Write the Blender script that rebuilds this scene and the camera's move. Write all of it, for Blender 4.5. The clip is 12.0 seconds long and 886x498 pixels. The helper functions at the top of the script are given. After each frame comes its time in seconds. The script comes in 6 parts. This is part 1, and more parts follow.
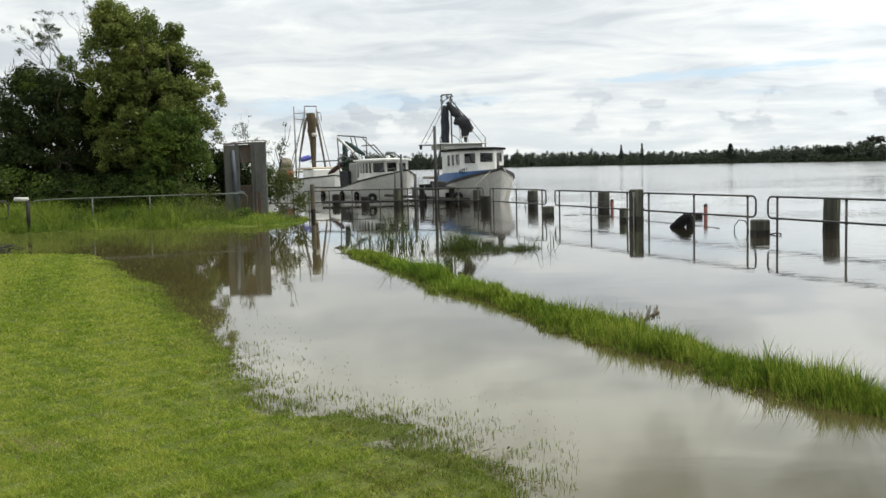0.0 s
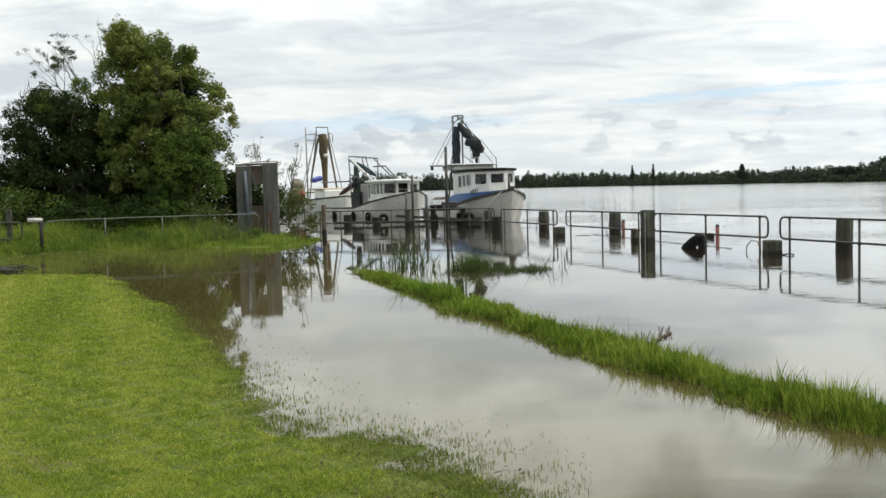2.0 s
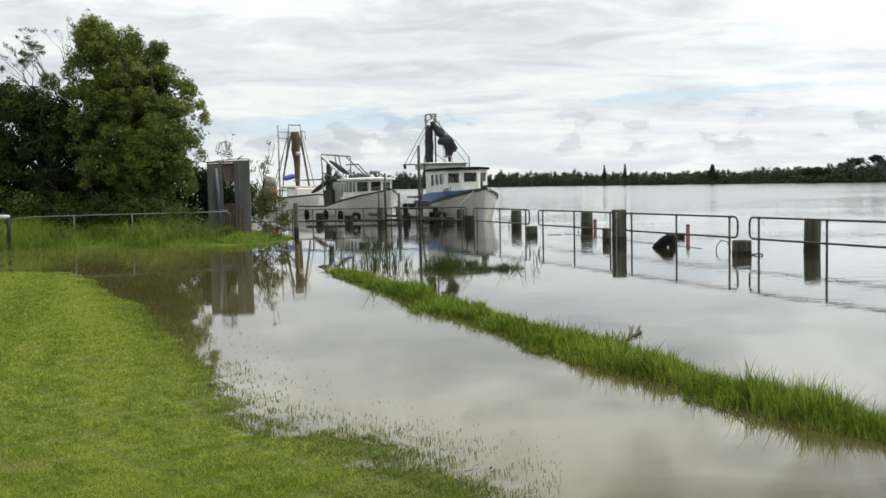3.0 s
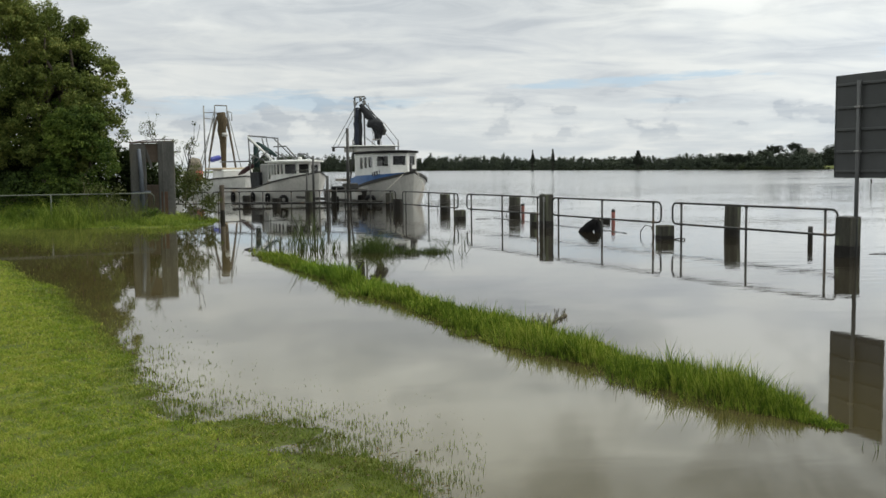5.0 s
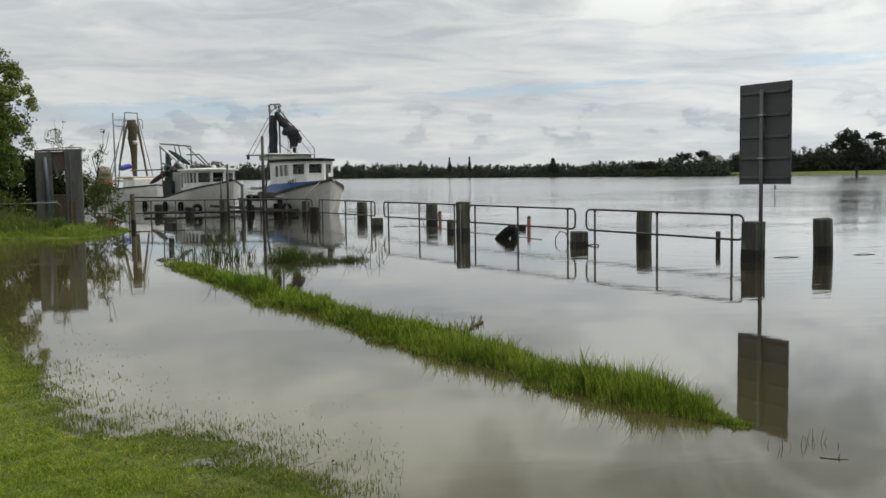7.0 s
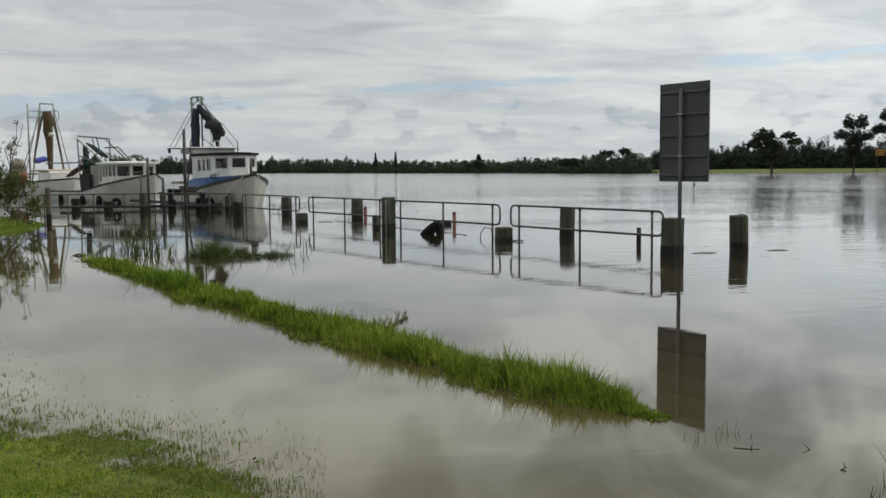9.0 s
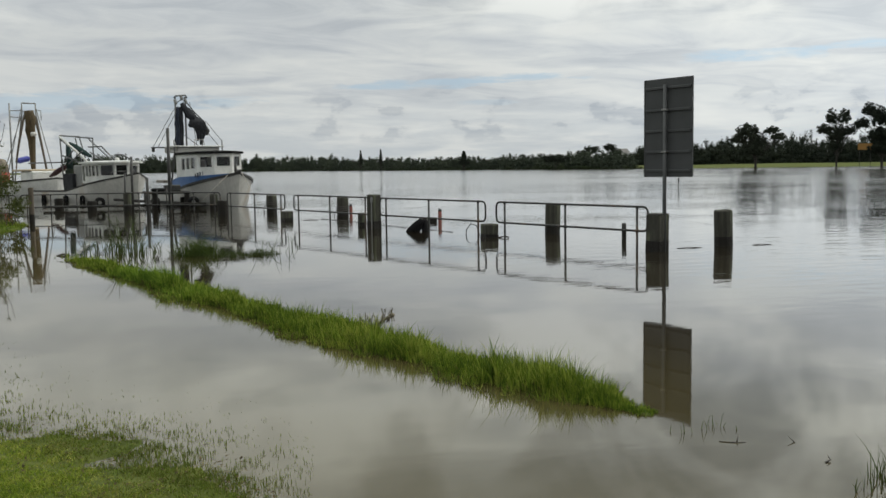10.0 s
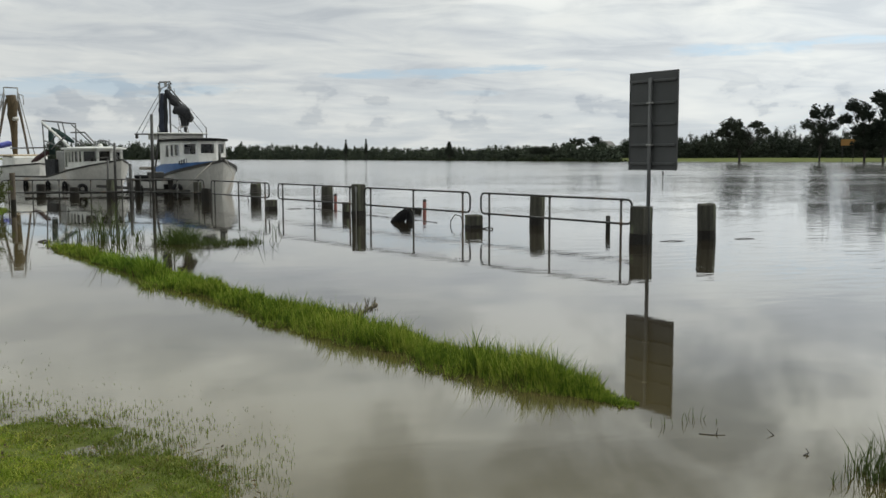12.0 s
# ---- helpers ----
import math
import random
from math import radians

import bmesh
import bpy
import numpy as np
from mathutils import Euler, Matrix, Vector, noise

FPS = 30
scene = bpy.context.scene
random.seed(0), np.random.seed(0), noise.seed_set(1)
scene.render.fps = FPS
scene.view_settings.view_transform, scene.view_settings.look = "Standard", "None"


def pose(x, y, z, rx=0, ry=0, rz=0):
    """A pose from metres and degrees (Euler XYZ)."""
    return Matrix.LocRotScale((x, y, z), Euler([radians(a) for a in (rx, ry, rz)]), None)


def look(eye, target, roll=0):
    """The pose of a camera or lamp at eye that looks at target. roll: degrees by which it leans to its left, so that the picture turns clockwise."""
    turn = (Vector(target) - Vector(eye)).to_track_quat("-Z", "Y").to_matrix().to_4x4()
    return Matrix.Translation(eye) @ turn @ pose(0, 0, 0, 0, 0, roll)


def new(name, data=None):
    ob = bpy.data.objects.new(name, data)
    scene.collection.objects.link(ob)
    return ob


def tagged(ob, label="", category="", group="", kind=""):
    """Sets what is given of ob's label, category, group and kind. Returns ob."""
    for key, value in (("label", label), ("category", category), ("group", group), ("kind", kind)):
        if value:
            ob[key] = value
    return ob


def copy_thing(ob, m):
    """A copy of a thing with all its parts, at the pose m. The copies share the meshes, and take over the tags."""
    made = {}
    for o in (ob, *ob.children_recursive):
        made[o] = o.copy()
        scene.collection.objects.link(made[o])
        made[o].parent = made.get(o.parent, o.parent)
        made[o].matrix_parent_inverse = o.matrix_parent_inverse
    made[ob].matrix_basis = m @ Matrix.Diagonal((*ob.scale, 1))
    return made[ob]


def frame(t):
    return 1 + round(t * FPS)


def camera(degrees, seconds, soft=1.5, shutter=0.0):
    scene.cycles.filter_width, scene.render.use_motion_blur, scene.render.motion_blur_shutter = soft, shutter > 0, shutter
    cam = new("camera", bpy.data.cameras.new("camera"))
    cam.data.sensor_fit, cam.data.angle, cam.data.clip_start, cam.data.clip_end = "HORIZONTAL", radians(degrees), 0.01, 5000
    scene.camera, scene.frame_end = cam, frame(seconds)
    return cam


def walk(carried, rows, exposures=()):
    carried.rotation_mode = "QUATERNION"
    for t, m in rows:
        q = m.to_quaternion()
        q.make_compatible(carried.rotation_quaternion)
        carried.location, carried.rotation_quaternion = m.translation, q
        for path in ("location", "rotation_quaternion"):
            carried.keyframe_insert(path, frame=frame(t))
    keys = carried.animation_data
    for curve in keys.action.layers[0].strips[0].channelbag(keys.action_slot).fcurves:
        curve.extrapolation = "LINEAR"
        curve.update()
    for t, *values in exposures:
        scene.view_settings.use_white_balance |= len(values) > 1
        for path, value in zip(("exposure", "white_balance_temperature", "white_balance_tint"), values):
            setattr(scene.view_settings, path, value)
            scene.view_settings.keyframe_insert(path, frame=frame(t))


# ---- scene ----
# The camera turns on the spot: z = 0 is the flood water, the eye is 1.7 m above it.
cam = camera(50.0, 12.0)
EYE = 1.7
ROWS = [
    (0.0, 0.000, 0.000, -4.926, 1.513, -0.130),
    (0.5, -0.000, -0.000, -4.733, 1.320, -0.103),
    (1.0, -0.000, -0.000, -4.442, 1.459, -0.106),
    (1.5, -0.001, -0.000, -3.738, 1.374, 0.325),
    (2.0, -0.002, -0.000, -3.669, 1.553, 0.534),
    (2.5, 0.001, -0.000, -3.824, 1.244, -0.406),
    (3.0, 0.004, -0.000, -3.783, 1.234, -1.097),
    (5.0, 0.019, -0.001, -4.847, 0.667, -5.345),
    (5.5, 0.023, -0.001, -4.607, 0.735, -6.477),
    (6.0, 0.027, -0.002, -4.439, 0.850, -7.716),
    (6.5, 0.031, -0.002, -4.625, 0.650, -8.803),
    (7.0, 0.036, -0.003, -4.447, 0.859, -10.317),
    (9.0, 0.052, -0.007, -4.766, 0.444, -14.755),
    (9.5, 0.054, -0.007, -4.873, 0.682, -15.394),
    (10.0, 0.055, -0.008, -4.953, 0.847, -15.637),
    (10.5, 0.055, -0.008, -4.947, 1.085, -15.773),
    (11.0, 0.056, -0.008, -5.169, 0.865, -16.014),
    (11.5, 0.057, -0.008, -5.166, 0.284, -16.251),
    (12.0, 0.058, -0.008, -5.533, 0.115, -16.521),
]
walk(cam, [(t, pose(x, y, EYE, 90 + pitch, roll, yaw)) for t, x, y, pitch, roll, yaw in ROWS],
     exposures=[(0.0, 0.06, 6500, 5), (3.0, 0.03, 6500, 5), (5.5, -0.33, 6500, 5), (7.0, -0.42, 6500, 5), (9.0, -0.54, 6500, 5), (10.5, -0.50, 6500, 5), (12.0, -0.41, 6500, 5)])

# ---- sky and sun ----
SUN_AZ, SUN_EL = 75.0, 48.0     # degrees to the right of the first view, and up


def node_tree(owner):
    owner.use_nodes = True
    owner.node_tree.nodes.clear()
    return owner.node_tree.nodes, owner.node_tree.links


def ramp(nodes, links, fac, stops):
    r = nodes.new("ShaderNodeValToRGB")
    els = r.color_ramp.elements
    while len(els) < len(stops):
        els.new(0.5)
    for e, (p, c) in zip(els, stops):
        e.position, e.color = p, (*c, 1) if len(c) == 3 else c
    links.new(fac, r.inputs["Fac"])
    return r.outputs["Color"]


def maths(nodes, links, op, a, b=None, clamp=False):
    m = nodes.new("ShaderNodeMath")
    m.operation, m.use_clamp = op, clamp
    for i, v in enumerate((a, b)):
        if v is None:
            continue
        if isinstance(v, (int, float)):
            m.inputs[i].default_value = v
        else:
            links.new(v, m.inputs[i])
    return m.outputs[0]


def mixed(nodes, links, fac, a, b, mode="MIX"):
    m = nodes.new("ShaderNodeMix")
    m.data_type, m.blend_type = "RGBA", mode
    for sock, v in ((m.inputs["Factor"], fac), (m.inputs["A"], a), (m.inputs["B"], b)):
        if isinstance(v, (int, float)):
            sock.default_value = v
        elif isinstance(v, tuple):
            sock.default_value = (*v, 1)
        else:
            links.new(v, sock)
    return m.outputs["Result"]


def build_world():
    w = bpy.data.worlds.new("overcast_sky")
    scene.world = w
    n, l = node_tree(w)
    co = n.new("ShaderNodeTexCoord").outputs["Generated"]
    sep = n.new("ShaderNodeSeparateXYZ")
    l.new(co, sep.inputs[0])
    X, Y, Z = sep.outputs
    sky = n.new("ShaderNodeTexSky")
    sky.sky_type, sky.sun_disc = "NISHITA", False
    sky.sun_elevation, sky.sun_rotation = radians(SUN_EL), radians(SUN_AZ)
    blue = mixed(n, l, 1.0, sky.outputs[0], (0.10, 0.10, 0.10), "MULTIPLY")
    # cloud sheet: directions laid on a flat layer overhead, so clouds flatten towards the horizon
    den = maths(n, l, "ADD", maths(n, l, "MAXIMUM", Z, 0.0), 0.10)
    comb = n.new("ShaderNodeCombineXYZ")
    l.new(maths(n, l, "DIVIDE", X, den), comb.inputs[0])
    l.new(maths(n, l, "DIVIDE", Y, den), comb.inputs[1])

    def cloud_noise(source, scale, detail, rough, dist, offset, squash=(1, 1, 1)):
        mp = n.new("ShaderNodeMapping")
        mp.inputs["Location"].default_value, mp.inputs["Scale"].default_value = offset, squash
        l.new(source, mp.inputs[0])
        t = n.new("ShaderNodeTexNoise")
        t.inputs["Scale"].default_value, t.inputs["Detail"].default_value = scale, detail
        t.inputs["Roughness"].default_value, t.inputs["Distortion"].default_value = rough, dist
        l.new(mp.outputs[0], t.inputs["Vector"])
        return t.outputs["Fac"]
    sheet_co = comb.outputs[0]
    big = cloud_noise(sheet_co, 0.75, 3, 0.5, 1.0, (3.1, 1.7, 0.4), (0.75, 1.0, 1))
    small = cloud_noise(sheet_co, 2.4, 7, 0.58, 1.0, (7.2, 4.4, 2.0), (0.8, 1.0, 1))
    shade = maths(n, l, "ADD", maths(n, l, "MULTIPLY", big, 0.6), maths(n, l, "MULTIPLY", small, 0.4))
    cloud = ramp(n, l, shade, [(0.40, (0.615, 0.642, 0.695)), (0.47, (0.715, 0.735, 0.775)), (0.53, (0.795, 0.808, 0.828)), (0.60, (0.87, 0.872, 0.876))])
    # thin breaks where the blue shows through: bearing, height, half width, half height and strength, as slopes
    slope = maths(n, l, "DIVIDE", X, maths(n, l, "MAXIMUM", Y, 0.05))
    fray = cloud_noise(co, 17.0, 6, 0.6, 0.3, (1.0, 2.0, 0.5), (1, 1, 6.0))
    veil = cloud
    for bearing, up, wide, tall, clear in ((0.25, 0.086, 0.09, 0.0065, 0.9), (0.37, 0.090, 0.08, 0.005, 0.85), (-0.06, 0.070, 0.13, 0.013, 0.95), (0.66, 0.105, 0.10, 0.007, 0.9),
                                           (0.84, 0.110, 0.10, 0.005, 0.9), (-0.18, 0.062, 0.10, 0.010, 0.8), (0.34, 0.066, 0.06, 0.003, 0.5)):
        u = maths(n, l, "DIVIDE", maths(n, l, "SUBTRACT", slope, bearing), wide)
        v = maths(n, l, "DIVIDE", maths(n, l, "SUBTRACT", Z, up), tall)
        d = maths(n, l, "ADD", maths(n, l, "MULTIPLY", u, u), maths(n, l, "MULTIPLY", v, v))
        d = maths(n, l, "ADD", d, maths(n, l, "MULTIPLY", maths(n, l, "SUBTRACT", fray, 0.5), 5.0))
        hole = maths(n, l, "MULTIPLY", maths(n, l, "SUBTRACT", 1.0, d, True), clear)
        veil = mixed(n, l, hole, veil, mixed(n, l, 0.12, (0.60, 0.725, 0.87), blue))
    # pale layer low down, with small heaped clouds: grey bellies and bright tops
    low = ramp(n, l, Z, [(0.0, (1, 1, 1)), (0.035, (0.75, 0.75, 0.75)), (0.085, (0, 0, 0))])
    puff = cloud_noise(co, 25.0, 4, 0.5, 0.2, (0.3, 0.1, 0.0), (1, 1, 1.9))
    streak = cloud_noise(co, 9.0, 6, 0.55, 0.3, (4.0, 0.1, 0.9), (1, 1, 7.0))
    layer = ramp(n, l, streak, [(0.40, (0.67, 0.70, 0.745)), (0.50, (0.74, 0.76, 0.79)), (0.60, (0.86, 0.862, 0.866))])
    veil = mixed(n, l, low, veil, layer)
    belly = ramp(n, l, puff, [(0.44, (1.04, 1.04, 1.035)), (0.54, (1.0, 1.0, 1.0)), (0.60, (0.82, 0.838, 0.868))])
    heaps = ramp(n, l, Z, [(0.022, (0, 0, 0)), (0.036, (1, 1, 1)), (0.062, (1, 1, 1)), (0.085, (0.15, 0.15, 0.15)), (0.12, (0, 0, 0))])
    veil = mixed(n, l, heaps, veil, mixed(n, l, 1.0, veil, belly, "MULTIPLY"))
    # the cloud is brighter overhead and towards the hidden sun
    dot = n.new("ShaderNodeVectorMath")
    dot.operation = "DOT_PRODUCT"
    l.new(co, dot.inputs[0])
    dot.inputs[1].default_value = (math.sin(radians(SUN_AZ)) * math.cos(radians(SUN_EL)), math.cos(radians(SUN_AZ)) * math.cos(radians(SUN_EL)), math.sin(radians(SUN_EL)))
    glow = ramp(n, l, dot.outputs["Value"], [(0.0, (1.07, 1.07, 1.07)), (0.25, (1.06, 1.06, 1.06)), (0.42, (1.12, 1.12, 1.12)), (0.62, (1.43, 1.43, 1.42)), (1.0, (2.3, 2.25, 2.15))])
    veil = mixed(n, l, 1.0, veil, glow, "MULTIPLY")
    lift = ramp(n, l, Z, [(0.0, (1.0, 1.0, 1.0)), (0.15, (1.0, 1.0, 1.0)), (0.30, (1.06, 1.06, 1.03)), (0.6, (1.35, 1.35, 1.30)), (1.0, (1.6, 1.6, 1.53))])
    veil = mixed(n, l, 1.0, veil, lift, "MULTIPLY")
    # heavier masses higher up
    mass = ramp(n, l, shade, [(0.41, (0.86, 0.865, 0.87)), (0.5, (0.97, 0.97, 0.97)), (0.58, (1.17, 1.17, 1.16))])
    upper = ramp(n, l, Z, [(0.13, (0, 0, 0)), (0.24, (1, 1, 1))])
    veil = mixed(n, l, upper, veil, mixed(n, l, 1.0, veil, mass, "MULTIPLY"))
    lump = n.new("ShaderNodeTexNoise")
    lump.inputs["Scale"].default_value, lump.inputs["Detail"].default_value, lump.inputs["Roughness"].default_value, lump.inputs["Distortion"].default_value = 6.5, 6, 0.55, 0.4
    l.new(co, lump.inputs["Vector"])
    lumps = ramp(n, l, lump.outputs["Fac"], [(0.42, (0.68, 0.695, 0.71)), (0.485, (0.97, 0.97, 0.97)), (0.55, (1.2, 1.2, 1.19))])
    broken = ramp(n, l, X, [(0.10, (0.35, 0.35, 0.35)), (0.35, (1, 1, 1))])
    veil = mixed(n, l, maths(n, l, "MULTIPLY", upper, broken), veil, mixed(n, l, 1.0, veil, lumps, "MULTIPLY"))
    # thinner, brighter cloud to the left, a heavier bank over the river to the right
    bank = ramp(n, l, maths(n, l, "ADD", maths(n, l, "MULTIPLY", X, 0.5), 0.5), [(0.30, (1.16, 1.16, 1.16)), (0.50, (1.17, 1.17, 1.17)), (0.60, (0.97, 0.97, 0.97)), (0.75, (0.90, 0.90, 0.90)), (0.9, (1.0, 1.0, 1.0))])
    veil = mixed(n, l, upper, veil, mixed(n, l, 1.0, veil, bank, "MULTIPLY"))
    bg = n.new("ShaderNodeBackground")
    l.new(veil, bg.inputs["Color"])
    bg.inputs["Strength"].default_value = 1.0
    out = n.new("ShaderNodeOutputWorld")
    l.new(bg.outputs[0], out.inputs["Surface"])


build_world()
sun = new("sun", bpy.data.lights.new("sun", "SUN"))
sun.data.energy, sun.data.angle, sun.data.color = 2.3, radians(14), (1.0, 0.95, 0.88)
a, e = radians(SUN_AZ), radians(SUN_EL)
sun.matrix_world = look((60 * math.sin(a) * math.cos(e), 60 * math.cos(a) * math.cos(e), 60 * math.sin(e)), (0, 0, 0))

# ---- materials ----


def surface(name, dark, light, scale=6.0, rough=0.7, bump=0.3, metal=0.0, fine=8.0, wear=None, wear_at=0.62, stretch=(1, 1, 1), each=0.0, spec=0.5):
    """Two scales of colour variation, optional worn patches, fine relief."""
    m = bpy.data.materials.new(name)
    n, l = node_tree(m)
    co = n.new("ShaderNodeTexCoord").outputs["Object"]
    mp = n.new("ShaderNodeMapping")
    mp.inputs["Scale"].default_value = stretch
    l.new(co, mp.inputs[0])

    def noise_at(s, d=4):
        t = n.new("ShaderNodeTexNoise")
        t.inputs["Scale"].default_value, t.inputs["Detail"].default_value = s, d
        l.new(mp.outputs[0], t.inputs["Vector"])
        return t.outputs["Fac"]
    n1, n2, n3 = noise_at(scale), noise_at(scale * fine, 6), noise_at(scale * 0.45, 5)
    f = maths(n, l, "ADD", maths(n, l, "MULTIPLY", n1, 0.6), maths(n, l, "MULTIPLY", n2, 0.4))
    col = ramp(n, l, f, [(0.32, dark), (0.68, light)])
    if each:
        info = n.new("ShaderNodeObjectInfo")
        col = mixed(n, l, maths(n, l, "MULTIPLY", info.outputs["Random"], each), col, dark)
    if wear:
        w = ramp(n, l, n3, [(wear_at - 0.05, (0, 0, 0)), (wear_at + 0.05, (1, 1, 1))])
        w = maths(n, l, "MULTIPLY", w, maths(n, l, "ADD", n2, 0.25), True)
        col = mixed(n, l, w, col, wear)
    b = n.new("ShaderNodeBsdfPrincipled")
    l.new(col, b.inputs["Base Color"])
    b.inputs["Metallic"].default_value = metal
    b.inputs["Specular IOR Level"].default_value = spec
    l.new(maths(n, l, "ADD", maths(n, l, "MULTIPLY", n2, 0.25), rough - 0.12, True), b.inputs["Roughness"])
    bp = n.new("ShaderNodeBump")
    bp.inputs["Strength"].default_value, bp.inputs["Distance"].default_value = bump, 0.02
    l.new(n2, bp.inputs["Height"])
    l.new(bp.outputs[0], b.inputs["Normal"])
    o = n.new("ShaderNodeOutputMaterial")
    l.new(b.outputs[0], o.inputs["Surface"])
    return m


def leafy(name, stops, through_col, amount=0.35, patch=1.2, rough=0.75, stretch=(1, 1, 1), gloss=0.15, single=0.30, turn=0.0, stripe=0.0):
    """Leaves and blades: each its own tone, larger drifts of colour, light passing through."""
    m = bpy.data.materials.new(name)
    n, l = node_tree(m)
    geo = n.new("ShaderNodeNewGeometry")
    co = n.new("ShaderNodeTexCoord").outputs["Object"]
    t = n.new("ShaderNodeTexNoise")
    t.inputs["Scale"].default_value, t.inputs["Detail"].default_value = patch, 3
    mp = n.new("ShaderNodeMapping")
    mp.inputs["Scale"].default_value = stretch
    spin = n.new("ShaderNodeMapping")
    spin.inputs["Rotation"].default_value = (0, 0, turn)
    l.new(co, spin.inputs[0])
    l.new(spin.outputs[0], mp.inputs[0])
    l.new(mp.outputs[0], t.inputs["Vector"])
    t2 = n.new("ShaderNodeTexNoise")
    t2.inputs["Scale"].default_value, t2.inputs["Detail"].default_value = patch * 7.0, 4
    l.new(co, t2.inputs["Vector"])
    drift = maths(n, l, "ADD", maths(n, l, "MULTIPLY", t.outputs["Fac"], (1 - single) * 0.54), maths(n, l, "MULTIPLY", t2.outputs["Fac"], (1 - single) * 0.46))
    f = maths(n, l, "ADD", maths(n, l, "MULTIPLY", geo.outputs["Random Per Island"], single), drift)
    if stripe:
        rows = n.new("ShaderNodeSeparateXYZ")
        l.new(spin.outputs[0], rows.inputs[0])
        wave = maths(n, l, "SINE", maths(n, l, "ADD", maths(n, l, "MULTIPLY", rows.outputs[0], 4.2), maths(n, l, "MULTIPLY", t.outputs["Fac"], 2.5)))
        f = maths(n, l, "ADD", f, maths(n, l, "MULTIPLY", wave, stripe))
    col = ramp(n, l, f, stops)
    b = n.new("ShaderNodeBsdfPrincipled")
    l.new(col, b.inputs["Base Color"])
    b.inputs["Roughness"].default_value = rough
    b.inputs["Specular IOR Level"].default_value = gloss
    tr = n.new("ShaderNodeBsdfTranslucent")
    l.new(mixed(n, l, 0.5, col, through_col), tr.inputs["Color"])
    mx = n.new("ShaderNodeMixShader")
    mx.inputs[0].default_value = amount
    l.new(b.outputs[0], mx.inputs[1])
    l.new(tr.outputs[0], mx.inputs[2])
    o = n.new("ShaderNodeOutputMaterial")
    l.new(mx.outputs[0], o.inputs["Surface"])
    return m


def water_material():
    m = bpy.data.materials.new("muddy_water")
    n, l = node_tree(m)
    co = n.new("ShaderNodeTexCoord").outputs["Object"]

    def noise_at(scale, squash, d=3, dist=0.0):
        mp = n.new("ShaderNodeMapping")
        mp.inputs["Scale"].default_value = squash
        l.new(co, mp.inputs[0])
        t = n.new("ShaderNodeTexNoise")
        t.inputs["Scale"].default_value, t.inputs["Detail"].default_value, t.inputs["Distortion"].default_value = scale, d, dist
        l.new(mp.outputs[0], t.inputs["Vector"])
        return t.outputs["Fac"]
    silt = noise_at(0.35, (1, 1, 1), 5)
    place = n.new("ShaderNodeSeparateXYZ")
    l.new(co, place.inputs[0])
    deep = maths(n, l, "DIVIDE", maths(n, l, "SUBTRACT", maths(n, l, "ADD", place.outputs[0], maths(n, l, "MULTIPLY", place.outputs[1], 0.369)), 3.0), 5.0, True)
    col = ramp(n, l, silt, [(0.3, (0.056, 0.0455, 0.0175)), (0.7, (0.074, 0.061, 0.025))])
    # stirred-up silt in the shallows over the lawn, darker water out past the bank
    col = mixed(n, l, deep, col, ramp(n, l, silt, [(0.3, (0.018, 0.014, 0.0075)), (0.7, (0.025, 0.0195, 0.0105))]))
    b = n.new("ShaderNodeBsdfPrincipled")
    l.new(col, b.inputs["Base Color"])
    b.inputs["IOR"].default_value = 1.37
    b.inputs["Coat Weight"].default_value, b.inputs["Coat Roughness"].default_value, b.inputs["Coat IOR"].default_value = 0.25, 0.02, 1.4
    b.inputs["Roughness"].default_value = 0.03
    # the river beyond the rail is ruffled in drifts; the flooded lawn lies still
    sep = n.new("ShaderNodeSeparateXYZ")
    l.new(co, sep.inputs[0])
    across = maths(n, l, "ADD", sep.outputs[0], maths(n, l, "MULTIPLY", sep.outputs[1], 0.369))
    river = maths(n, l, "DIVIDE", maths(n, l, "SUBTRACT", across, 9.0), 8.0, True)
    drift = ramp(n, l, noise_at(0.10, (0.45, 1, 1), 4, 0.6), [(0.42, (0, 0, 0)), (0.62, (1, 1, 1))])
    ruffle = maths(n, l, "MULTIPLY", maths(n, l, "MULTIPLY", noise_at(3.0, (0.4, 1, 1), 4, 0.4), maths(n, l, "ADD", maths(n, l, "MULTIPLY", drift, 0.6), 0.22)), river)
    calm = maths(n, l, "ADD", maths(n, l, "MULTIPLY", noise_at(1.6, (0.6, 1, 1), 2), 0.045), maths(n, l, "MULTIPLY", noise_at(13.0, (0.45, 1, 1), 2), 0.005))
    offshore = maths(n, l, "DIVIDE", maths(n, l, "SUBTRACT", across, 20.0), 60.0, True)
    slick = ramp(n, l, noise_at(0.16, (0.10, 1, 1), 4, 0.3), [(0.36, (0.45, 0.45, 0.45)), (0.64, (1, 1, 1))])
    l.new(maths(n, l, "ADD", maths(n, l, "MULTIPLY", maths(n, l, "MULTIPLY", offshore, slick), 0.17), 0.03), b.inputs["Roughness"])
    l.new(maths(n, l, "ADD", maths(n, l, "MULTIPLY", maths(n, l, "MULTIPLY", offshore, slick), 0.17), 0.02), b.inputs["Coat Roughness"])
    l.new(maths(n, l, "ADD", maths(n, l, "ADD", maths(n, l, "MULTIPLY", river, 0.30), maths(n, l, "MULTIPLY", deep, 0.18)), 0.22), b.inputs["Coat Weight"])
    near_ruffle = maths(n, l, "MULTIPLY", ruffle, maths(n, l, "SUBTRACT", 1.0, maths(n, l, "MULTIPLY", offshore, 0.7)))
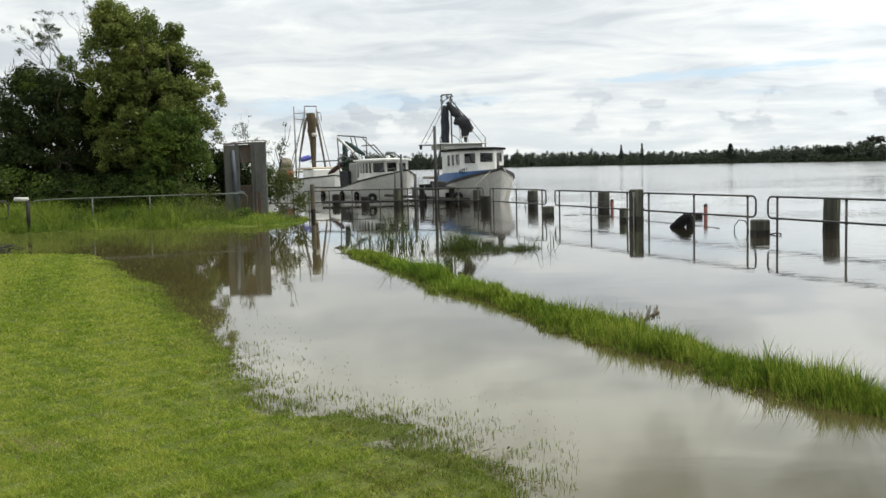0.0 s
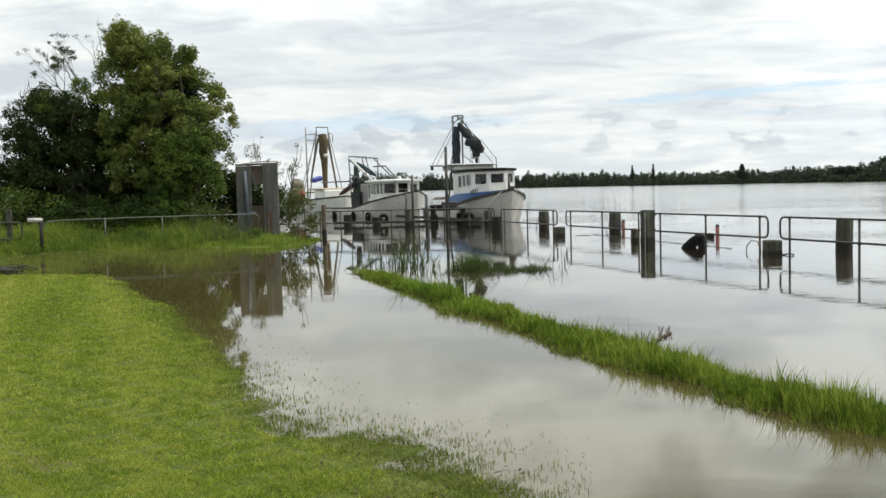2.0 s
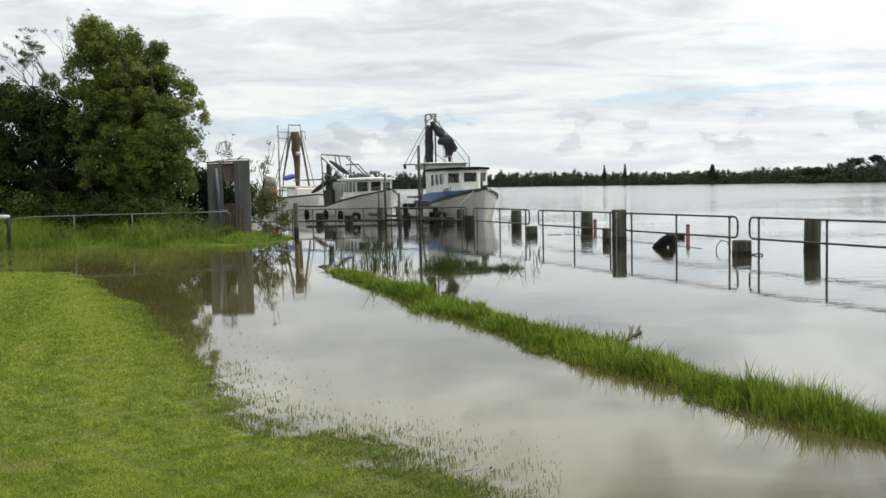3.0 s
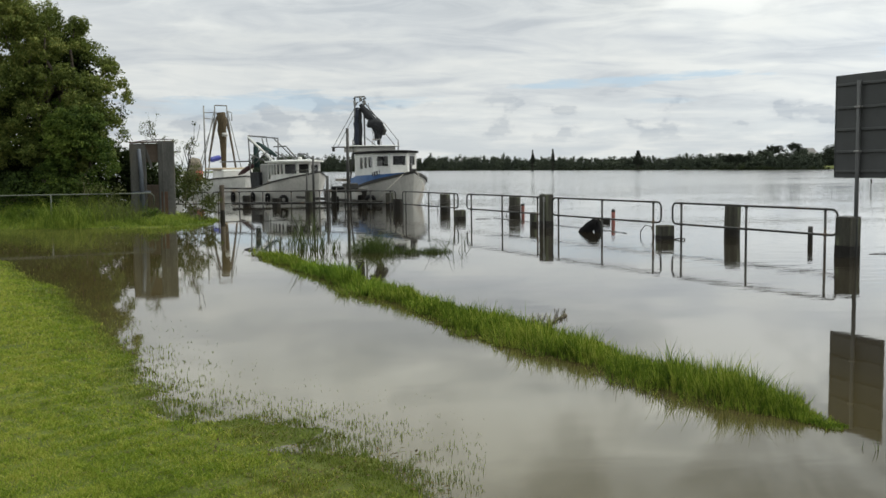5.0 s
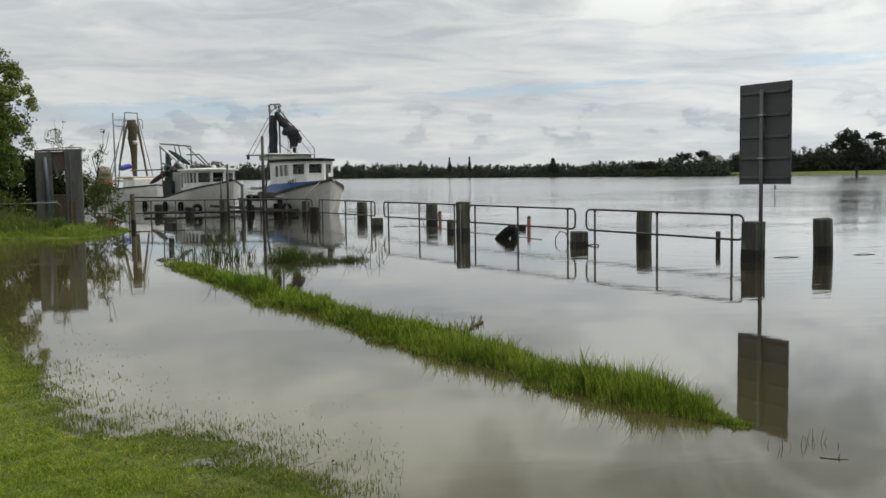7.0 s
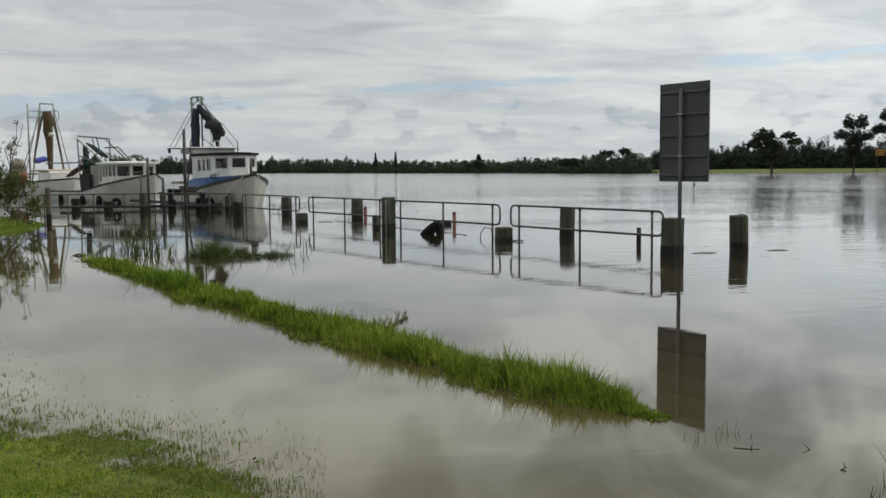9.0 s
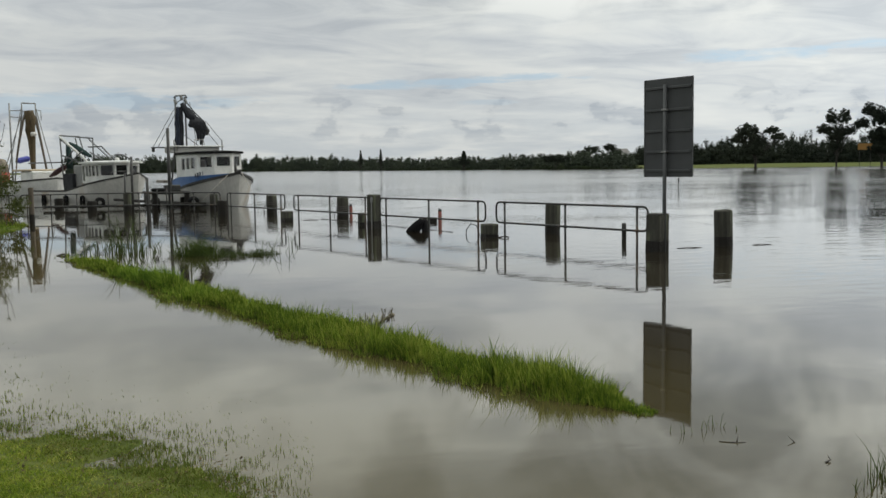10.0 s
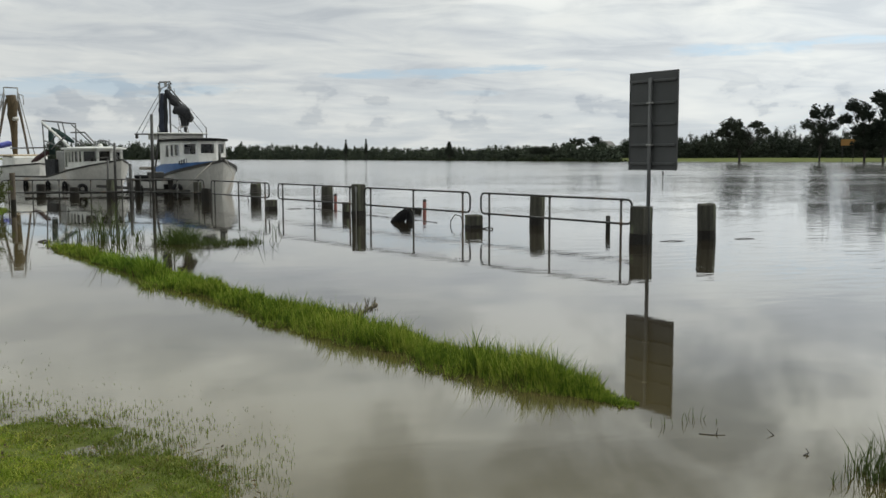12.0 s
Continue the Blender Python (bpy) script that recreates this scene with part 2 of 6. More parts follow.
    h = maths(n, l, "ADD", near_ruffle, calm)
    bp = n.new("ShaderNodeBump")
    bp.inputs["Strength"].default_value, bp.inputs["Distance"].default_value = 0.6, 0.042
    l.new(h, bp.inputs["Height"])
    l.new(bp.outputs[0], b.inputs["Normal"])
    l.new(bp.outputs[0], b.inputs["Coat Normal"])
    o = n.new("ShaderNodeOutputMaterial")
    l.new(b.outputs[0], o.inputs["Surface"])
    return m


def glass_material():
    m = bpy.data.materials.new("window_glass")
    n, l = node_tree(m)
    b = n.new("ShaderNodeBsdfPrincipled")
    b.inputs["Base Color"].default_value = (0.55, 0.58, 0.59, 1)
    b.inputs["Roughness"].default_value, b.inputs["Transmission Weight"].default_value = 0.01, 1.0
    b.inputs["IOR"].default_value = 1.45
    o = n.new("ShaderNodeOutputMaterial")
    l.new(b.outputs[0], o.inputs["Surface"])
    return m


WATER = water_material()
GLASS = glass_material()
SOIL = surface("grassy_soil", (0.045, 0.060, 0.013), (0.10, 0.115, 0.028), 1.4, 0.95, 0.5, wear=(0.10, 0.075, 0.045), wear_at=0.64, spec=0.1)
LAWN = leafy("mown_grass", [(0.34, (0.055, 0.092, 0.013)), (0.43, (0.124, 0.188, 0.021)), (0.53, (0.220, 0.280, 0.034)), (0.64, (0.37, 0.355, 0.088))], (0.22, 0.295, 0.03), 0.34, 0.8, stretch=(1.5, 0.12, 1), gloss=0.05, single=0.27, turn=-0.354, stripe=0.022)
TALL_GRASS = leafy("tall_grass", [(0.36, (0.034, 0.070, 0.010)), (0.5, (0.110, 0.190, 0.020)), (0.64, (0.245, 0.315, 0.05))], (0.175, 0.27, 0.025), 0.3, 1.3, gloss=0.08)
WET_LAWN = leafy("wet_lawn_grass", [(0.34, (0.044, 0.044, 0.013)), (0.44, (0.082, 0.106, 0.018)), (0.55, (0.132, 0.162, 0.027)), (0.65, (0.23, 0.185, 0.075))], (0.10, 0.145, 0.02), 0.3, 1.4, gloss=0.05)
STRIP_GRASS = leafy("levee_grass", [(0.36, (0.026, 0.050, 0.009)), (0.46, (0.080, 0.132, 0.015)), (0.55, (0.158, 0.226, 0.024)), (0.65, (0.31, 0.335, 0.065))], (0.155, 0.225, 0.024), 0.28, 1.6, gloss=0.06)
FRINGE = leafy("drowned_fringe_grass", [(0.32, (0.045, 0.068, 0.014)), (0.5, (0.110, 0.155, 0.026)), (0.68, (0.20, 0.23, 0.055))], (0.15, 0.20, 0.03), 0.3, 2.0, gloss=0.06)
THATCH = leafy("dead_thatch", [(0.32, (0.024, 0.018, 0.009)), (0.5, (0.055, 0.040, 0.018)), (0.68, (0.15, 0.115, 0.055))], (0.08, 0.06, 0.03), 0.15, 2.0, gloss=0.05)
LITTER = surface("dead_leaf", (0.012, 0.009, 0.006), (0.095, 0.075, 0.038), 9, 0.95, 0.1, spec=0.05)
BANK_GRASS = leafy("bank_grass_leaf", [(0.36, (0.040, 0.078, 0.011)), (0.48, (0.115, 0.180, 0.022)), (0.63, (0.28, 0.32, 0.06))], (0.20, 0.27, 0.03), 0.3, 0.6)
# darker vine leaf: the shade under the trees is put into its colour
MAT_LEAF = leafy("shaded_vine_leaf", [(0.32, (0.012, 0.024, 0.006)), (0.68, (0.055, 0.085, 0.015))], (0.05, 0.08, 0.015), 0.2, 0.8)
TUSSOCK = leafy("tussock_green", [(0.3, (0.022, 0.040, 0.010)), (0.7, (0.085, 0.115, 0.026))], (0.07, 0.11, 0.02), 0.25, 2.0)
REED = leafy("reed_green", [(0.2, (0.022, 0.034, 0.011)), (0.8, (0.075, 0.095, 0.03))], (0.07, 0.11, 0.025), 0.22, 0.9)
TREE_LEAF = leafy("tree_leaf", [(0.37, (0.032, 0.048, 0.013)), (0.46, (0.082, 0.110, 0.026)), (0.55, (0.145, 0.172, 0.042)), (0.63, (0.24, 0.25, 0.068))], (0.17, 0.21, 0.038), 0.24, 0.8, single=0.16)
# the thicket's deep shade is put into this leaf colour
SHADE_DARK_LEAF = leafy("shade_dark_leaf", [(0.37, (0.009, 0.015, 0.007)), (0.5, (0.024, 0.036, 0.013)), (0.63, (0.062, 0.080, 0.025))], (0.04, 0.055, 0.016), 0.14, 0.7, gloss=0.05, single=0.14)
VINE_LEAF = leafy("vine_leaf", [(0.37, (0.019, 0.037, 0.009)), (0.48, (0.060, 0.097, 0.018)), (0.61, (0.15, 0.20, 0.038))], (0.115, 0.17, 0.03), 0.24, 0.9, single=0.16)
WEED_LEAF = leafy("weed_leaf", [(0.2, (0.03, 0.04, 0.014)), (0.6, (0.085, 0.10, 0.03)), (0.9, (0.30, 0.28, 0.19))], (0.12, 0.14, 0.04), 0.25, 1.5)
# distance haze is put into this leaf colour: paler and greyer than wood_leaf
HAZED_LEAF = leafy("hazed_leaf", [(0.38, (0.036, 0.046, 0.035)), (0.62, (0.070, 0.083, 0.058))], (0.06, 0.07, 0.045), 0.08, 0.04, gloss=0.03, single=0.05)
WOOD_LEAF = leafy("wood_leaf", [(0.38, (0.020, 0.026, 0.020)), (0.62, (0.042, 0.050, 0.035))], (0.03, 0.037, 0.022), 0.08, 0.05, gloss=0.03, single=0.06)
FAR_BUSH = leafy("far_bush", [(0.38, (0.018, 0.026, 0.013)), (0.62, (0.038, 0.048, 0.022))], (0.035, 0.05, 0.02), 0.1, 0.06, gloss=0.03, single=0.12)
DRY_STEM = surface("dry_stem", (0.06, 0.05, 0.035), (0.20, 0.17, 0.12), 20, 0.85, 0.3)
BARK = surface("bark", (0.05, 0.04, 0.03), (0.16, 0.13, 0.10), 5, 0.9, 0.8, stretch=(1, 1, 0.3))
TIMBER = surface("weathered_pile_timber", (0.017, 0.0165, 0.0125), (0.076, 0.073, 0.054), 4, 0.85, 0.8, stretch=(3, 3, 0.35), each=0.35, wear=(0.11, 0.13, 0.07))
WET_TIMBER = surface("wet_timber", (0.006, 0.0055, 0.0045), (0.022, 0.019, 0.015), 4, 0.6, 0.8, stretch=(3, 3, 0.4), each=0.3, spec=0.25)
PIPE = surface("galvanised_pipe", (0.016, 0.016, 0.0155), (0.052, 0.052, 0.049), 9, 0.55, 0.15, metal=0.35, wear=(0.11, 0.075, 0.05))
PALE_PIPE = surface("pale_galvanised_pipe", (0.06, 0.07, 0.055), (0.135, 0.145, 0.12), 9, 0.6, 0.15, metal=0.2)
SIGN_BACK = surface("aluminium_sign_back", (0.046, 0.048, 0.0495), (0.07, 0.0725, 0.0745), 1.5, 0.6, 0.06, metal=0.25, fine=5)
SIGN_RIB = surface("sign_channel", (0.050, 0.052, 0.053), (0.076, 0.078, 0.08), 3, 0.55, 0.06, metal=0.3)
WHITE_PAINT = surface("white_boat_paint", (0.46, 0.46, 0.445), (0.70, 0.70, 0.68), 1.6, 0.4, 0.08, wear=(0.34, 0.29, 0.22), wear_at=0.66)
HULL_GREY = surface("stained_white_hull", (0.35, 0.342, 0.322), (0.52, 0.51, 0.485), 1.2, 0.45, 0.06, wear=(0.34, 0.28, 0.21), wear_at=0.58, stretch=(1, 1, 0.5))
BLUE_PAINT = surface("blue_boat_paint", (0.04, 0.10, 0.27), (0.085, 0.19, 0.42), 3, 0.45, 0.1, wear=(0.35, 0.38, 0.42), wear_at=0.72)
NAVY_PAINT = surface("navy_paint", (0.012, 0.016, 0.035), (0.03, 0.035, 0.06), 4, 0.5, 0.1)
DARK_TRIM = surface("dark_trim", (0.018, 0.018, 0.018), (0.05, 0.048, 0.045), 5, 0.6, 0.2)
DECK = surface("worn_deck", (0.16, 0.14, 0.12), (0.32, 0.29, 0.25), 3, 0.8, 0.4)
NET_BROWN = surface("brown_trawl_net", (0.032, 0.024, 0.013), (0.11, 0.08, 0.042), 9, 0.95, 1.0, stretch=(2, 2, 0.5), fine=5)
NET_DARK = surface("dark_trawl_net", (0.005, 0.006, 0.008), (0.026, 0.027, 0.032), 9, 0.95, 1.0, stretch=(2, 2, 0.5), fine=5)
NET_BLUE = surface("navy_trawl_net", (0.006, 0.008, 0.016), (0.030, 0.037, 0.058), 9, 0.95, 1.0, stretch=(2, 2, 0.5), fine=5)
NET_GREEN = surface("green_trawl_net", (0.005, 0.018, 0.018), (0.022, 0.05, 0.046), 9, 0.95, 1.0, fine=5)
STEEL = surface("grey_steel", (0.14, 0.14, 0.14), (0.3, 0.3, 0.29), 6, 0.5, 0.15, metal=0.4, wear=(0.22, 0.12, 0.06), wear_at=0.66)
SPAR = surface("tarnished_spar", (0.05, 0.052, 0.055), (0.15, 0.152, 0.155), 6, 0.55, 0.15, metal=0.3, wear=(0.18, 0.11, 0.06), wear_at=0.66)
MOTTLED = surface("mottled_gear", (0.02, 0.018, 0.015), (0.30, 0.26, 0.20), 7, 0.9, 0.8, fine=4)
DARK_STEEL = surface("dark_steel", (0.03, 0.03, 0.03), (0.09, 0.085, 0.08), 6, 0.6, 0.2, metal=0.3)
ROPE = surface("old_rope", (0.35, 0.33, 0.29), (0.58, 0.55, 0.5), 30, 0.9, 0.5)
DARK_ROPE = surface("wet_rope", (0.03, 0.028, 0.025), (0.10, 0.09, 0.08), 30, 0.8, 0.5)
RED_PAINT = surface("faded_red_paint", (0.1, 0.022, 0.016), (0.19, 0.045, 0.03), 7, 0.6, 0.3)
ORANGE = surface("orange_plastic", (0.26, 0.035, 0.02), (0.38, 0.06, 0.03), 5, 0.5, 0.1)
BLUE_TARP = surface("blue_tarpaulin", (0.04, 0.05, 0.30), (0.08, 0.10, 0.45), 6, 0.5, 0.5)
MAROON = surface("maroon_canvas", (0.025, 0.010, 0.013), (0.06, 0.02, 0.025), 6, 0.8, 0.4)
TAN = surface("tan_canvas", (0.34, 0.28, 0.2), (0.5, 0.42, 0.31), 4, 0.8, 0.3)
RUBBER = surface("black_rubber", (0.004, 0.004, 0.0045), (0.012, 0.012, 0.013), 8, 0.85, 0.3, spec=0.15)
CONCRETE = surface("weathered_concrete", (0.045, 0.045, 0.043), (0.11, 0.108, 0.102), 2.5, 0.9, 0.5, wear=(0.10, 0.085, 0.06), stretch=(1, 1, 0.5))
RUST = surface("rusty_board", (0.05, 0.038, 0.03), (0.12, 0.09, 0.07), 3, 0.9, 0.4, stretch=(1, 1, 0.4))
RUST_RED = surface("rust_red_plate", (0.04, 0.022, 0.015), (0.10, 0.055, 0.036), 4, 0.9, 0.4, stretch=(1, 1, 0.4))
BLUE_STEEL = surface("faded_blue_steel", (0.05, 0.06, 0.08), (0.1, 0.115, 0.14), 4, 0.6, 0.2)
WHITE_CAP = surface("white_plastic_cap", (0.36, 0.35, 0.33), (0.5, 0.49, 0.46), 5, 0.5, 0.1)
FAR_BARK = surface("far_bark", (0.02, 0.018, 0.015), (0.05, 0.045, 0.038), 1, 0.95, 0.1)

ROOF = surface("far_roof", (0.10, 0.10, 0.10), (0.18, 0.17, 0.16), 0.5, 0.8, 0.1)
YELLOW = surface("orange_board", (0.22, 0.11, 0.025), (0.3, 0.16, 0.035), 1, 0.6, 0.1)

# ---- helpers for meshes ----


def mesh_object(name, bm, material, smooth=False):
    me = bpy.data.meshes.new(name)
    bm.normal_update()
    bm.to_mesh(me)
    bm.free()
    me.materials.append(material)
    if smooth:
        me.polygons.foreach_set("use_smooth", [True] * len(me.polygons))
    return new(name, me)


def part(name, bm, material, parent, label="", smooth=False):
    ob = mesh_object(name, bm, material, smooth)
    ob.parent = parent
    if label:
        ob["label"] = label
    return ob


def thing(name, m, label, category, group="", kind=""):
    ob = new(name)
    ob.empty_display_size = 0.2
    ob.matrix_world = m
    return tagged(ob, label, category, group, kind)


def box(bm, c, s, turn=None, bevel=0.0):
    """A box of size s round c, slightly rounded when bevel is given."""
    m = Matrix.Translation(c) @ (turn or Matrix()) @ Matrix.Diagonal((*s, 1))
    vs = bmesh.ops.create_cube(bm, size=1.0, matrix=m)["verts"]
    if bevel:
        es = {e for v in vs for e in v.link_edges}
        bmesh.ops.bevel(bm, geom=list(es), offset=bevel, segments=1, affect="EDGES")
    return bm


def tube(bm, pts, r, seg=8, closed=False, taper=None):
    """A round bar along pts; taper is the end radius."""
    pts = [Vector(p) for p in pts]
    n = len(pts)
    rings = []
    up = Vector((0.13, 0.21, 0.97)).normalized()
    for i, p in enumerate(pts):
        a = pts[(i - 1) % n] if (i or closed) else p
        b = pts[(i + 1) % n] if (i < n - 1 or closed) else p
        d = (b - a).normalized()
        s = d.cross(up)
        if s.length < 0.2:
            s = d.cross(Vector((1, 0, 0.1)))
        s.normalize()
        u = s.cross(d)
        rr = r if taper is None else r + (taper - r) * i / max(1, n - 1)
        rings.append([bm.verts.new(p + rr * (math.cos(k * math.tau / seg) * s + math.sin(k * math.tau / seg) * u)) for k in range(seg)])
    for i in range(n if closed else n - 1):
        q, w = rings[i], rings[(i + 1) % n]
        for k in range(seg):
            bm.faces.new((q[k], q[(k + 1) % seg], w[(k + 1) % seg], w[k]))
    if not closed:
        bm.faces.new(rings[0][::-1])
        bm.faces.new(rings[-1])
    return bm


def fresh():
    return bmesh.new()


def sheet(name, verts, faces, material, smooth=False):
    """A mesh object out of arrays of corners and triangles or quads."""
    verts, faces = np.asarray(verts, np.float32), np.asarray(faces, np.int32)
    me = bpy.data.meshes.new(name)
    k = faces.shape[1]
    me.vertices.add(len(verts))
    me.vertices.foreach_set("co", verts.ravel())
    me.loops.add(faces.size)
    me.loops.foreach_set("vertex_index", faces.ravel())
    me.polygons.add(len(faces))
    me.polygons.foreach_set("loop_start", np.arange(0, faces.size, k, dtype=np.int32))
    if smooth:
        me.polygons.foreach_set("use_smooth", np.ones(len(faces), bool))
    me.update(calc_edges=True)
    me.materials.append(material)
    return new(name, me)


rng = np.random.default_rng(7)


def blades(base, height, width, lean=0.4, bands=1, towards=None):
    """Grass blades on base points: tapered strips of the given bands, each bent over by its own lean."""
    n = len(base)
    h = np.broadcast_to(height, n)
    w = np.broadcast_to(width, n)
    az = rng.uniform(0, math.tau, n)
    side = np.stack([np.cos(az), np.sin(az), np.zeros(n)], 1)
    bend_az = rng.uniform(0, math.tau, n) if towards is None else towards + rng.normal(0, 0.5, n)
    bend = np.stack([np.cos(bend_az), np.sin(bend_az), np.zeros(n)], 1) * (rng.uniform(0.1, 1.0, n) * lean * h)[:, None]
    vs = []
    for i in range(bands + 1):
        f = i / (bands + 1)
        mid = base + bend * f ** 2 + np.outer(h * f * (1 - 0.12 * f), (0, 0, 1))
        ww = (w * (1 - 0.75 * f) * 0.5)[:, None]
        vs += [mid - side * ww, mid + side * ww]
    vs.append(base + bend + np.outer(h * 0.88, (0, 0, 1)))
    per = len(vs)
    verts = np.stack(vs, 1).reshape(-1, 3)
    tri = []
    for i in range(bands):
        a = 2 * i
        tri += [(a, a + 1, a + 3), (a, a + 3, a + 2)]
    tri.append((2 * bands, 2 * bands + 1, per - 1))
    faces = (np.array(tri)[None] + (np.arange(n) * per)[:, None, None]).reshape(-1, 3)
    return verts, faces


def leaves(clumps, per_m2, size, droop=0.3, inner=0.25, tilt=0.7):
    """Small folded leaves over and inside the clumps (x, y, z, rx, rz)."""
    vs, n_all = [], 0
    for cx, cy, cz, rx, rz in clumps:
        n = max(6, int(per_m2 * 4 * math.pi * rx * (rx + rz) / 2))
        d = rng.normal(size=(n, 3))
        d /= np.linalg.norm(d, axis=1)[:, None]
        rad = 1 - np.abs(rng.normal(0, inner, n))
        # ragged outline
        lump = 1 + 0.22 * np.sin(d[:, 0] * 5 + cx * 3) * np.cos(d[:, 1] * 4 + cy) + 0.15 * np.sin(d[:, 2] * 7 + cz * 2)
        c = np.array((cx, cy, cz)) + d * (rad * lump)[:, None] * np.array((rx, rx, rz))
        nrm = d + rng.normal(0, tilt, (n, 3)) + np.array((0, 0, 0.35))
        nrm /= np.linalg.norm(nrm, axis=1)[:, None]
        a = np.cross(nrm, rng.normal(size=(n, 3)))
        a /= np.linalg.norm(a, axis=1)[:, None] + 1e-9
        b = np.cross(nrm, a)
        s = (size * rng.uniform(0.55, 1.25, n))[:, None]
        tip = c + a * s * 0.5 - np.array((0, 0, 1)) * s * droop * 0.4
        vs.append(np.stack([c - a * s * 0.5, c + b * s * 0.27 - nrm * s * 0.05, tip, c - b * s * 0.27 - nrm * s * 0.05], 1))
        n_all += n
    verts = np.concatenate(vs).reshape(-1, 3)
    q = np.arange(n_all)[:, None] * 4
    return verts, np.concatenate([q + (0, 1, 2), q + (0, 2, 3)])


def inside(poly, x, y):
    """Signed distance to a closed outline: positive inside."""
    p = np.asarray(poly, float)
    d2 = np.full(x.shape, 1e18)
    odd = np.zeros(x.shape, bool)
    for (x0, y0), (x1, y1) in zip(p, np.roll(p, -1, 0)):
        ex, ey = x1 - x0, y1 - y0
        t = np.clip(((x - x0) * ex + (y - y0) * ey) / (ex * ex + ey * ey + 1e-12), 0, 1)
        d2 = np.minimum(d2, (x - x0 - t * ex) ** 2 + (y - y0 - t * ey) ** 2)
        cross = (y0 > y) != (y1 > y)
        xi = x0 + (y - y0) / (ey if abs(ey) > 1e-9 else 1e-9) * ex
        odd ^= cross & (x < xi)
    return np.where(odd, 1, -1) * np.sqrt(d2)


def wobble(x, y, s, seed=0.0):
    """Cheap smooth unevenness between about -1 and 1."""
    return (np.sin(x * s + 1.3 + seed) * np.cos(y * s * 1.13 - 0.7 + seed * 2) + 0.6 * np.sin(x * s * 2.3 - y * s * 1.9 + 2.1 + seed)
            + 0.4 * np.cos(x * s * 4.1 + y * s * 3.7 + seed * 3)) / 2.0


# ---- ground, banks and water ----
LAWN_EDGE = [(1.9, -3.0), (1.0, 2.0), (0.5, 4.0), (0.22, 5.05), (-0.05, 5.68), (-0.30, 6.18), (-0.62, 6.52), (-1.0, 6.62), (-1.5, 7.18), (-1.75, 7.9), (-2.15, 8.95), (-2.62, 9.95),
             (-3.4, 11.7), (-4.4, 14.3), (-5.35, 15.8), (-6.8, 19.0), (-7.9, 20.7), (-9.6, 21.3), (-12.0, 21.2), (-40.0, 19.0), (-40.0, -30.0), (4.0, -30.0)]
BANK_EDGE = [(-40.0, 27.0), (-16.0, 28.6), (-13.4, 29.1), (-12.0, 30.2), (-10.2, 30.3), (-8.7, 30.1), (-7.0, 29.8), (-5.3, 29.4), (-4.7, 30.6), (-4.9, 34.0),
             (-6.2, 38.0), (-10.5, 50.0), (-18.0, 70.0), (-60.0, 190.0), (-300.0, 700.0), (-900.0, 700.0), (-300.0, 27.0)]
FAR_EDGE = [(-260.0, 1000.0), (-20.0, 900.0), (76.0, 850.0), (127.0, 520.0), (152.0, 345.0), (165.0, 262.0), (215.0, 214.0), (420.0, 190.0), (2500.0, 150.0), (2500.0, 3000.0), (-1500.0, 3000.0)]
STRIP = [(-2.25, 21.3), (-1.75, 19.3), (-0.95, 16.9), (-0.2, 14.6), (0.5, 12.6), (1.15, 10.75), (1.8, 8.95), (2.3, 7.7), (2.75, 6.65), (3.1, 5.75)]


def strip_distance(x, y):
    d = np.full(x.shape, 1e9)
    for (x0, y0), (x1, y1) in zip(STRIP, STRIP[1:]):
        ex, ey = x1 - x0, y1 - y0
        t = np.clip(((x - x0) * ex + (y - y0) * ey) / (ex * ex + ey * ey), 0, 1)
        d = np.minimum(d, np.hypot(x - x0 - t * ex, y - y0 - t * ey))
    return d


def height(x, y):
    lawn = inside(LAWN_EDGE, x, y)
    lawn = lawn + 0.07 * wobble(x, y, 2.1) + 0.04 * wobble(x, y, 6.3, 1.0)
    z_lawn = np.where(lawn > 0, 0.022 * np.clip(lawn / np.where(x > -2.0, 0.9, 0.4), 0, 1) + 0.28 * (1 - np.exp(-np.clip(lawn, 0, 99) ** 1.5 * 0.055)), lawn * 0.05) + 0.006 * wobble(x, y, 3.3, 2.0) + 0.004 * wobble(x, y, 9.0, 3.0)
    z_lawn = z_lawn - 0.035 * np.exp(-(((x + 1.15) / 0.30) ** 2 + ((y - 6.75) / 0.22) ** 2)) - 0.025 * np.exp(-(((x + 0.42) / 0.3) ** 2 + ((y - 5.75) / 0.16) ** 2))
    bank = inside(BANK_EDGE, x, y) + 0.25 * wobble(x, y, 1.3, 4.0)
    z_bank = np.where(bank > 0, (0.14 + 0.26 * np.clip((-8.2 - x) / 1.8, 0, 1)) * (1 - np.exp(-np.clip(bank, 0, 99) * 0.45)) + 0.05 * wobble(x, y, 1.7), bank * 0.22)
    far = inside(FAR_EDGE, x, y) + 2.0 * wobble(x, y, 0.05, 1.0)
    rise = 3.5 * np.exp(-(((x - 235) / 70) ** 2 + ((y - 470) / 80) ** 2))
    z_far = np.where(far > 0, 0.6 * (1 - np.exp(-np.clip(far, 0, 400) * 0.25)) + 0.015 * np.clip(far, 0, 70) + rise, far * 0.05)
    z_strip = 0.015 - 0.2 * np.clip(y - 19.2, 0, 1) - 0.40 * np.clip(strip_distance(x, y) - 0.02 - 0.05 * wobble(x, y, 3.0, 5.0), -0.1, 9)
    return np.maximum(np.maximum(np.maximum(np.maximum(z_lawn, z_bank), z_far), z_strip), -1.2)


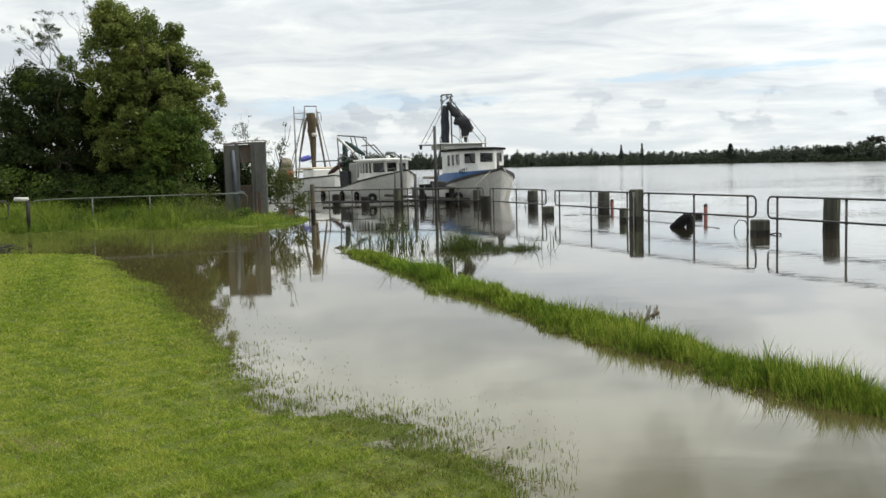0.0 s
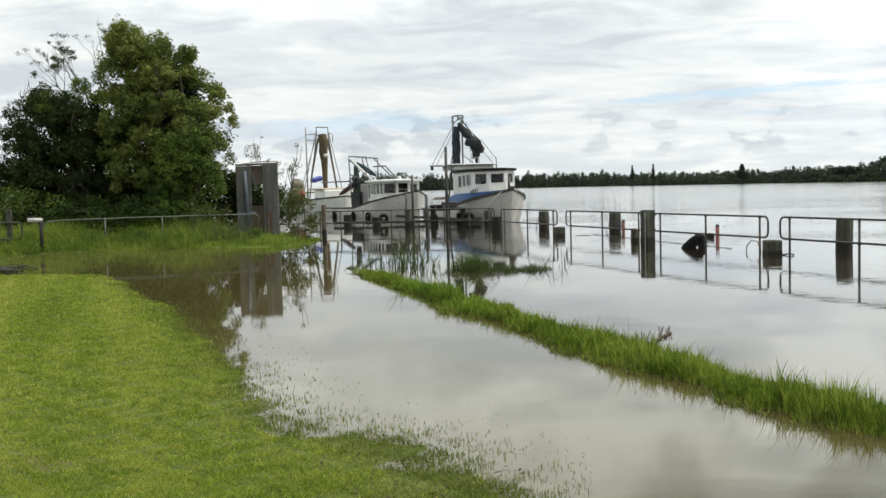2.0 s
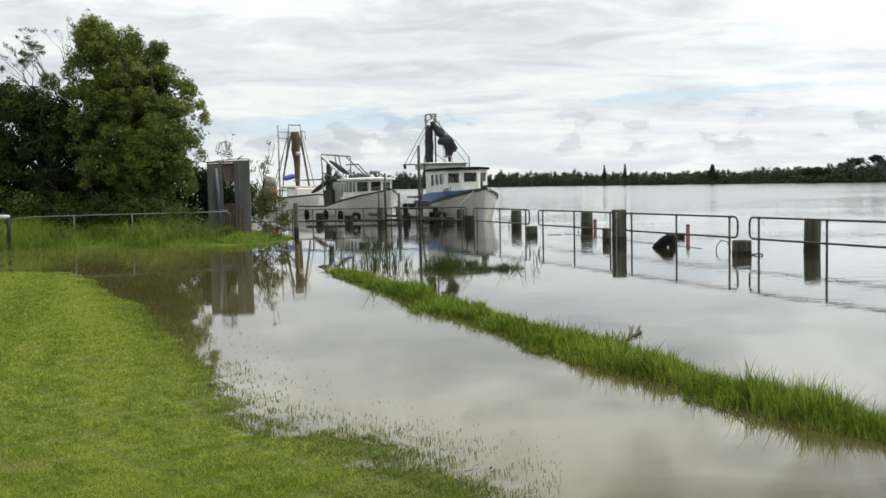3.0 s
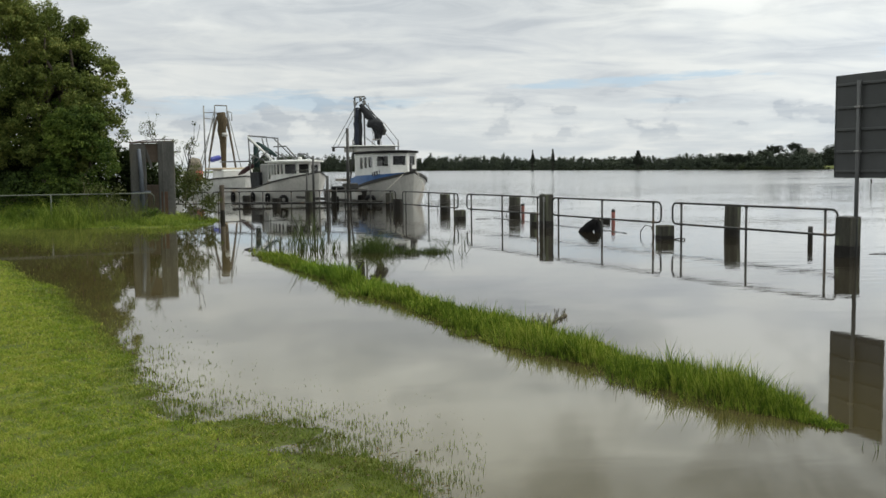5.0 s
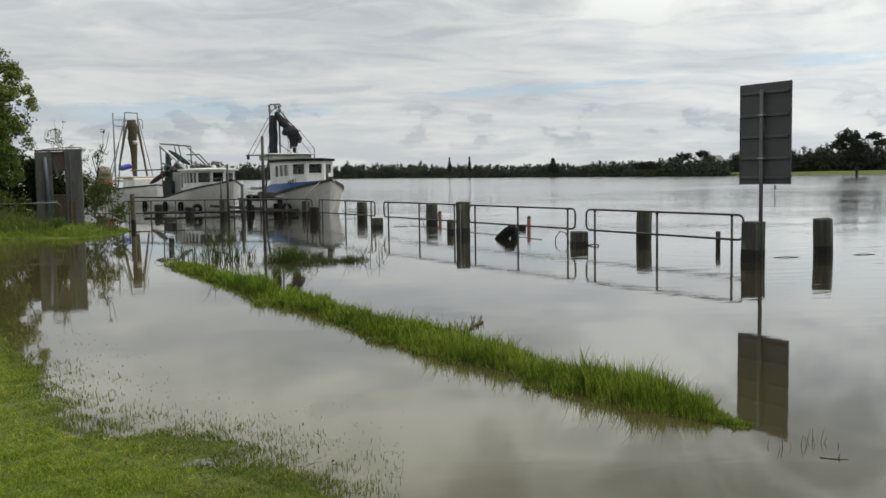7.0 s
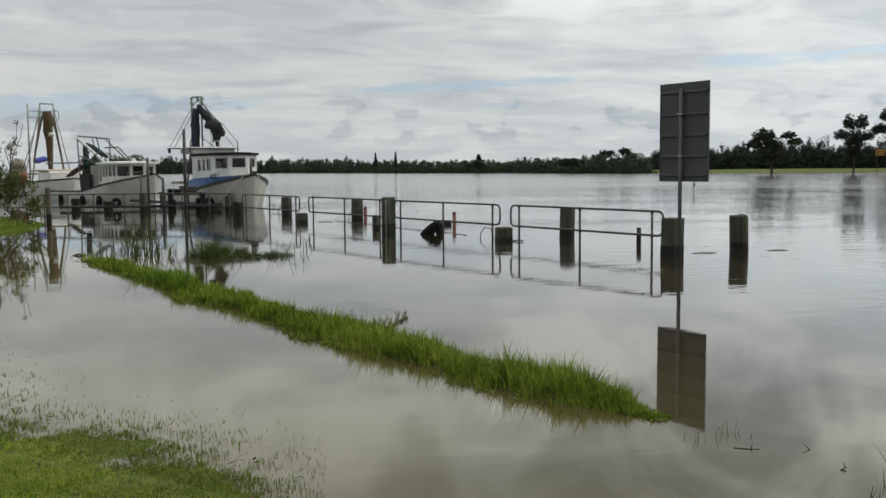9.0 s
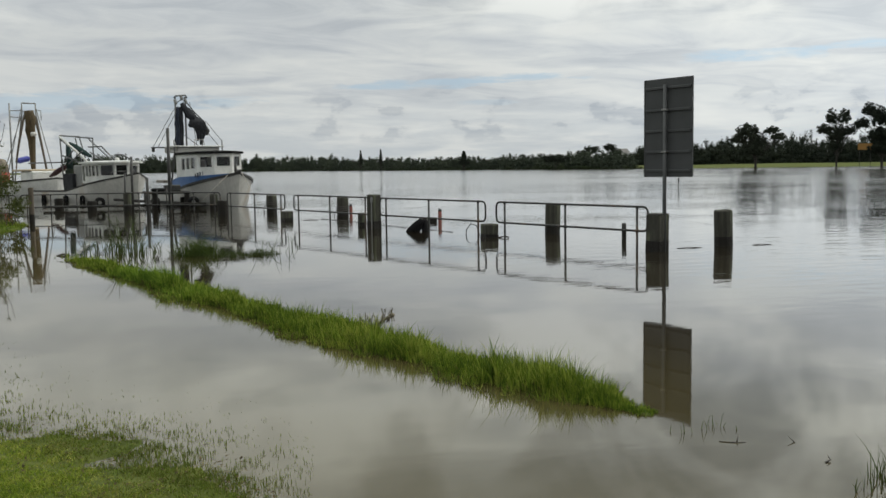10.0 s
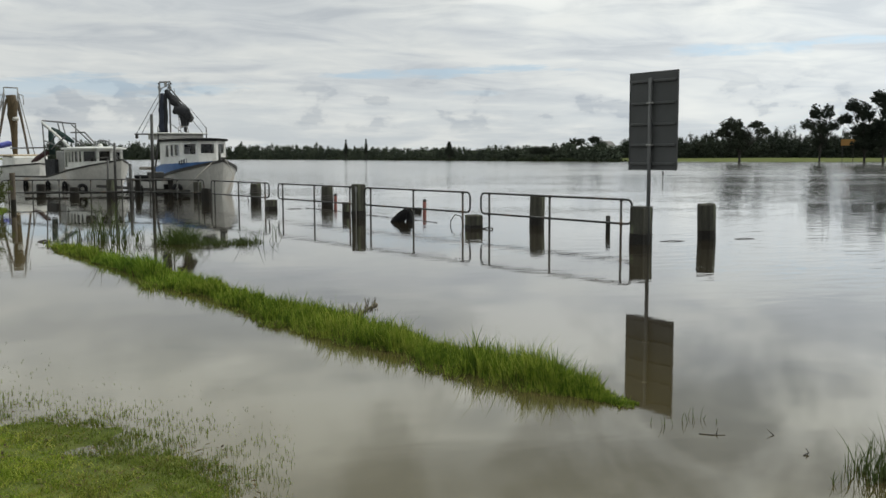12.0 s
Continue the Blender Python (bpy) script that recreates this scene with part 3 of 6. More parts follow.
def spread(lo, hi, step, reach, grow):
    """Even steps between lo and hi, then ever longer ones out to reach."""
    mid = list(np.arange(lo, hi + step / 2, step))
    left, right, s = [], [], step
    while (mid[0] if not left else left[-1]) > -reach:
        s *= grow
        left.append((mid[0] if not left else left[-1]) - s)
    s = step
    while (mid[-1] if not right else right[-1]) < reach:
        s *= grow
        right.append((mid[-1] if not right else right[-1]) + s)
    return np.array(left[::-1] + mid + right)


def build_ground():
    xs, ys = spread(-16, 5, 0.18, 3500, 1.09), spread(-2, 37, 0.18, 3500, 1.07)
    gx, gy = np.meshgrid(xs, ys)
    verts = np.stack([gx, gy, height(gx, gy)], -1).reshape(-1, 3)
    nx, ny = len(xs), len(ys)
    i = (np.arange(ny - 1)[:, None] * nx + np.arange(nx - 1)[None]).ravel()
    ob = sheet("ground", verts, np.stack([i, i + 1, i + nx + 1, i + nx], 1), SOIL, True)
    tagged(ob, "grassy river flat sloping under muddy flood water", "ground", kind="structure")
    r = 3400.0
    w = sheet("water", [(-r, -r, 0), (r, -r, 0), (r, r, 0), (-r, r, 0)], [(0, 1, 2, 3)], WATER)
    tagged(w, "still brown flood water mirroring the overcast sky", "water", kind="structure")


build_ground()


def wedge_points(n, r0, r1, a0, a1, power=1.0):
    """Points spread over a ring sector, denser towards its inner side with a higher power."""
    u = rng.uniform(0, 1, n)
    r = r0 * (r1 / r0) ** (u ** power)
    a = np.radians(rng.uniform(a0, a1, n))
    return r * np.sin(a), r * np.cos(a), r


def build_lawn():
    x, y, r = wedge_points(1050000, 2.8, 27.0, -30, 9, 1.0)
    d = inside(LAWN_EDGE, x, y) + 0.07 * wobble(x, y, 2.1) + 0.04 * wobble(x, y, 6.3, 1.0)
    z = height(x, y)
    tuft = wobble(x, y, 7.5, 6.0) + 0.7 * wobble(x, y, 17.0, 2.0)
    worn = wobble(x, y, 2.6, 9.0) + 0.6 * wobble(x, y, 6.1, 4.0)
    chance = np.clip(np.where(x > -2.0, 0.30, 0.7) + d * 0.75, 0.08, 1) * np.where((worn > 0.85) & (d < 1.2), 0.3, 1.0) * np.clip(0.80 + 0.35 * tuft, 0.3, 1)
    keep = (z > -0.02) & (d > -0.12) & (rng.uniform(0, 1, len(x)) < chance)
    x, y, z, r, d, tuft = (q[keep] for q in (x, y, z, r, d, tuft))
    h = rng.uniform(0.012, 0.036, len(x)) * (1 + 0.5 * tuft) * np.clip(r / 9, 0.9, 1.15)
    w = np.clip(0.0009 * r, 0.0050, 0.03) * rng.uniform(0.6, 1.4, len(x))
    soaked = d + 0.5 * wobble(x, y, 1.9, 3.0) + 0.3 * rng.normal(0, 1, len(x)) < -0.15 + 0.75 * np.clip((x + 1.8) / 1.5, 0, 1)
    for pick, mat, label in ((~soaked, LAWN, "bright green mown lawn grass running into flood water"), (soaked, WET_LAWN, "sodden dull green lawn grass at the water's edge")):
        v, f = blades(np.stack([x, y, z - 0.004], 1)[pick], np.clip(h, 0.008, 0.07)[pick], w[pick], 1.5)
        tagged(sheet("lawn_grass", v, f, mat), label, "grass", kind="stuff")
    # drowned fringe: single blades and tufts standing in the shallow water
    x, y, r = wedge_points(300000, 4.2, 20.0, -27, 8)
    d = inside(LAWN_EDGE, x, y) + 0.07 * wobble(x, y, 2.1)
    tuft = wobble(x, y, 5.5, 8.0) + 0.7 * wobble(x, y, 14.0, 1.0)
    fade = np.interp(x, [-5, -2.2, -1.2], [8.0, 5.5, 3.8])
    keep = (d < 0.25) & (d > -1.5) & (rng.uniform(0, 1, len(x)) < (np.exp(np.minimum(d, 0) * fade) * np.clip(0.6 + tuft * 1.3, 0.04, 1) + 0.003))
    x, y, r, d = x[keep], y[keep], r[keep], d[keep]
    h = rng.uniform(0.018, 0.055, len(x)) * np.clip(1 + d * 0.5, 0.4, 1)
    v, f = blades(np.stack([x, y, np.full(len(x), -0.012)], 1), h, np.clip(0.0010 * r, 0.0045, 0.02), 0.3, 2)
    tagged(sheet("drowned_grass", v, f, FRINGE), "thin grass blades poking out of shallow flood water", "grass", kind="stuff")


build_lawn()


def build_litter():
    """Dark leaf bits and straw strewn over the lawn's edge."""
    n = 2600
    x, y, r = wedge_points(n * 2, 3.2, 13.0, -34, 16)
    d = inside(LAWN_EDGE, x, y)
    keep = (d > -0.3) & (d < 3.5) & (rng.uniform(0, 1, len(x)) < np.exp(-np.abs(d - 0.4) * 0.9))
    x, y = x[keep], y[keep]
    n = len(x)
    a = rng.uniform(0, math.tau, n)
    ln, wd = rng.uniform(0.006, 0.026, n), rng.uniform(0.003, 0.010, n)
    c = np.stack([x, y, np.maximum(height(x, y), 0) + rng.uniform(0.012, 0.04, n)], 1)
    u = np.stack([np.cos(a), np.sin(a), rng.uniform(-0.3, 0.3, n)], 1) * ln[:, None]
    w = np.stack([-np.sin(a), np.cos(a), rng.uniform(-0.2, 0.2, n)], 1) * wd[:, None]
    verts = np.stack([c - u, c + w, c + u, c - w], 1).reshape(-1, 3)
    q = np.arange(n)[:, None] * 4
    tagged(sheet("leaf_litter", verts, np.concatenate([q + (0, 1, 2), q + (0, 2, 3)]), LITTER), "brown leaf bits strewn over the wet lawn edge", "litter", kind="stuff")


build_litter()


def build_strip():
    tufts, per = 2300, 62
    n = tufts * per
    seg = [math.hypot(b[0] - a[0], b[1] - a[1]) for a, b in zip(STRIP, STRIP[1:])]
    cum = np.concatenate([[0], np.cumsum(seg)])
    s = np.repeat(rng.uniform(0, 1, tufts) ** 0.66 * cum[-1], per)
    px, py = np.interp(s, cum, [p[0] for p in STRIP]), np.interp(s, cum, [p[1] for p in STRIP])
    dx, dy = 0.31, -0.95
    width = 0.36 + 0.08 * np.sin(s * 1.7) + 0.06 * np.sin(s * 4.3 + 1)
    width *= np.clip((cum[-1] - s) / 1.1, 0.2, 1) * np.clip(s / 0.8, 0.4, 1)
    width *= np.interp(s, [0, 1.9, 3.7, 4.2, 5.0, 7.4, 7.9, 8.5, 9.3, 10.4, 11.2], [0.5, 0.9, 0.85, 0.3, 0.62, 0.5, 1.0, 1.0, 0.66, 0.62, 0.95])
    off = np.repeat(rng.normal(0, 0.55, tufts).clip(-1.15, 1.15), per) * width
    fan, out = rng.uniform(0, math.tau, n), np.sqrt(rng.uniform(0, 1, n)) * np.repeat(rng.uniform(0.03, 0.085, tufts), per)
    x, y = px - dy * off + out * np.cos(fan), py + dx * off + out * np.sin(fan)
    clump = 0.5 + 0.5 * (wobble(x, y, 4.2, 1.0) + 0.6 * wobble(x, y, 11.0, 7.0))
    tall = np.repeat(rng.uniform(0.6, 1.35, tufts), per) * rng.gamma(5.0, 0.19, n).clip(0.25, 2.3)
    hh = (0.095 + 0.082 * clump) * tall * (1 - 0.45 * np.abs(off) / width / 1.2) * np.clip((cum[-1] - s) / 1.4 + 0.4, 0.4, 1)
    hh *= 0.62 + 0.5 * (0.5 + 0.5 * np.sin(s * 2.1 + 0.6 * np.sin(s * 0.9))) + 0.25 * wobble(x, y, 2.2, 3.0)
    hh = np.clip(hh * (1 - 0.4 * np.clip((4.8 - s) / 1.0, 0, 1)), 0.03, 0.6)
    hh *= (1 - 0.42 * np.exp(-((s - 9.7) / 0.7) ** 2)) * np.clip(1.25 - 0.25 * (s - 14.2), 0.7, 1)
    r = np.hypot(x, y)
    gap = np.clip((2.1 - s) / 0.5, 0, 1) + 1.1 * np.exp(-((s - 4.6) / 0.35) ** 2) + 0.6 * np.exp(-((s - 7.6) / 0.2) ** 2)
    keep = rng.uniform(0, 1, n) < np.clip(0.35 + clump, 0.2, 1) * (1 - 0.98 * np.clip(gap, 0, 1))
    base = np.stack([x, y, np.where(np.abs(off) > width * 0.7, -0.03, 0.0)], 1)[keep]
    wide = np.clip(0.0010 * r, 0.0055, 0.018)[keep] * rng.uniform(0.6, 1.2, keep.sum())
    bright = (rng.uniform(-0.25, 0.25, n) + 0.45 * wobble(x, y, 1.4, 2.0) + (9.8 - s) / 4.0 - 2.0 * (s < 4.6) > 0.35)[keep]
    for pick, mat, label in ((bright, TALL_GRASS, "bright yellow-green grass on a narrow drowned bank"), (~bright, STRIP_GRASS, "long dark green grass on a narrow drowned bank")):
        v, f = blades(base[pick], hh[keep][pick], wide[pick], 0.55, 2, fan[keep][pick])
        tagged(sheet("bank_grass", v, f, mat), label, "grass", kind="stuff")
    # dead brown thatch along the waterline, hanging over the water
    # its dark brown also puts the shade at the grass foot into colour
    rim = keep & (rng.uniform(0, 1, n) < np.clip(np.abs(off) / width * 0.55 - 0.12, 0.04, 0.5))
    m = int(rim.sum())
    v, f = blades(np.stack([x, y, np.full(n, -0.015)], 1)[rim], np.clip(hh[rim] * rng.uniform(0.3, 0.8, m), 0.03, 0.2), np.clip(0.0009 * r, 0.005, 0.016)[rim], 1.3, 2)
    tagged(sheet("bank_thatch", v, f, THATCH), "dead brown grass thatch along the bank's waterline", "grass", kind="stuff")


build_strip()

# ---- rails, piles and sign along the drowned wharf ----
ALONG = Vector((0.347, -0.938, 0.0))     # the wharf's line, towards the viewer
FENCE_TURN = math.degrees(math.atan2(ALONG.y, ALONG.x))


def rail_loop(half, z0, z1, rad):
    """The outline of a rounded pipe loop in the xz plane."""
    pts = []
    for cx, cz, a0 in ((half - rad, z1 - rad, 0), (-half + rad, z1 - rad, 90), (-half + rad, z0 + rad, 180), (half - rad, z0 + rad, 270)):
        for k in range(6):
            a = radians(a0 + 18 * k)
            pts.append((cx + rad * math.cos(a), 0, cz + rad * math.sin(a)))
    return pts


def rail_panel(m, half, posts, top=0.85, low=0.37):
    t = thing("guard_rail", m, "galvanised pipe guard rail standing in flood water", "railing", "guard rails on the wharf")
    part("rail_loop", tube(fresh(), rail_loop(half, low, top, 0.13), 0.023, 8, True), PIPE, t, smooth=True)
    for px in posts:
        b = tube(fresh(), [(px, 0, -0.7), (px, 0, top - 0.01)], 0.025, 8)
        post = part("post", b, PIPE, t, smooth=True)
        for z in (low, top - 0.006):
            part("fitting", tube(fresh(), [(px, 0, z - 0.035), (px, 0, z + 0.03)], 0.034, 8), PIPE, post, smooth=True)
    return t


first_panel = rail_panel(pose(8.13, 19.08, 0, 0, 0, FENCE_TURN), 2.36, (-2.05, 0, 2.07))
for px, py in ((6.35, 23.92), (4.53, 28.86), (2.66, 33.9)):
    copy_thing(first_panel, pose(px, py, 0, 0, 0, FENCE_TURN + random.uniform(-0.4, 0.4)))
back_turn = math.degrees(math.atan2(39.2 - 37.1, -1.2 - 1.62))
rail_panel(pose(0.22, 38.15, 0, 0, 0, back_turn), 1.75, (-1.5, -0.55, 0.5, 1.5))
rail_panel(pose(-3.45, 39.35, 0, 0, 0, 178), 2.3, (-2.05, -0.9, 0.25, 1.2, 2.05))
rail_panel(pose(-8.1, 39.7, 0, 0, 0, 176), 2.2, (-1.95, 0, 1.95))


def ragged_round(bm, r, z0, z1, seg=14, chips=0.06, seed=0):
    """A timber pile: a not quite round trunk with a worn, chamfered top."""
    g = random.Random(seed)
    wob = [1 + g.uniform(-0.05, 0.05) for _ in range(seg)]
    rings = []
    levels = [(z0, 1.0), ((z0 + z1) / 2, 1.01), (z1 - r * 0.18, 1.0), (z1 - r * 0.05, 0.94), (z1, 0.82)]
    for z, f in levels:
        rings.append([bm.verts.new((r * f * wob[k] * math.cos(k * math.tau / seg), r * f * wob[k] * math.sin(k * math.tau / seg),
                                    z + (g.uniform(-chips, chips) * r if f < 1 else 0))) for k in range(seg)])
    for q, w in zip(rings, rings[1:]):
        for k in range(seg):
            bm.faces.new((q[k], q[(k + 1) % seg], w[(k + 1) % seg], w[k]))
    bm.faces.new(rings[-1])
    return bm


def square_post(bm, s, z0, z1, bev=0.025):
    return box(bm, (0, 0, (z0 + z1) / 2), (s, s, z1 - z0), None, bev)


def pile(x, y, r, top, label, square=False, turn=0.0, lean=(0, 0), group="mooring piles", mat=None, wet=0.22):
    t = thing("mooring_pile", pose(x, y, 0, lean[0], lean[1], turn), label, "pile", group)
    dry_from = min(wet, top - 0.1)
    up, down = fresh(), fresh()
    if square:
        square_post(up, 2 * r, dry_from - 0.03, top)
        square_post(down, 2 * r + 0.003, -1.0, dry_from, 0.02)
    else:
        ragged_round(up, r, dry_from - 0.03, top, 14, 0.06, int(x * 100))
        ragged_round(down, r + 0.001, -1.0, dry_from + 0.01, 14, 0.06, int(x * 100))
    part("shaft", up, mat or TIMBER, t, smooth=False)
    part("wet_foot", down, WET_TIMBER, t, "dark wet timber at the waterline")
    return t


pile(3.62, 37.8, 0.2, 0.68, "weathered round timber mooring pile in flood water")
pile(3.53, 31.6, 0.155, 0.31, "short cut-off timber pile end above the water", True, 20, wet=0.1)
pile(5.68, 33.3, 0.21, 0.68, "weathered round timber mooring pile in flood water")
pile(5.24, 27.5, 0.085, 0.39, "slim square timber post stub in flood water", True, 12, wet=0.12)
tall = pile(5.36, 26.2, 0.15, 0.95, "thick square timber post with a small metal plate", True, FENCE_TURN + 8)
part("plate", box(fresh(), (0.09, -0.16, 0.81), (0.09, 0.02, 0.15), None, 0.005), STEEL, tall, "small grey metal plate")
part("conduit", tube(fresh(), [(0.09, -0.165, 0.74), (0.09, -0.165, -0.4)], 0.015, 6), STEEL, tall, "thin grey conduit")
pile(7.19, 21.46, 0.165, 0.33, "short thick square timber stub in flood water", True, 10, wet=0.1)
pile(9.0, 21.96, 0.19, 0.75, "weathered round timber mooring pile in flood water", lean=(0, 1.5))
signpost = pile(9.0, 16.6, 0.165, 0.73, "squat timber post with a pale worn top beside a sign", True, 24, lean=(1, 0))
part("cap", box(fresh(), (0, 0, 0.733), (0.335, 0.335, 0.012), None, 0.004), CONCRETE, signpost, "pale worn cap")
pile(10.78, 17.1, 0.185, 0.74, "weathered round timber mooring pile in flood water", lean=(0, -1.5))
pile(9.67, 19.37, 0.05, 0.38, "thin dark iron stake in flood water", group="stakes", mat=DARK_STEEL)
pile(1.62, 43.6, 0.18, 0.62, "weathered round timber mooring pile beside a boat")
pile(1.72, 36.9, 0.2, 0.55, "blackened timber mooring pile beside a boat", mat=WET_TIMBER)
pile(-2.0, 42.9, 0.17, 0.80, "weathered round timber pile with a pale cap", wet=0.3)
pile(-4.72, 34.8, 0.085, 1.2, "rough brown timber pile standing in flood water", wet=0.3, mat=BARK)
pile(-0.9, 45.5, 0.18, 0.45, "blackened timber wharf pile in flood water", mat=WET_TIMBER)
pile(0.35, 44.6, 0.17, 0.5, "blackened timber wharf pile in flood water", mat=WET_TIMBER)
pile(-3.6, 44.8, 0.2, 0.42, "blackened timber wharf pile in flood water", mat=WET_TIMBER)
pile(-5.2, 47.0, 0.2, 0.5, "blackened timber wharf pile in flood water", mat=WET_TIMBER)


def pole(x, y, r, top, label, mat):
    t = tagged(mesh_object("mooring_pole", tube(fresh(), [(0, 0, -1), (0, 0, top * 0.5), (0.01, 0, top)], r, 8, taper=r * 0.85), mat, True), label, "pole", "mooring poles")
    t.matrix_world = pose(x, y, 0)


pole(-0.24, 42.0, 0.075, 3.5, "tall dark timber mooring pole in flood water", DARK_TRIM)
pole(-1.86, 44.6, 0.06, 2.35, "tall thin dark mooring pole", DARK_TRIM)
pole(-1.10, 40.2, 0.065, 1.45, "slim dark mooring pole", DARK_TRIM)
pole(-2.1, 43.2, 0.045, 1.62, "slim dark mooring pole", DARK_TRIM)


def red_stake(x, y):
    t = thing("marker_post", pose(x, y, 0), "faded red marker post in flood water", "post")
    b = tube(fresh(), [(0, 0, -0.6), (0, 0, 0.36)], 0.058, 10)
    part("shaft", b, RED_PAINT, t, smooth=True)
    part("cap", tube(fresh(), [(0, 0, 0.35), (0, 0, 0.40), (0, 0, 0.43)], 0.062, 10, taper=0.04), DARK_TRIM, t, "dark rounded cap", True)


red_stake(7.72, 27.8)
red_stake(5.95, 33.2)
block = tagged(mesh_object("timber_block", box(fresh(), (0, 0, 0.02), (0.55, 0.25, 0.24), None, 0.02), WET_TIMBER), "dark wet timber block beside a red post", "timber")
block.matrix_world = pose(7.5, 28.4, 0, 0, 0, -10)


def hanging_net(b, pts, radii, seg=10, seed=1):
    """A bundled net: a lumpy hose along pts."""
    g = random.Random(seed)
    start = len(b.verts)
    tube(b, pts, 1.0, seg)
    b.verts.ensure_lookup_table()
    for i, (p, r) in enumerate(zip(pts, radii)):
        for k in range(seg):
            v = b.verts[start + i * seg + k]
            v.co = Vector(p) + (v.co - Vector(p)) * r * g.uniform(0.75, 1.25)
    return b


def debris_tyre(x, y):
    """A black rubber fender half out of the water, bent over like an arch, with a thin cord loop."""
    t = thing("rubber_fender", pose(x, y, 0, 0, 0, -8), "black rubber fender snagged half under water", "fender")
    wing = [(-0.32, 0, -0.05), (-0.23, 0, 0.03), (-0.11, 0, 0.11), (0.0, 0, 0.20), (0.09, 0, 0.28), (0.13, 0, 0.33)]
    part("flap", hanging_net(fresh(), wing, (0.05, 0.09, 0.115, 0.11, 0.075, 0.03), 8, 12), RUBBER, t, smooth=True)
    leg = [(0.12, 0.02, 0.32), (0.14, 0.02, 0.25), (0.17, 0.02, 0.15), (0.18, 0.02, 0.05), (0.19, 0.02, -0.12)]
    part("tail", hanging_net(fresh(), leg, (0.035, 0.07, 0.10, 0.115, 0.12), 8, 5), RUBBER, t, smooth=True)
    part("core", hanging_net(fresh(), [(-0.14, 0.01, -0.08), (-0.06, 0.01, 0.05), (0.02, 0.01, 0.13), (0.1, 0.01, 0.24)], (0.08, 0.10, 0.10, 0.06), 8, 9), RUBBER, t, smooth=True)
    part("cord", tube(fresh(), [(0.08, -0.02, 0.29), (0.12, -0.02, 0.355), (0.2, 0, 0.35), (0.26, 0, 0.28), (0.27, 0, 0.12)], 0.01, 6), ROPE, t, "pale thin cord", True)


debris_tyre(6.18, 24.35)


def cable(name, pts, r, mat, label, category="rope"):
    tagged(mesh_object(name, tube(fresh(), pts, r, 6), mat, True), label, category)


cable("hose", [(6.98, 22.7, -0.1), (6.99, 22.68, 0.12), (7.06, 22.55, 0.27), (7.16, 22.4, 0.24), (7.2, 22.3, 0.05), (7.2, 22.25, -0.1)], 0.013, DARK_STEEL, "thin dark bent hose rising from the water", "hose")
cable("floating_rope", [(4.7, 31.9, 0.01), (5.3, 30.2, 0.012), (5.9, 27.3, 0.012), (6.6, 25.0, 0.012), (6.9, 23.6, 0.01)], 0.007, DARK_ROPE, "thin dark rope afloat along the guard rail")
cable("rope_end", [(7.34, 21.3, 0.0), (7.44, 21.2, 0.03), (7.52, 21.05, 0.03), (7.46, 20.9, 0.0)], 0.016, DARK_ROPE, "short dark rope curl at the rail foot")
for px, py, ln in ((4.3, 31.5, 0.5), (9.9, 16.95, 0.55), (11.6, 17.0, 0.45), (10.2, 18.6, 0.35)):
    cable("floating_stick", [(px - ln / 2, py, 0.0), (px, py + 0.03, 0.015), (px + ln / 2, py - 0.02, 0.0)], 0.008, DARK_ROPE, "dark drift stick floating on the flood", "driftwood")


def rope_wrap(x, y, r, z, label):
    pts = [(x + r * math.cos(a), y + r * math.sin(a), z + 0.012 * a - 0.03 * math.sin(a)) for a in np.linspace(0, 3 * math.tau, 30)]
    pts += [(x - r - 0.06, y - 0.05, z + 0.02), (x - r - 0.1, y - 0.06, z - 0.14), (x - r - 0.06, y - 0.05, z - 0.25)]
    cable("mooring_rope", pts, 0.02, DARK_ROPE, label)


rope_wrap(3.62, 37.8, 0.22, 0.25, "dark mooring rope wound round a pile")
rope_wrap(5.68, 33.3, 0.23, 0.12, "dark mooring rope wound round a pile")


def river_sign():
    t = thing("river_sign", pose(9.12, 16.47, 0, 0, 0, FENCE_TURN), "large grey metal sign on a pole, seen from behind", "sign")
    z0, z1, w = 1.44, 3.32, 1.2
    part("panel", box(fresh(), (0, 0.05, (z0 + z1) / 2), (w, 0.012, z1 - z0), None, 0.004), SIGN_BACK, t)
    for z in (1.56, 1.92, 2.32, 2.72, 3.14):
        part("rib", box(fresh(), (0, 0.028, z), (w - 0.1, 0.03, 0.05), None, 0.006), SIGN_RIB, t)
    for sx in (-1, 1):
        part("edge_strip", box(fresh(), (sx * (w / 2 - 0.008), 0.045, (z0 + z1) / 2), (0.016, 0.03, z1 - z0), None, 0.004), SIGN_RIB, t)
    part("pole", tube(fresh(), [(-0.02, -0.025, -0.9), (-0.02, -0.025, 3.2)], 0.038, 12), SIGN_RIB, t, "grey round steel pole", True)
    for z in (1.92, 2.72):
        part("clamp", box(fresh(), (-0.02, -0.02, z), (0.12, 0.1, 0.035), None, 0.006), STEEL, t)
    return t


river_sign()


# ---- trawlers moored along the wharf ----


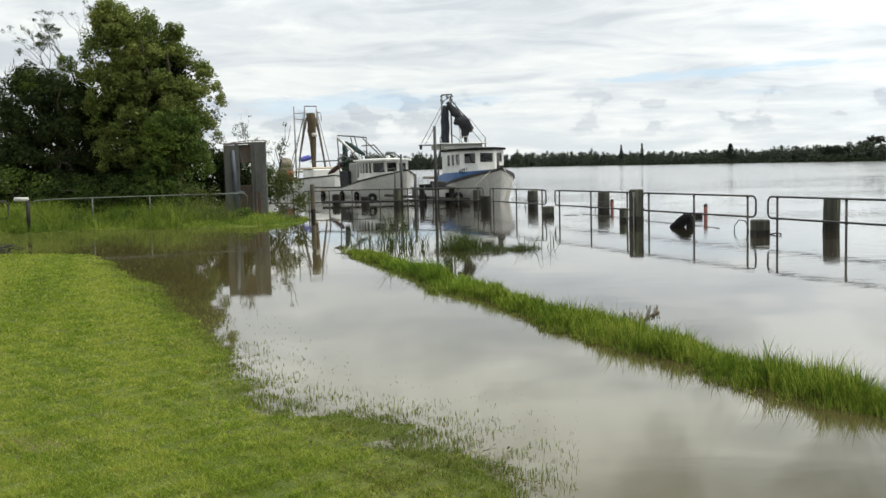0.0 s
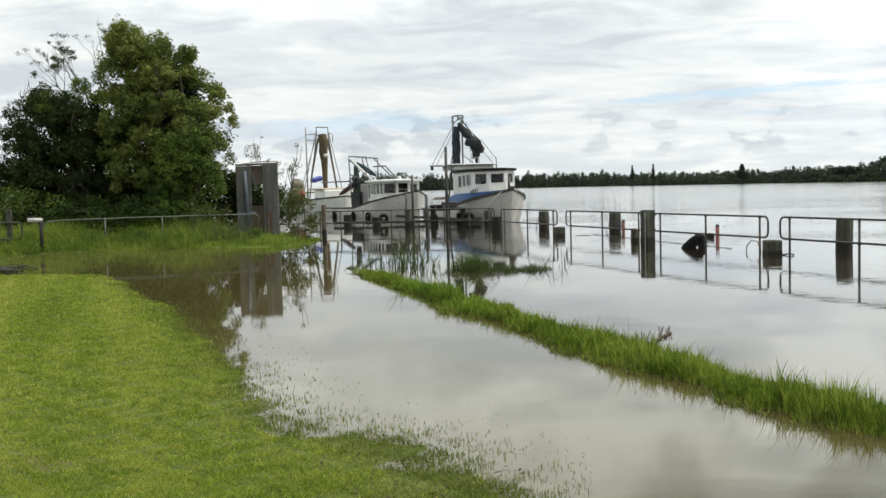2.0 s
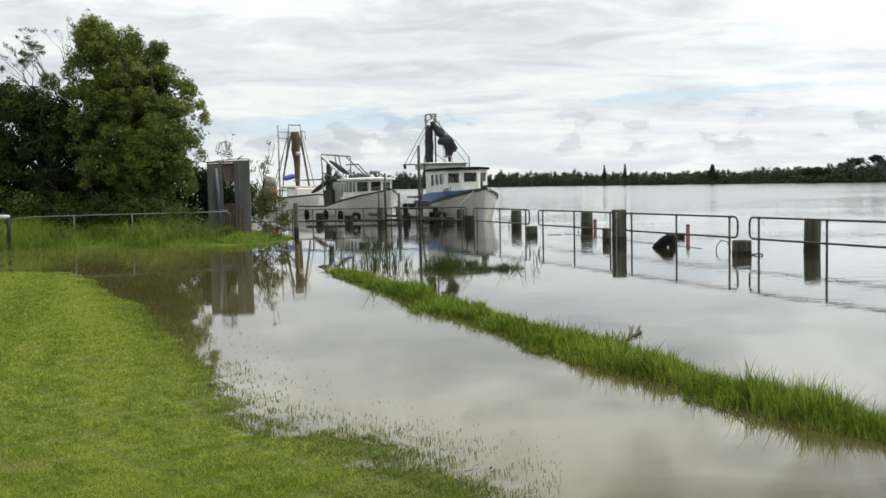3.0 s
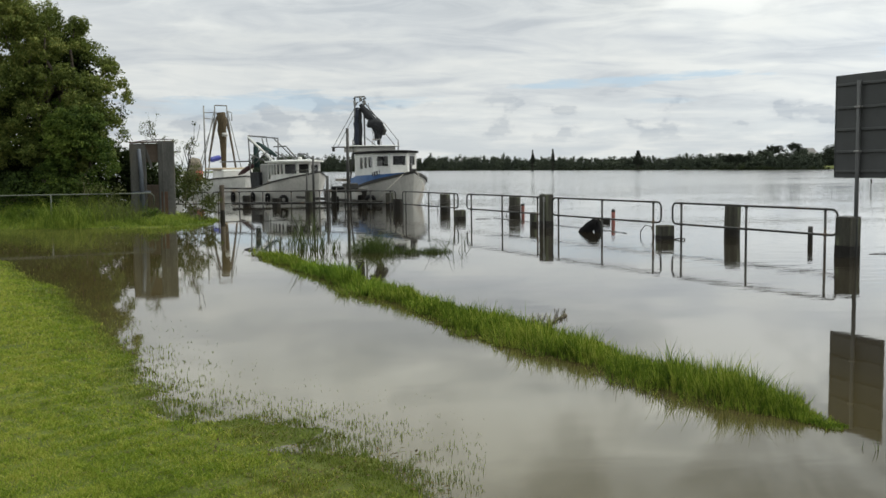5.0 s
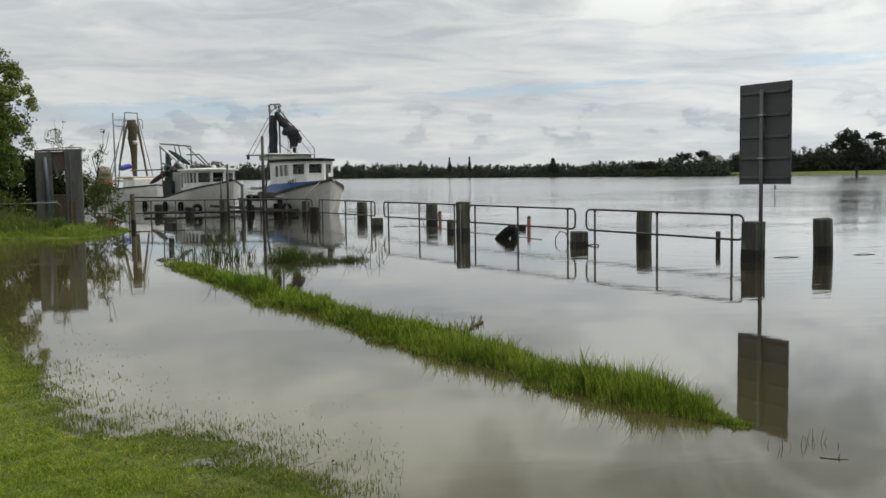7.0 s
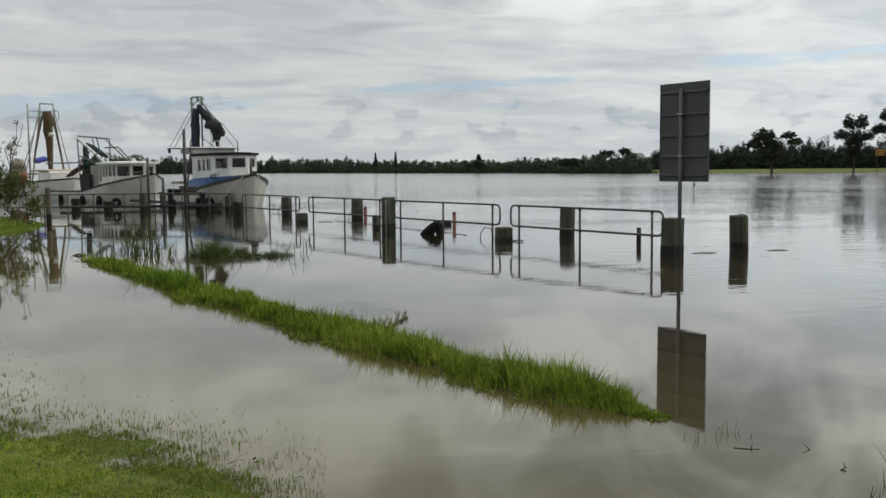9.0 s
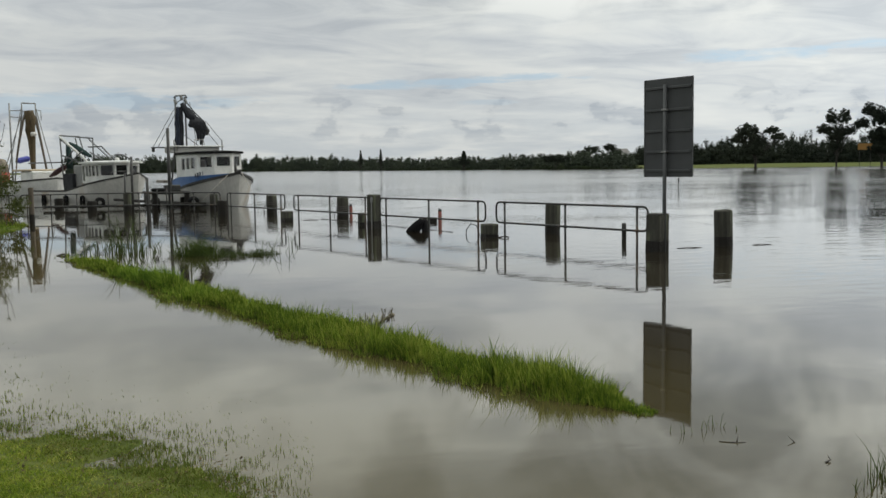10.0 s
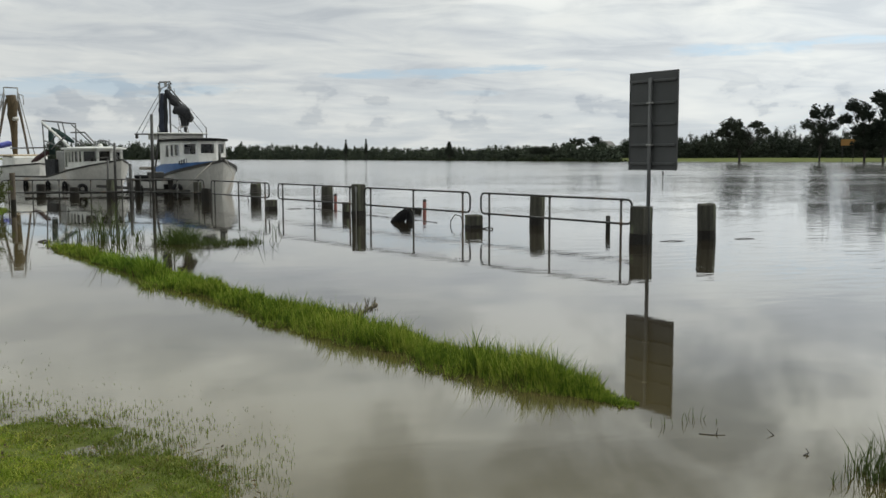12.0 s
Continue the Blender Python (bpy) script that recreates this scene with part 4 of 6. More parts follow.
def hull(t, length, beam, bow_z, mid_z, stern_z, colour, rake=0.8):
    """A round-bilged hull: bow at x = 0, stern at x = -length."""
    st = 17
    b = fresh()
    rings = []
    for i in range(st):
        s = i / (st - 1)
        hb = beam / 2 * min(1.0, (1 - (1 - min(1, s / 0.34)) ** 2.8)) * (1 - 0.12 * max(0, s - 0.7) / 0.3)
        hb = max(hb, 0.03)
        zt = bow_z + (mid_z - bow_z) * min(1, s / 0.5) ** 0.8 if s < 0.5 else mid_z + (stern_z - mid_z) * (s - 0.5) / 0.5
        prof = []
        for k in range(9):
            f = k / 8
            wz = zt + (-0.7 - zt) * f
            flare = (1 - f) ** 0.7 if s < 0.25 else (1 - f ** 3.2) ** 0.6
            flare = flare * (1 - s / 0.4) + (1 - f ** 3.2) ** 0.6 * (s / 0.4) if s < 0.4 else (1 - f ** 3.2) ** 0.6
            back = rake * f * max(0, 1 - s * 4)
            prof.append((-s * length - back, hb * max(flare, 0.02), wz))
        rings.append([b.verts.new((x, y, z)) for x, y, z in prof] + [b.verts.new((x, -y, z)) for x, y, z in prof[::-1]])
    n = len(rings[0])
    for q, w in zip(rings, rings[1:]):
        for k in range(n - 1):
            b.faces.new((q[k], w[k], w[k + 1], q[k + 1]))
    b.faces.new(rings[-1])
    b.faces.new(rings[0][::-1])
    bmesh.ops.recalc_face_normals(b, faces=b.faces)
    part("hull", b, colour, t, "off-white painted planked hull with stains", True)


def sheer(length, beam, bow_z, mid_z, stern_z, s):
    hb = beam / 2 * min(1.0, (1 - (1 - min(1, s / 0.34)) ** 2.8)) * (1 - 0.12 * max(0, s - 0.7) / 0.3)
    zt = bow_z + (mid_z - bow_z) * min(1, s / 0.5) ** 0.8 if s < 0.5 else mid_z + (stern_z - mid_z) * (s - 0.5) / 0.5
    return Vector((-s * length, max(hb, 0.03), zt))


def belt(t, dims, side, s0, s1, z_up, z_low, mat, name, label="", out=0.02, steps=12, grow=None):
    """A painted strake or rubbing band that follows the sheer; grow: the share of its height that it has at s0."""
    b = fresh()
    q = []
    for i in range(steps + 1):
        f = i / steps
        k = 1.0 if grow is None else grow + (1 - grow) * min(1, f * 1.3)
        p = sheer(*dims, s0 + (s1 - s0) * f)
        x, y, z = p.x, p.y + out, p.z
        q.append([b.verts.new((x, side * y, z + z_up * k)), b.verts.new((x, side * (y - 0.05 + out), z + z_low * k)),
                  b.verts.new((x, side * (y - 0.10), z + z_low * k)), b.verts.new((x, side * (y - 0.10), z + z_up * k))])
    for a, c in zip(q, q[1:]):
        for k in range(4):
            b.faces.new((a[k], a[(k + 1) % 4], c[(k + 1) % 4], c[k]))
    b.faces.new(q[0])
    b.faces.new(q[-1][::-1])
    bmesh.ops.recalc_face_normals(b, faces=b.faces)
    part(name, b, mat, t, label)


def deck_plate(t, dims, drop, mat):
    b = fresh()
    rows = []
    for i in range(15):
        p = sheer(*dims, 0.01 + 0.99 * i / 14)
        rows.append([b.verts.new((p.x, p.y - 0.05, p.z - drop)), b.verts.new((p.x, -p.y + 0.05, p.z - drop))])
    for a, c in zip(rows, rows[1:]):
        b.faces.new((a[0], a[1], c[1], c[0]))
    part("deck", b, mat, t)


def holed_wall(b, p0, p1, z0, z1, holes, th=0.05, lean=0.0):
    """A wall from p0 to p1 with window holes (u0, u1, v0, v1), given in metres along and up."""
    p0, p1 = Vector((*p0, 0)), Vector((*p1, 0))
    d = (p1 - p0)
    ln = d.length
    d.normalize()
    nrm = Vector((d.y, -d.x, 0))
    us = sorted({0, ln, *[h[0] for h in holes], *[h[1] for h in holes]})
    vs = sorted({0, z1 - z0, *[h[2] for h in holes], *[h[3] for h in holes]})

    def at(u, v, layer):
        return p0 + d * u + nrm * (-th * layer - lean * v) + Vector((0, 0, z0 + v))
    solid = {}
    for i in range(len(us) - 1):
        for j in range(len(vs) - 1):
            cu, cv = (us[i] + us[i + 1]) / 2, (vs[j] + vs[j + 1]) / 2
            solid[i, j] = not any(h[0] < cu < h[1] and h[2] < cv < h[3] for h in holes)
    for (i, j), s in solid.items():
        if not s:
            continue
        c = [(us[i], vs[j]), (us[i + 1], vs[j]), (us[i + 1], vs[j + 1]), (us[i], vs[j + 1])]
        b.faces.new([b.verts.new(at(u, v, 0)) for u, v in c])
        b.faces.new([b.verts.new(at(u, v, 1)) for u, v in c[::-1]])
        for k, (di, dj) in enumerate(((0, -1), (1, 0), (0, 1), (-1, 0))):
            if not solid.get((i + di, j + dj), False):
                (u0, v0), (u1, v1) = c[k], c[(k + 1) % 4]
                b.faces.new([b.verts.new(at(u0, v0, 0)), b.verts.new(at(u0, v0, 1)), b.verts.new(at(u1, v1, 1)), b.verts.new(at(u1, v1, 0))])
    return at


def cabin(t, plan, z0, z1, windows, roof_over=0.12, roof_mat=None, camber=0.08, wall_mat=None):
    """A wheelhouse on a many-sided plan (counter-clockwise from above); windows: {side: [(u0, u1, v0, v1)]} as shares of the side."""
    n = len(plan)
    house = part("wheelhouse", box(fresh(), (sum(p[0] for p in plan) / n, sum(p[1] for p in plan) / n, z0 - 0.02), (0.4, 0.4, 0.02)), DECK, t, "white painted wheelhouse")
    for k in range(n):
        p0, p1 = plan[k], plan[(k + 1) % n]
        ln = math.hypot(p1[0] - p0[0], p1[1] - p0[1])
        hs = [(u0 * ln, u1 * ln, v0 * (z1 - z0), v1 * (z1 - z0)) for u0, u1, v0, v1 in windows.get(k, ())]
        b = fresh()
        at = holed_wall(b, p0, p1, z0, z1, hs)
        part("wall", b, wall_mat or WHITE_PAINT, house)
        for u0, u1, v0, v1 in hs:
            g = fresh()
            g.faces.new([g.verts.new(at(u, v, 0.6)) for u, v in ((u0, v0), (u1, v0), (u1, v1), (u0, v1))])
            ob = part("pane", g, GLASS, house, "dark window glass")
            f = fresh()
            e = 0.035
            for q in ((u0 - e, u1 + e, v1, v1 + e), (u0 - e, u1 + e, v0 - e, v0), (u0 - e, u0, v0, v1), (u1, u1 + e, v0, v1)):
                c = [(q[0], q[2]), (q[1], q[2]), (q[1], q[3]), (q[0], q[3])]
                lo, hi = [f.verts.new(at(u, v, 0)) for u, v in c], [f.verts.new(at(u, v, -0.35)) for u, v in c]
                f.faces.new(hi)
                for i in range(4):
                    f.faces.new((lo[i], lo[(i + 1) % 4], hi[(i + 1) % 4], hi[i]))
            part("window_frame", f, WHITE_PAINT, house)
    cx, cy = sum(p[0] for p in plan) / n, sum(p[1] for p in plan) / n
    b = fresh()
    lo, mid, hi = [], [], []
    for x, y in plan:
        d = Vector((x - cx, y - cy))
        d = d * (1 + roof_over / max(d.length, 0.1))
        lo.append(b.verts.new((cx + d.x, cy + d.y, z1 + 0.002)))
        mid.append(b.verts.new((cx + d.x, cy + d.y, z1 + 0.095)))
        hi.append(b.verts.new((cx + d.x * 0.6, cy + d.y * 0.6, z1 + 0.095 + camber)))
    for i in range(n):
        j = (i + 1) % n
        b.faces.new((lo[i], lo[j], mid[j], mid[i]))
        b.faces.new((mid[i], mid[j], hi[j], hi[i]))
    b.faces.new(lo[::-1])
    b.faces.new(hi)
    part("roof", b, roof_mat or DARK_TRIM, t, "thin dark-edged cabin roof")
    return house


# bows point along the wharf towards the viewer
BOAT_TURN = math.degrees(math.atan2(ALONG.y, ALONG.x))


def blue_trawler():
    dims = (11.5, 3.1, 1.58, 0.62, 0.6)
    t = thing("fishing_trawler", pose(2.74, 43.2, 0, 0, 0, BOAT_TURN - 4.5), "white and blue fishing trawler with black net on its mast", "boat", "moored trawlers")
    hull(t, *dims, HULL_GREY, 0.35)
    deck_plate(t, dims, 0.12, DECK)
    for side in (1, -1):
        belt(t, dims, side, 0.0, 1.0, 0.03, -0.085, DARK_TRIM, "rubbing_strake", "black rubbing strake", 0.04, 24)
    # raised blue bulwark abreast of the wheelhouse
    belt(t, dims, -1, 0.03, 0.45, 0.54, 0.032, BLUE_PAINT, "bulwark", "blue painted bulwark", 0.0, 16, 0.12)
    # wheelhouse: front facets face the bow (+x)
    plan = [(-5.9, -1.1), (-2.9, -1.0), (-2.05, -0.45), (-1.95, 0.36), (-2.5, 1.0), (-3.2, 1.15), (-5.9, 1.15)]
    win = {0: [(0.28, 0.44, 0.50, 0.87), (0.50, 0.66, 0.52, 0.88), (0.72, 0.93, 0.54, 0.89)], 1: [(0.18, 0.86, 0.58, 0.90)], 2: [(0.14, 0.88, 0.61, 0.90)],
           3: [(0.2, 0.8, 0.61, 0.90)], 4: [(0.12, 0.88, 0.61, 0.90)], 5: [(0.1, 0.3, 0.58, 0.88), (0.40, 0.56, 0.58, 0.88)], 6: [(0.3, 0.55, 0.1, 0.85)]}
    house = cabin(t, plan, 1.0, 2.46, win, 0.13, RUBBER, 0.05)
    # board and block are added inside so the panes look dark
    part("bulkhead", box(fresh(), (-5.2, 0, 1.72), (0.06, 2.05, 1.4), None, 0.01), DARK_TRIM, house, "dark board added inside to darken the windows")
    part("console", box(fresh(), (-2.75, 0.1, 1.55), (0.5, 1.1, 0.8), None, 0.06), DARK_TRIM, house, "dark block added inside to darken the windows")
    part("seat", box(fresh(), (-3.6, -0.35, 1.75), (0.4, 0.45, 0.9), None, 0.08), WHITE_CAP, house, "pale helm seat")
    # flat canopy over the after deck and its posts
    part("canopy", box(fresh(), (-6.95, 0, 2.88), (2.6, 2.5, 0.07), None, 0.02), WHITE_PAINT, t, "flat white upper canopy")
    part("canopy_wall", box(fresh(), (-6.95, 0, 2.74), (2.3, 2.1, 0.28), None, 0.02), HULL_GREY, t, "dull white low upper cabin")
    for x, y in ((-5.80, 1.2), (-5.80, -1.2)):
        part("stanchion", tube(fresh(), [(x, y, 2.4), (x, y, 3.2)], 0.03, 6), SPAR, t, smooth=True)
    part("spreader", tube(fresh(), [(-7.45, -1.9, 2.86), (-7.45, 1.6, 2.90)], 0.035, 6), SPAR, t, "grey cross bar", True)
    # mast frame, folded boom and net
    mx = -8.0
    for y in (-0.44, 0.06):
        part("mast_leg", tube(fresh(), [(mx, y * 1.6 - 0.1, 0.9), (mx, y * 1.1, 3.1), (mx, y, 5.47)], 0.045, 8), SPAR, t, smooth=True)
    part("mast_head", tube(fresh(), [(mx, -0.5, 5.40), (mx, -0.42, 5.50), (mx, 0.1, 5.54), (mx, 0.16, 5.4)], 0.04, 8), SPAR, t, smooth=True)
    part("mast_bar", tube(fresh(), [(mx, -0.46, 4.9), (mx, 0.1, 4.95)], 0.03, 6), SPAR, t, smooth=True)
    part("mast_brace", tube(fresh(), [(mx, -0.46, 5.1), (mx, 0.08, 5.45)], 0.022, 6), SPAR, t, smooth=True)
    for y, z in ((-0.44, 5.2), (0.1, 5.22), (-0.12, 5.4)):
        part("head_block", box(fresh(), (mx, y, z), (0.12, 0.13, 0.24), pose(0, 0, 0, 12, 0, 0), 0.03), STEEL, t, "grey pulley block")
    for k, y in enumerate((-0.36, -0.2)):
        nb = hanging_net(fresh(), [(mx, y + 0.04, 4.95), (mx, y, 4.5), (mx, y - 0.02, 4.1), (mx, y, 3.7), (mx, y - 0.03, 3.3), (mx, y + 0.02, 2.95)], (0.07, 0.12, 0.14, 0.13, 0.15, 0.12), 10, 3 + k)
        part("hung_net", nb, (NET_BLUE, NET_DARK)[k], t, ("navy blue hanging trawl net", "dark hanging trawl net")[k], True)
    nb = hanging_net(fresh(), [(mx, -0.12, 5.12), (mx + 0.1, 0.02, 4.85), (mx + 0.2, 0.18, 4.6), (mx + 0.3, 0.33, 4.36), (mx + 0.4, 0.48, 4.15)], (0.08, 0.16, 0.20, 0.19, 0.15), 12, 5)
    part("net_arm", nb, NET_DARK, t, "dark net gathered along a boom", True)
    nb = hanging_net(fresh(), [(mx + 0.4, 0.10, 3.96), (mx + 0.4, 0.24, 4.05), (mx + 0.45, 0.46, 4.12), (mx + 0.45, 0.66, 4.0), (mx + 0.45, 0.74, 3.8), (mx + 0.45, 0.70, 3.55)],
                     (0.08, 0.19, 0.30, 0.33, 0.26, 0.12), 16, 7)
    part("net_bundle", nb, NET_DARK, t, "black bundled net", True)
    for y, top, low, r in ((0.52, 3.9, 3.2, 0.11), (0.66, 3.9, 3.0, 0.10), (0.82, 3.9, 3.3, 0.09)):
        part("net_tail", hanging_net(fresh(), [(mx + 0.45, y, top), (mx + 0.47, y + 0.03, (top + low) / 2), (mx + 0.45, y, low)], (r * 1.3, r, r * 0.4), 8, int(y * 100)), NET_DARK, t, "drooping net end", True)
    nb = hanging_net(fresh(), [(mx + 0.45, 0.92, 3.95), (mx + 0.45, 1.02, 3.7), (mx + 0.45, 0.98, 3.5)], (0.10, 0.14, 0.08), 10, 9)
    part("net_float", nb, DARK_TRIM, t, "black net float", True)
    part("boom", tube(fresh(), [(mx, 0.12, 5.2), (mx + 0.3, 0.5, 4.6), (mx + 0.5, 0.9, 4.15)], 0.035, 6), SPAR, t, smooth=True)
    part("strut", tube(fresh(), [(mx + 0.45, 0.76, 3.5), (mx + 0.45, 0.74, 2.9)], 0.04, 6), DARK_STEEL, t, smooth=True)
    stays = [((mx, -0.3, 5.2), (mx + 0.4, -1.75, 2.9)), ((mx, -0.3, 4.9), (mx + 0.4, -1.5, 2.9)), ((mx + 0.5, 0.95, 4.2), (-5.8, 1.2, 3.15)), ((mx, 0.3, 4.4), (mx + 0.5, 0.75, 2.92)),
             ((mx, 0.3, 5.2), (mx + 0.2, 0.55, 2.9)), ((mx + 0.5, 1.05, 3.6), (-6.25, 1.15, 2.95)), ((mx, 0.0, 5.3), (-11.3, 0.0, 1.2)), ((mx + 0.1, -0.05, 3.5), (mx + 0.6, 0.5, 2.95))]
    for p, q in stays:
        part("stay", tube(fresh(), [p, q], 0.016, 5), SPAR, t, smooth=True)
    part("roof_rail", tube(fresh(), [(-6.75, 0.1, 2.9), (-6.75, 0.1, 3.25), (-6.75, 0.55, 3.25), (-6.75, 0.6, 2.92)], 0.02, 6), STEEL, t, smooth=True)
    part("side_lamp", box(fresh(), (mx + 0.4, -1.75, 2.75), (0.12, 0.14, 0.22), None, 0.03), DARK_STEEL, t, "dark hanging lamp")
    # bollard, anchor roller and mooring lines
    part("bow_roller", box(fresh(), (-0.02, 0, 1.66), (0.35, 0.16, 0.10), None, 0.02), DARK_TRIM, t, "dark bow roller")
    part("bow_post", tube(fresh(), [(-0.45, 0, 1.5), (-0.45, 0, 1.95)], 0.06, 8), DARK_TRIM, t, smooth=True)
    part("mooring_line", tube(fresh(), [(-0.3, -0.25, 1.62), (-0.65, -0.95, 0.9), (-1.0, -1.5, 0.25)], 0.02, 6), ROPE, t, "pale mooring rope", True)
    part("mooring_line", tube(fresh(), [(0.05, 0.1, 1.6), (0.3, 0.35, 0.9), (0.55, 0.7, 0.0)], 0.012, 6), ROPE, t, "pale mooring rope", True)
    # unreadable name, plain bars
    for i, (w, hh) in enumerate(((0.035, 0.2), (0.12, 0.2), (0.12, 0.2), (0.1, 0.16))):
        s = 0.132 + 0.014 * i
        p = sheer(*dims, s)
        part("name_mark", box(fresh(), (p.x, -p.y - 0.012, p.z + 0.30), (w, 0.02, hh), pose(0, 0, 0, 0, 0, 12), 0.0), NAVY_PAINT, t, "dark painted name mark")
    # after deck: low cabin side, winch, crates
    part("winch", tube(fresh(), [(-7.4, -0.6, 1.2), (-7.4, 0.6, 1.2)], 0.28, 12), DARK_STEEL, t, smooth=True)
    part("sorting_tray", box(fresh(), (-8.9, 0, 1.15), (1.5, 2.3, 0.14), None, 0.02), DECK, t)
    return t


blue_trawler()


def white_trawler():
    dims = (11.5, 3.3, 1.60, 0.62, 0.58)
    t = thing("fishing_trawler", pose(-1.95, 55.0, 0, 0, 0, BOAT_TURN + 9), "white fishing trawler with green nets on folded booms", "boat", "moored trawlers")
    hull(t, *dims, HULL_GREY, 0.3)
    deck_plate(t, dims, 0.1, DECK)
    for side in (1, -1):
        belt(t, dims, side, 0.0, 1.0, 0.03, -0.06, DARK_TRIM, "rubbing_strake", "dark rubbing strake", 0.03, 20)
    plan = [(-4.4, -1.2), (-2.2, -1.2), (-1.35, -0.7), (-1.15, 0.0), (-1.35, 0.7), (-2.2, 1.2), (-4.4, 1.2)]
    win = {0: [(0.04, 0.17, 0.12, 0.88), (0.22, 0.36, 0.36, 0.89), (0.40, 0.52, 0.36, 0.89), (0.57, 0.76, 0.38, 0.90), (0.81, 0.97, 0.38, 0.90)], 1: [(0.08, 0.92, 0.40, 0.90)], 2: [(0.1, 0.9, 0.42, 0.90)],
           3: [(0.1, 0.9, 0.42, 0.86)], 4: [(0.1, 0.9, 0.42, 0.86)], 5: [(0.1, 0.4, 0.42, 0.86)]}
    house = cabin(t, plan, 1.05, 2.16, win, 0.22, WHITE_PAINT, 0.06)
    # added dark board and block keep sky from showing through the windows
    part("bulkhead", box(fresh(), (-4.1, 0.35, 1.6), (0.06, 1.6, 1.05), None, 0.01), DARK_TRIM, house, "dark board added inside to darken the windows")
    part("console", box(fresh(), (-2.1, 0.0, 1.4), (0.5, 1.1, 0.6), None, 0.06), DARK_TRIM, house, "dark block added inside to darken the windows")
    part("trunk_cabin", box(fresh(), (-3.3, 0, 0.85), (2.2, 1.9, 0.62), None, 0.06), WHITE_PAINT, t, "low white trunk cabin under the wheelhouse")
    part("after_house", box(fresh(), (-5.2, 0.1, 1.3), (1.6, 2.2, 1.6), None, 0.05), STEEL, t, "grey after house")
    # a closed box whose near-black colour stands for the shaded opening
    part("dark_hatch", box(fresh(), (-6.35, -0.55, 1.07), (1.3, 1.3, 1.08), None, 0.03), NET_DARK, t, "solid dark box standing for the shaded inside of the open hatch")
    part("awning", hanging_net(fresh(), [(-7.7, -0.75, 2.0), (-8.3, -0.8, 1.85), (-9.0, -0.85, 1.62), (-9.6, -0.9, 1.45)], (0.14, 0.17, 0.13, 0.06), 8, 9), MAROON, t, "maroon canvas bundle", True)
    # folded boom frame
    posts = [((-7.6, -0.9, 0.8), (-7.9, -0.9, 3.9)), ((-7.6, 0.9, 0.8), (-7.9, 0.3, 3.85)), ((-7.9, -0.9, 3.9), (-7.9, 0.3, 3.85)), ((-7.9, -0.9, 3.7), (-4.0, -0.8, 2.15)),
             ((-7.9, 0.9, 3.7), (-4.3, 0.8, 2.15)), ((-7.9, -0.9, 3.9), (-4.9, -0.25, 3.65)), ((-4.9, -0.25, 3.6), (-4.9, -0.25, 2.1)), ((-5.2, -0.4, 3.15), (-3.9, -0.2, 3.15)),
             ((-3.9, -0.2, 3.15), (-2.6, 0.0, 2.25)), ((-2.9, 0.1, 2.65), (-2.2, 0.2, 2.65)), ((-2.2, 0.2, 2.65), (-1.4, 0.5, 2.25)), ((-2.9, 0.1, 2.65), (-2.9, 0.1, 2.2)), ((-7.9, -0.9, 2.3), (-12.0, -1.2, 2.3)),
             ((-7.6, -0.9, 2.7), (-5.0, -0.9, 2.2)), ((-7.8, 0.9, 2.9), (-5.6, 0.9, 2.2)), ((-7.4, -0.9, 2.3), (-6.2, -0.9, 2.95)), ((-7.0, 0.0, 2.1), (-7.8, 0.0, 3.75)), ((-6.8, -0.9, 2.2), (-4.9, -0.9, 2.9))]
    part("boom", tube(fresh(), [(-7.9, -0.92, 3.85), (-4.2, -0.84, 2.2)], 0.065, 6), WHITE_PAINT, t, "white painted boom", True)
    for p, q in posts:
        part("boom_frame", tube(fresh(), [p, q], 0.042, 6), SPAR, t, smooth=True)
    for y, sd in ((-0.5, 2),):
        part("hung_net", hanging_net(fresh(), [(-7.85, y, 3.45), (-7.7, y, 3.0), (-7.6, y, 2.5), (-7.6, y, 1.9)], (0.07, 0.17, 0.19, 0.14), 10, sd), NET_GREEN, t, "dark green hanging net", True)
        part("net_roll", hanging_net(fresh(), [(-7.5, y, 3.45), (-6.8, y + 0.1, 3.2), (-6.0, y + 0.2, 2.85), (-5.4, y + 0.3, 2.6)], (0.07, 0.13, 0.14, 0.09), 10, sd + 1), NET_GREEN, t, "green net rolled along a boom", True)
    for x in (-3.4, -5.6, -8.8):
        y = -sheer(*dims, -x / dims[0]).y - 0.06
        part("tyre_fender", tube(fresh(), [(x + 0.2 * math.cos(a), y, 0.12 + 0.2 * math.sin(a)) for a in np.linspace(0, math.tau, 13)[:-1]], 0.08, 7, True), RUBBER, t, "black tyre fender", True)
    part("roof_dome", tube(fresh(), [(-2.9, 0.2, 2.2), (-2.9, 0.2, 2.42), (-2.9, 0.2, 2.5)], 0.2, 10, taper=0.1), WHITE_PAINT, t, "small white radar dome", True)
    part("bow_rail", tube(fresh(), [(-0.1, 0, 1.35), (-0.1, 0, 1.75), (-1.4, -0.9, 1.68), (-1.4, -0.9, 1.2)], 0.018, 5), STEEL, t, smooth=True)
    return t


white_trawler()


